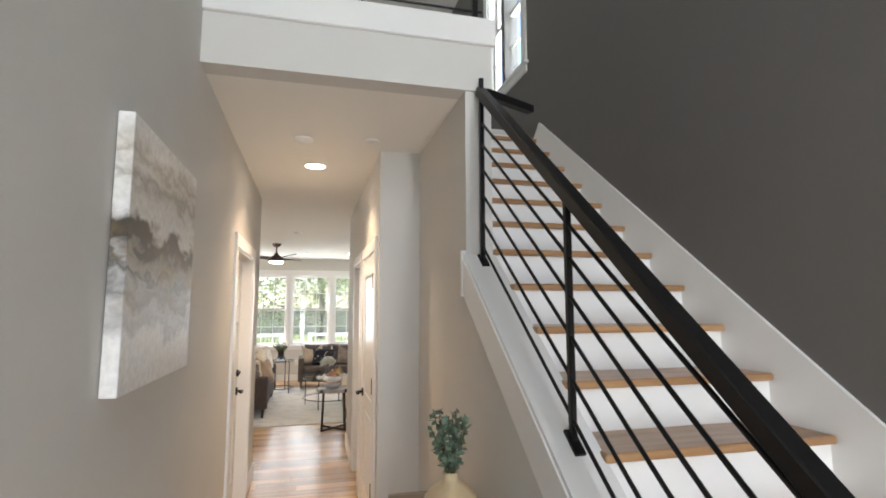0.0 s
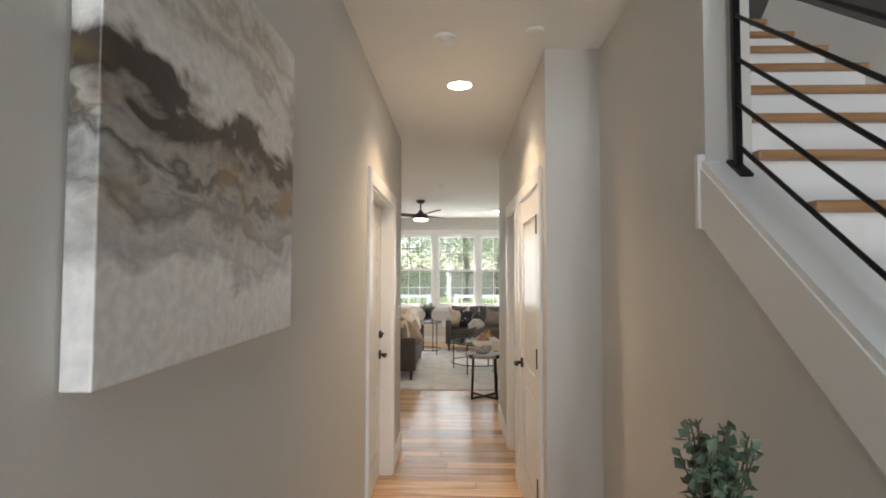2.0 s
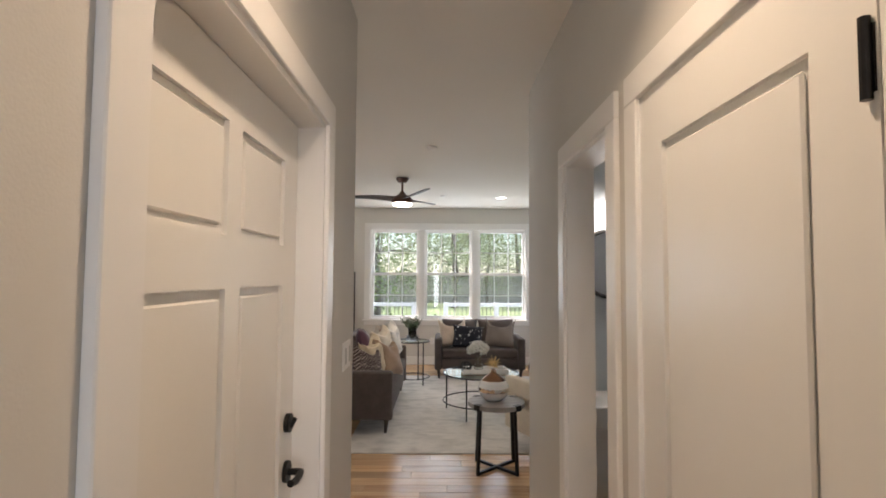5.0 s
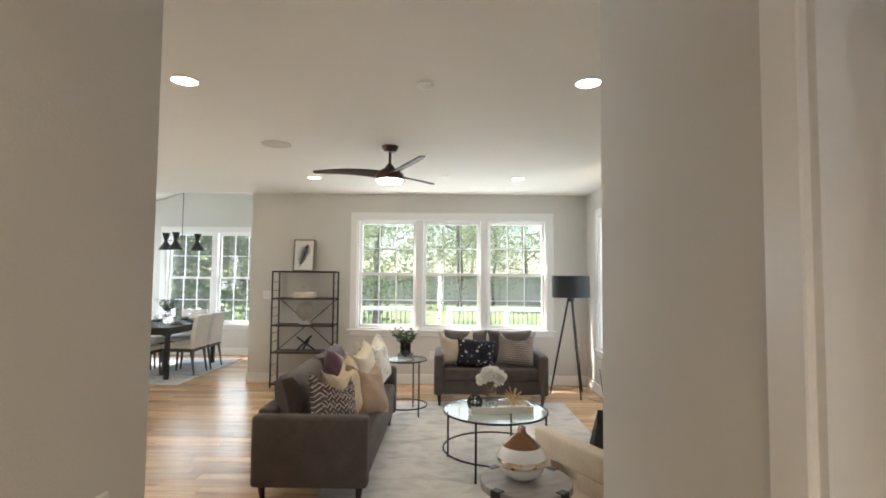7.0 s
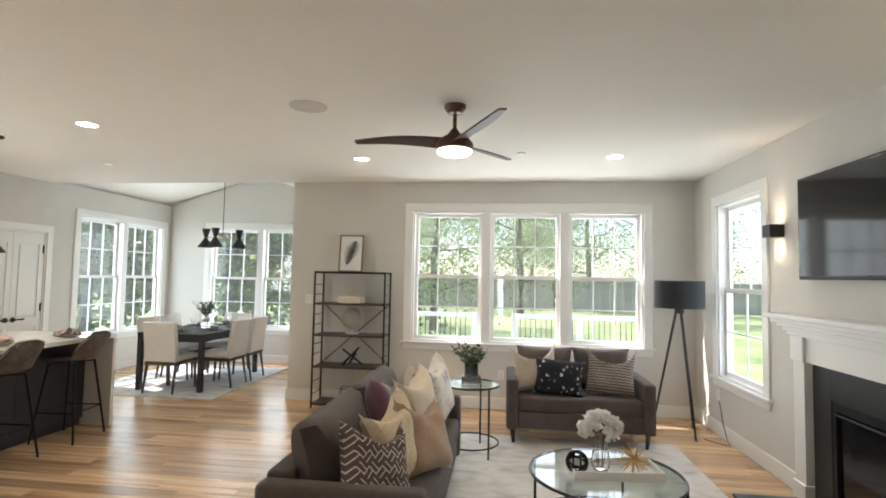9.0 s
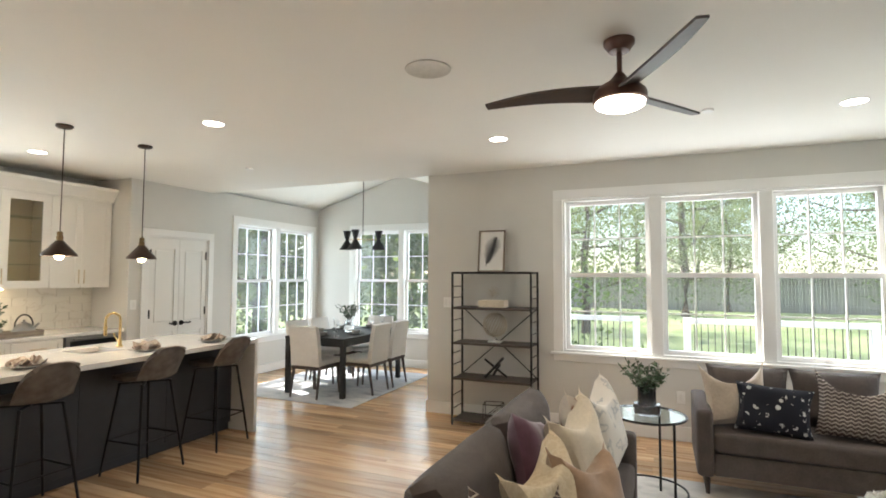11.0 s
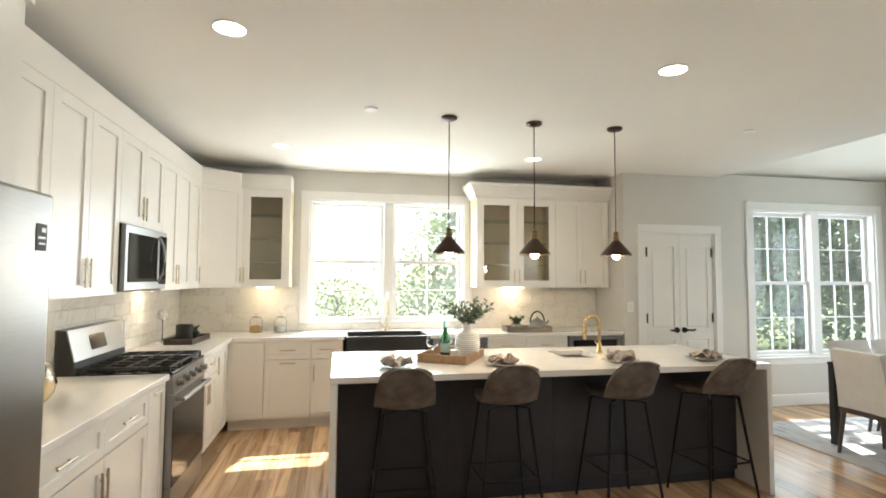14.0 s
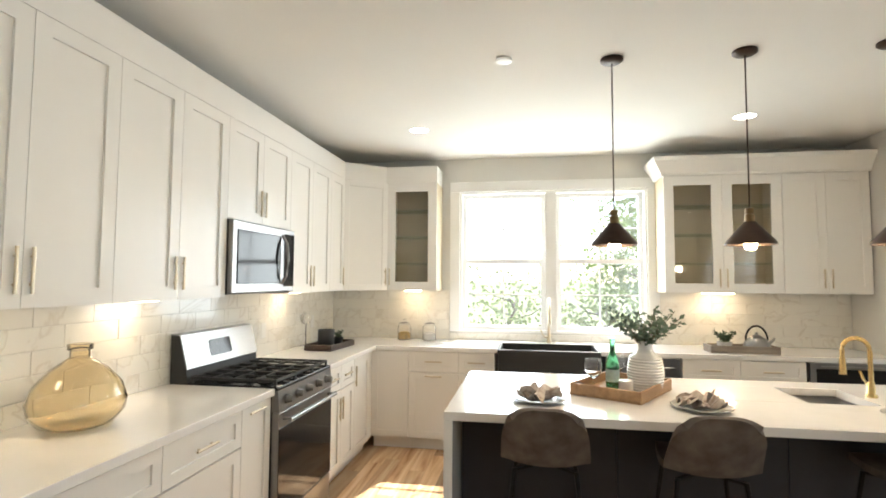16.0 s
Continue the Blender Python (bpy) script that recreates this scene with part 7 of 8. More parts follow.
# chandelier of three hourglass shades
top = thing("chandelier", (-4.10, 14.2, 0), label="black hourglass-shade chandelier with brass arms", category="chandelier")
zr = 2.10
bm = BM()
rod(bm, (0, 0, zr), (0, 0, 3.285), 0.006)
part("stem", bm, M["bronze"], top)
bm = BM()
lathe(bm, [(0.06, 3.265), (0.06, 3.285), (0.01, 3.30)], 20)
part("canopy", bm, M["black"], top)
for a in (200, 275, 20):
    c, s = 0.24 * math.cos(radians(a)), 0.24 * math.sin(radians(a))
    bm = BM()
    rod(bm, (0, 0, zr + 0.005), (c, s, zr + 0.005), 0.006)
    part("arm", bm, M["brass"], top, "brass arm")
    bm = BM()
    lathe(bm, [(0.115, 1.955), (0.105, 1.97), (0.045, 2.06), (0.024, 2.10), (0.045, 2.17), (0.062, 2.235), (0.058, 2.235), (0.041, 2.17), (0.02, 2.10), (0.041, 2.058), (0.1, 1.968), (0.111, 1.953)], 28, Matrix.Translation((c, s, 0)), cap=False)
    sh = part("shade", bm, M["blackm"], top, "black metal hourglass shade", True)
    bm = BM()
    lathe(bm, [(0.0, 1.975), (0.06, 1.975), (0.06, 1.98), (0.0, 1.98)], 20, Matrix.Translation((c, s, 0)), cap=False)
    part("lamp_disc", bm, M["bulb"], sh)

# switches and outlets
for axis, face, u, z, w in (("y", NW, -2.22, 1.26, 0.12), ("y", NW, 0.18, 0.41, 0.075), ("x", HX0, 6.19, 1.21, 0.16), ("x", EW, 12.42, 0.40, 0.075), ("x", DW, 11.86, 1.2, 0.08)):
    s = 1 if axis == "x" and face < 0 else -1
    top = thing("switch_plate" if z > 1 else "outlet", label="white wall switch plate" if z > 1 else "white wall outlet plate", category="switch" if z > 1 else "outlet", group="wall plates")
    bm = BM()
    p = (face + s * 0.0003, face + s * 0.006)
    box(bm, *p, u - w / 2, u + w / 2, z - 0.058, z + 0.058, 0.002, 1) if axis == "x" else box(bm, u - w / 2, u + w / 2, *p, z - 0.058, z + 0.058, 0.002, 1)
    part("plate", bm, M["trim"], top)
    for k in range(max(1, int(w / 0.055))):
        n_ = max(1, int(w / 0.055))
        uu = u - w / 2 + w * (k + 0.5) / n_
        bm = BM()
        p = (face + s * 0.0062, face + s * 0.009)
        box(bm, *p, uu - 0.016, uu + 0.016, z - 0.033, z + 0.033, 0.002, 1) if axis == "x" else box(bm, uu - 0.016, uu + 0.016, *p, z - 0.033, z + 0.033, 0.002, 1)
        part("rocker", bm, M["white"], top)


# ---------- foyer: stairs, rails, canvas, console ----------
tread_m = ramp_mat("oak_tread", [(0.3, (0.26, 0.135, 0.06)), (0.55, (0.40, 0.225, 0.11)), (0.8, (0.47, 0.28, 0.14))], scale=(1.2, 18, 18), rough=0.28, bump=0.05, distort=1.0, vary=0.1)
top = thing("staircase", label="straight staircase with oak treads and white risers", category="staircase")
X0, X1 = 1.33, 2.232
steps = [(0.1988 * (k + 1), 2.335 - 0.236 * (5 - k)) for k in range(5)] + [(1.193 + 0.183 * k, 2.335 + 0.236 * k) for k in range(11)]
prev = 0.0
for z, y in steps:
    bm = BM()
    box(bm, X0 + 0.001, X1, y, y + 0.28, z - 0.03, z, 0.008, 2)
    part("tread", bm, tread_m, top)
    bm = BM()
    box(bm, X0 + 0.001, X1, y + 0.028, y + 0.045, max(prev, 0.002), z - 0.0305)
    part("riser", bm, M["trim"], top)
    prev = z
bm = BM()
box(bm, X0 + 0.001, X1, 4.90 + 0.028, 4.90 + 0.045, prev, UP - 0.072)
part("riser", bm, M["trim"], top)
bm = BM()
prism(bm, [(0.9, 0.0), (0.9, 0.276), (4.65, 3.145), (4.80, 3.01), (5.0, 2.78), (1.45, 0.0)], "x", X1 + 0.0005, 2.2495)
part("skirt_board", bm, M["trim"], top, "white skirt board along the wall")
# closed underside
bm = BM()
prism(bm, [(1.2, 0.0), (4.94, 2.86), (4.94, 2.80), (1.3, 0.0)], "x", X0 + 0.001, X1)
part("soffit", bm, M["wall"], top)
SL = 0.757


def cap_z(y):
    return 1.875 + SL * (y - 3.28)


bm = BM()
prism(bm, [(0.9, 0.0), (3.309, 0.0), (3.309, cap_z(3.309) - 0.022), (0.9, max(0.05, cap_z(0.9) - 0.022))], "x", 1.19, X0)
solid("wall_stair_knee", bm, M["wall"], "sloping knee wall below the stair rail", kind="structure")
bm = BM()
prism(bm, [(0.88, cap_z(0.88) - 0.022), (3.309, cap_z(3.309) - 0.022), (3.309, cap_z(3.309)), (0.88, cap_z(0.88))], "x", 1.178, X0 + 0.012)
prism(bm, [(0.9, cap_z(0.9) - 0.20), (3.309, cap_z(3.309) - 0.20), (3.309, cap_z(3.309) - 0.023), (0.9, cap_z(0.9) - 0.023)], "x", 1.172, 1.1899)
solid("trim_stair_cap", bm, M["trim"], "white sloping cap and trim board of the knee wall", kind="structure")
bm = BM()
box(bm, 1.165, 1.1899, 3.309, 3.335, 1.69, cap_z(3.309) + 0.02, 0.003, 1)
solid("trim_stair_block", bm, M["trim"], "white end block of the stair trim", kind="structure")
# steel railing
top = thing("stair_railing", label="black metal stair railing with slanting rods", category="railing")
RXc = 1.262


def rail_z(y, k):
    return cap_z(y) + 0.10 + k


for y in (3.265, 2.41, 0.98):
    bm = BM()
    bar(bm, (RXc, y, cap_z(y) + 0.004), (RXc, y, cap_z(y) + (0.93 if y > 3.2 else 0.79 if y > 2 else 0.73)), 0.021, 0.021, 0.002)
    po = part("post", bm, M["black"], top)
    bm = BM()
    bar(bm, (RXc, y - 0.045, cap_z(y - 0.045) + 0.006), (RXc, y + 0.03, cap_z(y + 0.03) + 0.006), 0.036, 0.01)
    part("foot_plate", bm, M["black"], po)
for k in (0.0, 0.125, 0.26, 0.39, 0.515, 0.625):
    bm = BM()
    rod(bm, (RXc, 0.9, rail_z(0.9, k) - 0.03), (RXc, 3.265, rail_z(3.265, k) - 0.03), 0.0065, seg=8)
    part("rod", bm, M["black"], top)
bm = BM()
bar(bm, (RXc, 0.85, rail_z(0.85, 0.605)), (RXc, 3.28, rail_z(3.28, 0.755)), 0.05, 0.045, 0.004)
part("handrail", bm, M["black"], top)
bm = BM()
bar(bm, (RXc + 0.02, 3.27, 2.72), (RXc + 0.34, 3.42, 2.72), 0.05, 0.04, 0.003)
part("handrail_return", bm, M["black"], top)
# upper landing railing
top = thing("landing_railing", label="black metal railing along the upper landing", category="railing")
bm = BM()
bar(bm, (HX0, 3.36, UP + 0.95), (1.30, 3.36, UP + 0.95), 0.05, 0.045)
part("handrail", bm, M["black"], top)
for k in range(6):
    bm = BM()
    rod(bm, (HX0, 3.36, UP + 0.02 + 0.14 * k), (1.30, 3.36, UP + 0.02 + 0.14 * k), 0.0065, seg=8)
    part("rod", bm, M["black"], top)
for x in (0.02, 0.66, 1.26):
    bm = BM()
    bar(bm, (x, 3.36, UP - 0.0695), (x, 3.36, UP + 0.93), 0.03, 0.03)
    part("post", bm, M["black"], top)

# abstract canvas
art = bpy.data.materials.new("abstract_canvas")
art.use_nodes = True
n, l = art.node_tree.nodes, art.node_tree.links
b = n["Principled BSDF"]
b.inputs["Roughness"].default_value = 0.35
tc = n.new("ShaderNodeTexCoord")
sp = n.new("ShaderNodeSeparateXYZ")
l.new(tc.outputs["Object"], sp.inputs[0])


def art_math(kind, a, c, d=None):
    x = n.new("ShaderNodeMath")
    x.operation = kind
    x.use_clamp = kind == "MULTIPLY" and d == "clamp"
    for k, v in enumerate((a, c, d)):
        if v is None or v == "clamp":
            continue
        if isinstance(v, (int, float)):
            x.inputs[k].default_value = v
        else:
            l.new(v, x.inputs[k])
    return x.outputs[0]


def art_noise(scale, detail, distort, stretch, turn=0.0):
    x, m_ = n.new("ShaderNodeTexNoise"), n.new("ShaderNodeMapping")
    x.inputs["Scale"].default_value, x.inputs["Detail"].default_value, x.inputs["Distortion"].default_value = scale, detail, distort
    m_.inputs["Scale"].default_value = stretch
    m_.inputs["Rotation"].default_value = (radians(turn), 0, 0)
    l.new(tc.outputs["Object"], m_.inputs[0])
    l.new(m_.outputs[0], x.inputs[0])
    return x.outputs[0]


# broad brushed bands whose height wanders, broken up by fine ragged flecks
wander = art_math("SUBTRACT", art_noise(2.6, 4, 0.8, (1, 1, 1.2), 18), 0.5)
ragged = art_math("SUBTRACT", art_noise(16, 9, 0.6, (1, 0.6, 1.3)), 0.5)
height = art_math("MULTIPLY", sp.outputs[2], 1.337)
band = art_math("MULTIPLY_ADD", wander, 0.36, art_math("MULTIPLY_ADD", ragged, 0.22, height))
r = n.new("ShaderNodeValToRGB")
cols = [(0.0, (0.80, 0.79, 0.77)), (0.20, (0.78, 0.77, 0.75)), (0.255, (0.42, 0.41, 0.40)), (0.30, (0.58, 0.57, 0.55)), (0.34, (0.22, 0.21, 0.20)), (0.38, (0.45, 0.44, 0.42)), (0.42, (0.10, 0.09, 0.08)), (0.45, (0.42, 0.40, 0.37)), (0.485, (0.28, 0.265, 0.25)), (0.52, (0.035, 0.03, 0.027)), (0.575, (0.05, 0.042, 0.038)), (0.605, (0.50, 0.48, 0.45)), (0.64, (0.78, 0.77, 0.74)), (0.73, (0.72, 0.70, 0.66)), (0.78, (0.42, 0.39, 0.34)), (0.83, (0.70, 0.67, 0.62)), (0.88, (0.46, 0.42, 0.35)), (0.93, (0.66, 0.63, 0.57)), (1.0, (0.80, 0.79, 0.76))]
while len(r.color_ramp.elements) < len(cols):
    r.color_ramp.elements.new(0.5)
for e, (p_, c_) in zip(r.color_ramp.elements, cols):
    e.position, e.color = p_, (*c_, 1)
l.new(band, r.inputs[0])
# ochre glaze in the lower middle
zone = art_math("SUBTRACT", 1.0, art_math("MULTIPLY", art_math("ABSOLUTE", art_math("SUBTRACT", art_math("MULTIPLY_ADD", wander, 0.25, height), 0.44), 0.0), 6.0))
patch = art_math("MULTIPLY", art_math("SUBTRACT", art_noise(4.2, 5, 0.5, (1, 0.7, 1.2)), 0.5), 12.0, "clamp")
mask = art_math("MULTIPLY", art_math("MAXIMUM", zone, 0.0), patch, "clamp")
mx = n.new("ShaderNodeMix")
mx.data_type = "RGBA"
mx.inputs[7].default_value = (0.27, 0.185, 0.075, 1)
l.new(mask, mx.inputs[0])
l.new(r.outputs[0], mx.inputs[6])
n2 = n.new("ShaderNodeTexNoise")
n2.inputs["Scale"].default_value, n2.inputs["Detail"].default_value = 45, 4
l.new(tc.outputs["Object"], n2.inputs[0])
mr = n.new("ShaderNodeMapRange")
mr.inputs[1].default_value, mr.inputs[2].default_value, mr.inputs[3].default_value, mr.inputs[4].default_value = 0.35, 0.65, 0.90, 1.07
l.new(n2.outputs[0], mr.inputs[0])
sc = n.new("ShaderNodeVectorMath")
sc.operation = "SCALE"
l.new(mx.outputs[2], sc.inputs[0])
l.new(mr.outputs[0], sc.inputs["Scale"])
l.new(sc.outputs[0], b.inputs["Base Color"])
bp = n.new("ShaderNodeBump")
bp.inputs["Strength"].default_value = 0.25
l.new(n2.outputs[0], bp.inputs["Height"])
l.new(bp.outputs[0], b.inputs["Normal"])
top = thing("canvas_painting", (HX0 + 0.004, 2.378, 1.411), label="large abstract canvas in grey, black and ochre", category="painting")
bm = BM()
box(bm, 0.0, 0.042, 0, 0.765, 0, 0.748, 0.003, 2)
part("canvas", bm, art, top)
bm = BM()
box(bm, -0.003, 0.0, 0.05, 0.71, 0.05, 0.71)
part("backing", bm, woodm, top)

# console table with vase
top = thing("console_table", label="narrow wooden console table with black metal legs", category="table")
CY0, CY1, CX0, CX1, CZ = 1.95, 3.22, 0.80, 1.165, 0.83
bm = BM()
box(bm, CX0, CX1, CY0, CY1, CZ - 0.035, CZ, 0.004)
part("tabletop", bm, greyw, top)
for x in (CX0 + 0.02, CX1 - 0.02):
    for y in (CY0 + 0.02, CY1 - 0.02):
        bm = BM()
        bar(bm, (x, y, 0), (x, y, CZ - 0.0355), 0.03, 0.03)
        part("leg", bm, M["black"], top)
bm = BM()
for y in (CY0 + 0.02, CY1 - 0.02):
    bar(bm, (CX0 + 0.02, y, 0.12), (CX1 - 0.02, y, 0.12), 0.024, 0.024)
bar(bm, (CX0 + 0.02, CY0 + 0.02, 0.121), (CX0 + 0.02, CY1 - 0.02, 0.121), 0.024, 0.024)
part("stretcher", bm, M["black"], top)
top = thing("eucalyptus_vase", (0.985, 2.86, CZ + 0.0005), label="two-tone cream vase with eucalyptus sprigs", category="vase")
bm = BM()
lathe(bm, [(0.0, 0.0), (0.06, 0.0), (0.095, 0.03), (0.105, 0.065), (0.1, 0.095)], 36, cap=False)
part("base", bm, M["white"], top, smooth=True)
bm = BM()
lathe(bm, [(0.1, 0.095), (0.075, 0.125), (0.035, 0.15), (0.028, 0.165), (0.03, 0.185), (0.025, 0.185), (0.022, 0.16), (0.0, 0.15)], 36, cap=False)
part("shoulder", bm, mat("tan_glaze", (0.52, 0.40, 0.24), 0.5, grain=0.1, scale=30), top, smooth=True)
greenery(top, 0.16, 0.27, 0.085, 18, 18, 0.032, 21, M["leafg"], True, 0.0)
bm = BM()
box(bm, 0.90, 1.10, 2.42, 2.62, CZ + 0.0005, CZ + 0.03, 0.003, 1)
solid("book", bm, M["white"], "white hardback book on the console", "book")

# assumed front door and glazing, unseen behind the first steps
panel_door("door_6", "y", -1.66, 1, 0.32, 1.23, 2.08, TWO, 0.40, 0.95, label="white panelled front door")
casing("casing_6", "y", -1.6, 1, 0.3, 1.25, 2.1)
for a0, a1, z0, z1 in ((-0.03, 0.2, 0.1, 2.1), (1.35, 1.58, 0.1, 2.1), (0.1, 1.6, 3.1, 4.7)):
    bm = BM()
    box(bm, a0, a1, -1.68, -1.672, z0, z1)
    pn = solid("window_7", bm, M["pane"], "assumed clear glass by the front door, out of view", kind="structure")
    pn.visible_shadow = False

# ---------- powder room ----------
top = thing("round_mirror", label="round mirror in a black frame", category="mirror")
mc = Vector((1.38, 7.148, 1.625))
bm = BM()
tube(bm, ring(mc - Vector((0, 0.012, 0)), 0.205, 56, "xz"), 0.012, 10, True)
part("frame", bm, M["blackm"], top, smooth=True)
bm = BM()
lathe(bm, [(0.0, 0.0), (0.2, 0.0), (0.2, 0.005), (0.0, 0.005)], 48, Matrix.Translation(mc) @ Matrix.Rotation(radians(90), 4, "X"), cap=False)
part("glass", bm, M["mirror"], top)
top = thing("vanity_light", label="brass wall light above the mirror", category="wall light")
bm = BM()
rod(bm, (1.42, 7.149, 2.02), (1.42, 7.13, 2.02), 0.05, seg=24)
rod(bm, (1.42, 7.13, 2.02), (1.42, 7.05, 2.03), 0.01)
lathe(bm, [(0.02, 2.06), (0.035, 2.04), (0.06, 1.97), (0.056, 1.97), (0.03, 2.038)], 24, Matrix.Translation((1.42, 7.05, 0)), cap=False)
part("arm", bm, M["brass"], top, smooth=True)
bm = BM()
lathe(bm, [(0.0, 1.955), (0.03, 1.965), (0.035, 1.99), (0.02, 2.02)], 16, Matrix.Translation((1.42, 7.05, 0)))
part("bulb", bm, M["bulb"], top)
lamp("vanity_lamp", "POINT", pose(1.42, 7.05, 1.93), 5, (1.0, 0.93, 0.85), radius=0.04)
top = thing("framed_print", (1.97, 7.148, 1.37), label="black-framed print of grey triangles", category="picture")
bm = BM()
for x0, x1, z0, z1 in ((-0.215, -0.195, -0.225, 0.225), (0.195, 0.215, -0.225, 0.225), (-0.195, 0.195, -0.225, -0.205), (-0.195, 0.195, 0.205, 0.225)):
    box(bm, x0, x1, -0.025, 0.001, z0, z1)
part("frame", bm, M["blackm"], top)
bm = BM()
box(bm, -0.196, 0.196, -0.008, 0.0, -0.206, 0.206)
part("paper", bm, M["white"], top)
for pts, c in (([(-0.12, 0.15), (0.12, 0.15), (0.085, 0.07), (-0.085, 0.07)], 0.45), ([(-0.115, 0.066), (0.115, 0.066), (0.06, -0.035), (-0.06, -0.035)], 0.12), ([(-0.058, -0.039), (0.058, -0.039), (0.0, -0.14)], 0.5)):
    bm = BM()
    prism(bm, pts, "y", -0.0095, -0.0081)
    part("triangle", bm, mat("print_grey", (c, c, c * 1.02), 0.8, grain=0.1, scale=40), top)
top = thing("washbasin", label="white wall-hung washbasin with a black tap", category="washbasin")
bm = BM()
box(bm, 1.10, 1.50, 6.75, 7.147, 0.74, 0.86, 0.012, 3)
part("basin", bm, M["white"], top, smooth=True)
bm = BM()
box(bm, 1.2, 1.4, 6.9, 7.147, 0.002, 0.739, 0.02, 2)
part("pedestal", bm, M["white"], top, smooth=True)
bm = BM()
box(bm, 1.36, 1.395, 7.0, 7.035, 0.861, 1.0, 0.004, 1)
box(bm, 1.362, 1.393, 6.88, 7.0, 0.975, 0.995, 0.003, 1)
part("tap", bm, M["black"], top)
top = thing("toilet", label="white toilet with a flat tank lid", category="toilet")
bm = BM()
box(bm, 1.66, 2.06, 6.93, 7.14, 0.38, 0.76, 0.02, 3)
part("tank", bm, M["white"], top, smooth=True)
bm = BM()
box(bm, 1.645, 2.075, 6.91, 7.145, 0.7605, 0.79, 0.012, 3)
part("tank_lid", bm, M["white"], top, smooth=True)
bm = BM()
lathe(bm, [(0.0, 0.002), (0.12, 0.002), (0.13, 0.15), (0.18, 0.34), (0.19, 0.38), (0.16, 0.39), (0.0, 0.37)], 28, Matrix.Translation((1.86, 6.68, 0)) @ Matrix.Diagonal((1, 1.3, 1, 1)), cap=False)
box(bm, 1.78, 1.94, 6.80, 7.0, 0.002, 0.38, 0.02, 2)
part("bowl", bm, M["white"], top, smooth=True)
top = thing("small_plant", (1.93, 7.03, 0.7905), label="small plant in a white pot on the tank", category="potted plant")
bm = BM()
lathe(bm, [(0.0, 0.0), (0.045, 0.0), (0.052, 0.02), (0.052, 0.09), (0.048, 0.09), (0.0, 0.07)], 24, cap=False)
part("pot", bm, M["white"], top, smooth=True)
greenery(top, 0.07, 0.16, 0.11, 16, 12, 0.03, 31, M["leaf"])


# ---------- outdoors ----------
grass_m = ramp_mat("lawn", [(0.3, (0.10, 0.14, 0.045)), (0.5, (0.19, 0.24, 0.09)), (0.7, (0.28, 0.32, 0.15))], scale=(0.6, 0.6, 0.6), rough=0.9, bump=0.5)
bm = BM()
box(bm, -400, 400, -400, 400, -0.75, -0.55)
solid("ground", bm, grass_m, "green lawn round the house", kind="structure")
bark = mat("bark", (0.09, 0.065, 0.045), 0.9, grain=0.35, scale=14, stretch=(1, 1, 0.2), bump=0.8, bscale=30)


def foliage(name, color):
    """Leaves that let some light through."""
    return sheer(mat(name, color, 0.55, grain=0.35, scale=0.9), (color[0] * 2.2, color[1] * 2.0, color[2] * 1.2), 0.45)


dark_ms = [foliage("shaded_tree_leaves", c) for c in ((0.11, 0.165, 0.065), (0.12, 0.175, 0.072), (0.10, 0.15, 0.06))]
leaf_ms = [foliage("tree_leaves", c) for c in ((0.10, 0.14, 0.06), (0.12, 0.16, 0.075), (0.09, 0.125, 0.06))]


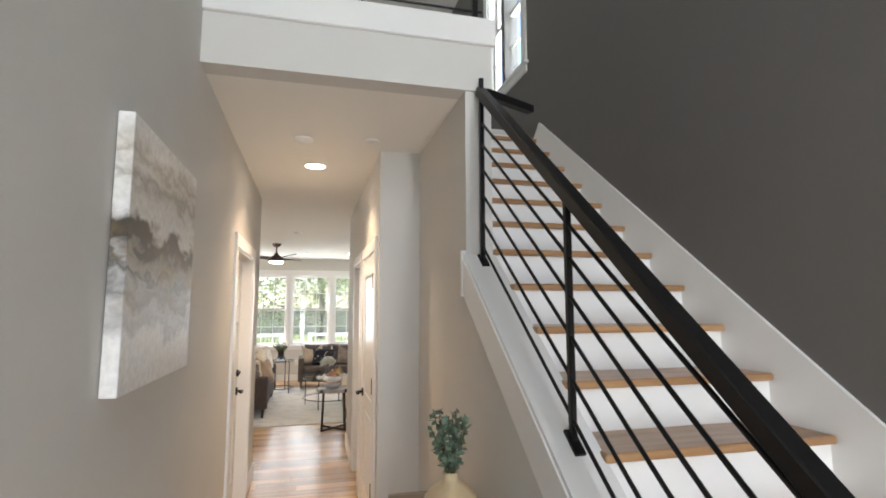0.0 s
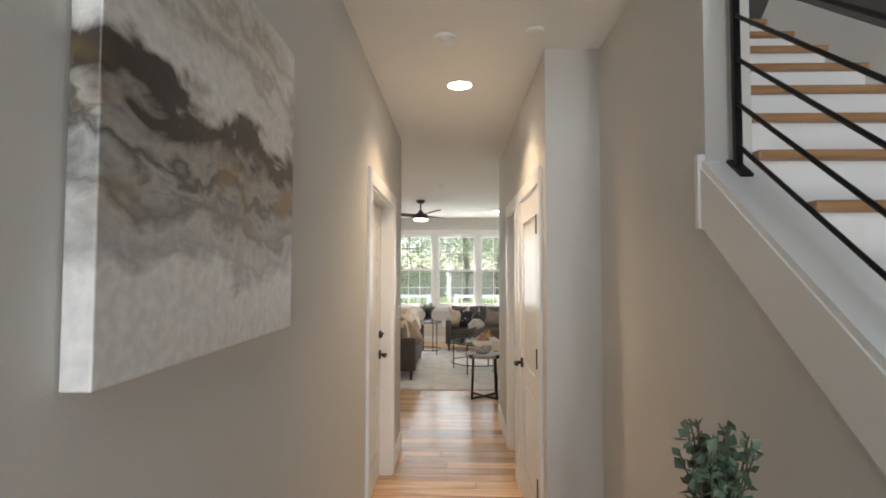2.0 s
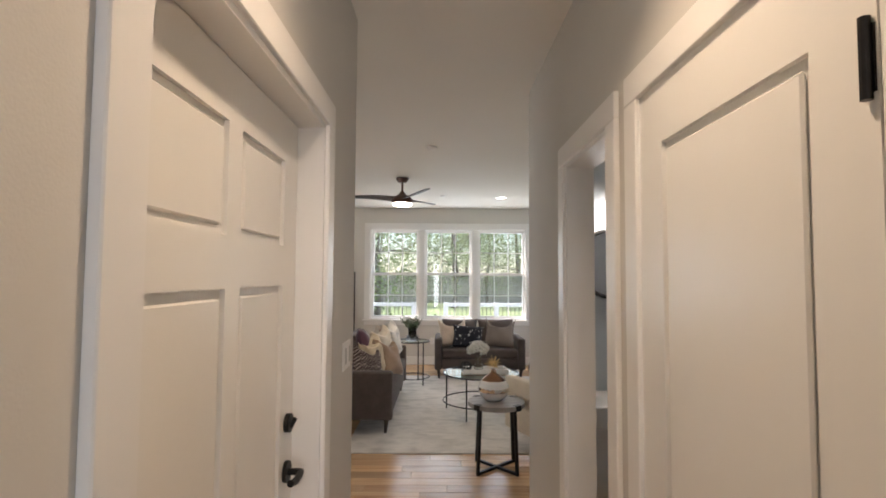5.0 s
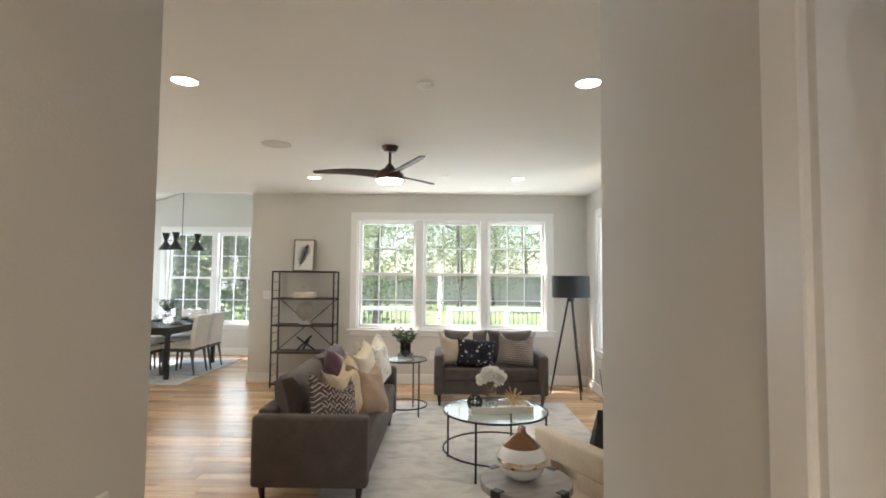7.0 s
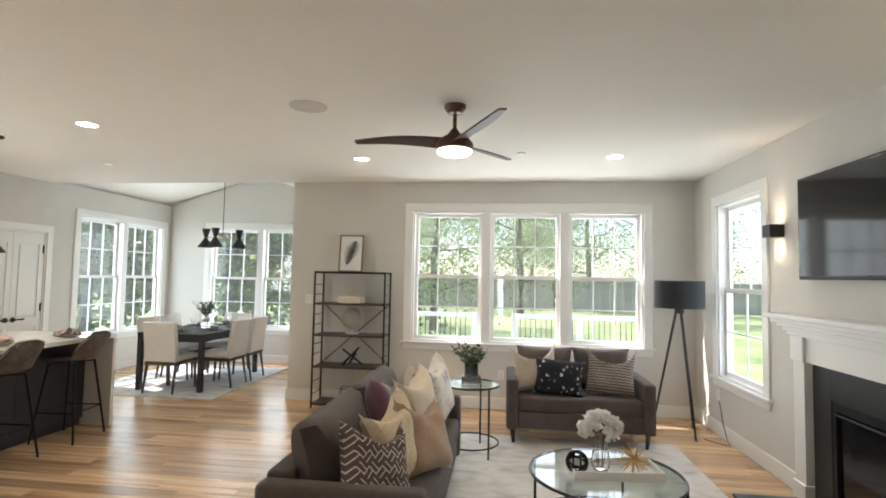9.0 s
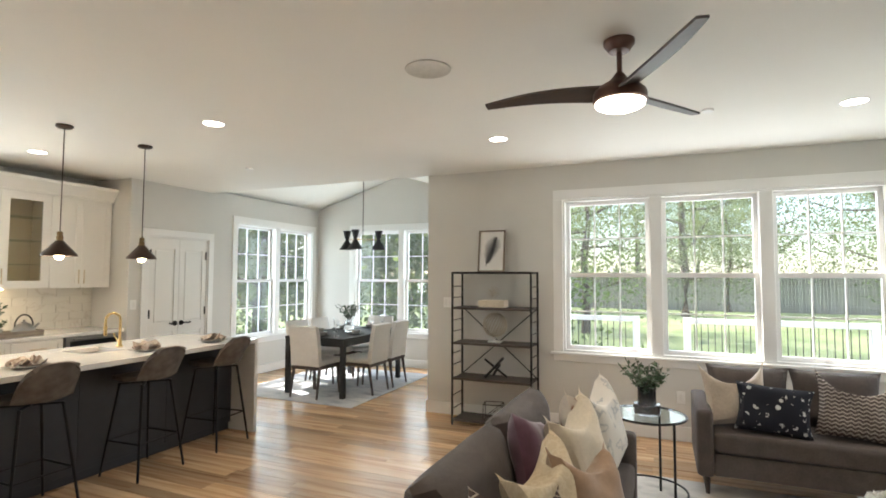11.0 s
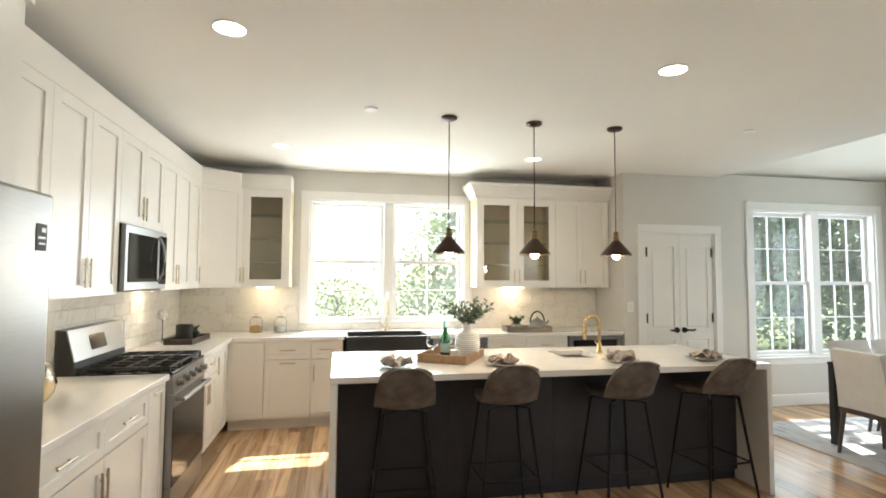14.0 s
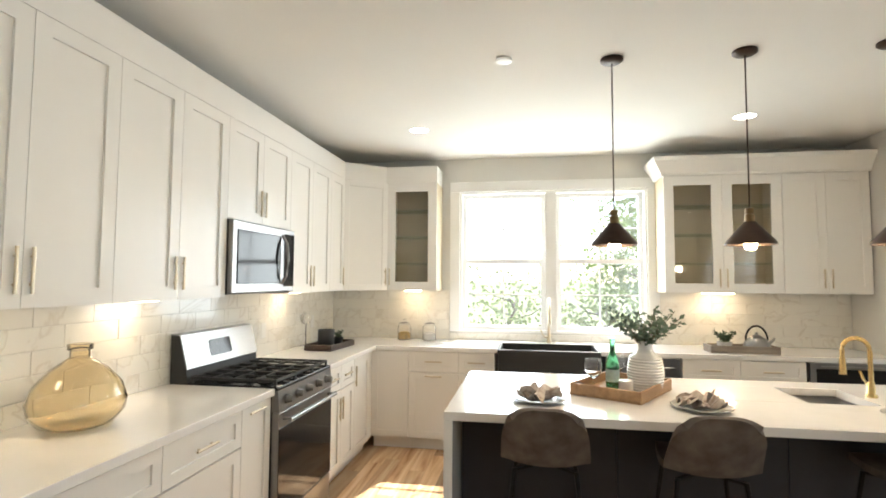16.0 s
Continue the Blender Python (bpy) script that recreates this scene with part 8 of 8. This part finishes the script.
def tree(x, y, h, r, seed, leaves=2600, low=0.25, trunk=0.2):
    rnd = random.Random(seed)
    top = thing("tree", (x, y, -0.55), label="leafy green garden tree in full summer foliage", category="tree", group="garden trees")
    bm = BM()
    pts = [Vector((rnd.uniform(-0.1, 0.1) * k, rnd.uniform(-0.1, 0.1) * k, h * 0.75 * k / 5)) for k in range(6)]
    tube(bm, pts, trunk, 10, taper=0.3)
    tips = []
    for k in range(11):
        s = low + (0.95 - low) * k / 10
        i = min(4, int(s * 5))
        p = pts[i].lerp(pts[i + 1], s * 5 - i)
        a = k * 2.4 + rnd.uniform(-0.4, 0.4)
        ln = r * (1.05 - 0.5 * abs(s - 0.45)) * rnd.uniform(0.7, 1.05)
        q = p + Vector((ln * math.cos(a), ln * math.sin(a), ln * rnd.uniform(0.15, 0.6)))
        mid = p.lerp(q, 0.5) + Vector((0, 0, -0.1 * ln))
        tube(bm, [p, mid, q], trunk * 0.3, 6, taper=0.25)
        tips += [q, mid, p.lerp(q, 0.75)]
    tips.append(pts[-1] + Vector((0, 0, h * 0.15)))
    part("trunk", bm, bark, top, smooth=True)
    clumps = []
    for q in tips:
        for _ in range(3):
            clumps.append((*(q + Vector((rnd.gauss(0, r * 0.2), rnd.gauss(0, r * 0.2), rnd.gauss(0, r * 0.16)))), r * rnd.uniform(0.14, 0.3)))
    g = np.random.RandomState(seed)
    c = np.array(clumps)[g.randint(0, len(clumps), leaves)]
    p = c[:, :3] + g.normal(size=(leaves, 3)) * c[:, 3:4] * (1, 1, 0.7)
    size = g.uniform(0.07, 0.15, (leaves, 1)) * (1.35 if 200 <= seed < 250 else 1.0)
    d = g.uniform(-1, 1, (leaves, 3)) + (0, 0, -0.2)
    d /= np.linalg.norm(d, axis=1, keepdims=True)
    w = np.cross(d, g.uniform(-1, 1, (leaves, 3)))
    w *= size * 0.38 / np.linalg.norm(w, axis=1, keepdims=True)
    verts = np.stack([p, p + d * size * 0.5 + w, p + d * size, p + d * size * 0.5 - w], 1).reshape(-1, 3)
    faces = np.arange(leaves * 4).reshape(-1, 4)
    me = bpy.data.meshes.new("crown")
    me.from_pydata(verts.tolist(), [], faces.tolist())
    me.materials.append((dark_ms if 200 <= seed < 250 else leaf_ms)[seed % 3])
    ob = new("crown", me)
    ob.parent = top
    return top


rnd = random.Random(77)
spots = []
for k, (x, y) in enumerate(((-16, 33), (-12.5, 39), (-9, 31), (-5.5, 40), (-2.6, 27.5), (1.2, 38), (3.8, 43), (8.5, 34), (12, 41), (16, 33), (-1.5, 47), (7, 49), (-8, 49), (14, 50), (-14, 47), (2.5, 50))):
    tree(x, y, rnd.uniform(10, 14), rnd.uniform(2.8, 4.0), 100 + k, 11000, 0.2 if k % 3 else 0.32, rnd.uniform(0.16, 0.28))
for k, (x, y) in enumerate(((-14, 15.5), (-16, 19.5), (-13.5, 22.5), (-11, 19.5), (-18, 13.5), (-20, 16), (-8, 21.5), (-5.5, 22.5))):
    tree(x, y, rnd.uniform(7, 10), rnd.uniform(2.2, 3.0), 200 + k, 14000, 0.12, 0.16)
# extra tree, added to keep the sun off the dining floor
tree(-11.2, 15.4, 8.5, 2.6, 210, 12000, 0.35, 0.09)
for k, (x, y) in enumerate(((-14, 10.5), (-15.5, 8.2), (-14.5, 5.6))):
    tree(x, y, rnd.uniform(1.7, 2.1), 1.3, 250 + k, 1000, 0.1, 0.1)
for k, (x, y) in enumerate(((12, 14), (15, 9), (13, 19))):
    tree(x, y, rnd.uniform(8, 10), 2.8, 300 + k, 9000, 0.2, 0.2)


# board fence round the garden
fence_m = mat("weathered_fence", (0.33, 0.30, 0.28), 0.9, grain=0.3, scale=6, vary=0.15, bump=0.3)
fence = thing("garden_fence", label="weathered grey board fence behind the lawn", category="fence")
bm = BM()
box(bm, -0.082, 0.082, -0.01, 0.01, 0, 2.1, 0.004, 1)
bmesh.ops.translate(bm, vec=(0, 0, 0), verts=bm.verts)
board = mesh("board", bm, fence_m)
for k in range(240):
    ob = new("board", board)
    ob.parent = fence
    ob.location = (-20 + k * 0.175, 44, -0.55)
bm = BM()
for z in (-0.2, 0.9):
    box(bm, -20.1, 22, 44.015, 44.06, z, z + 0.09)
part("fence_rail", bm, fence_m, fence)

# white terrace railing with dark balusters
terr = thing("terrace_railing", label="white terrace railing with thin black balusters", category="railing")
for x0, x1 in ((-2.6, -0.42), (0.45, 3.2)):
    for z, hh in ((0.72, 0.09), (-0.02, 0.06)):
        bm = BM()
        box(bm, x0, x1, 17.95, 18.05, z, z + hh, 0.005, 1)
        part("rail", bm, M["trim"], terr)
    for x in (x0, x1, (x0 + x1) / 2 if x1 - x0 > 2.4 else x0):
        bm = BM()
        box(bm, x - 0.06, x + 0.06, 17.94, 18.06, -0.55, 0.82, 0.005, 1)
        part("post", bm, M["trim"], terr)
    k = x0 + 0.12
    while k < x1 - 0.1:
        bm = BM()
        rod(bm, (k, 18.0, 0.04), (k, 18.0, 0.72), 0.008, seg=6)
        part("baluster", bm, M["black"], terr)
        k += 0.11
bm = BM()
box(bm, -2.8, 5.0, NW + 0.2, 18.2, -0.56, -0.50, 0.005, 1)
solid("terrace", bm, mat("concrete", (0.42, 0.41, 0.39), 0.85, grain=0.12, scale=5, bump=0.2), "pale concrete terrace outside the window", kind="structure")

# ---------- daylight at the openings and lit fittings ----------
DAY = (0.90, 0.96, 1.0)
SHADE = (0.78, 0.91, 1.0)
lamp("daylight_window_1", "AREA", pose(0.45, NW + 0.16, 1.58, -90, 0, 0), 27, DAY, size=2.7, size_y=1.55)
lamp("daylight_window_2", "AREA", pose(EW + 0.16, 11.95, 1.48, 0, 90, 0), 6, DAY, size=1.7, size_y=0.9)
lamp("daylight_window_3", "AREA", pose(WW - 0.16, 9.17, 1.7, 0, -90, 0), 40, DAY, size=1.35, size_y=1.75)
lamp("daylight_window_4", "AREA", pose(DW - 0.16, 14.4, 1.475, 0, -90, 0), 21, SHADE, size=1.72, size_y=1.75)
lamp("daylight_window_5", "AREA", pose(-4.13, DN + 0.16, 1.48, -90, 0, 0), 22, SHADE, size=1.85, size_y=1.75)
# three fill lamps added behind the camera, at the assumed front glazing
lamp("unseen_front_fill", "AREA", pose(0.85, -1.7, 3.9, 90, 0, 0), 22, DAY, size=1.5, size_y=1.6)
lamp("unseen_side_fill", "AREA", pose(0.09, -1.7, 1.1, 90, 0, 0), 12, DAY, size=0.23, size_y=2.0)
lamp("unseen_side_fill", "AREA", pose(1.46, -1.7, 1.1, 90, 0, 0), 34, DAY, size=0.23, size_y=2.0)
lamp("daylight_window_6", "AREA", pose(2.25 + 0.16, 5.44, 4.55, 0, 90, 0), 10, DAY, size=1.4, size_y=0.8)
for x, y in LIGHTS:
    lamp("downlight_lamp", "SPOT", pose(x, y, H - 0.02), (3.2 if x < -3 else 13) if y > 6 else 38, (1.0, 0.83, 0.62) if y > 6 else (1.0, 0.75, 0.5), radius=0.07, cone=125)
lamp("fan_lamp", "SPOT", pose(-0.148, 10.24, H - 0.37), 10, (1.0, 0.85, 0.65), radius=0.1, cone=150)
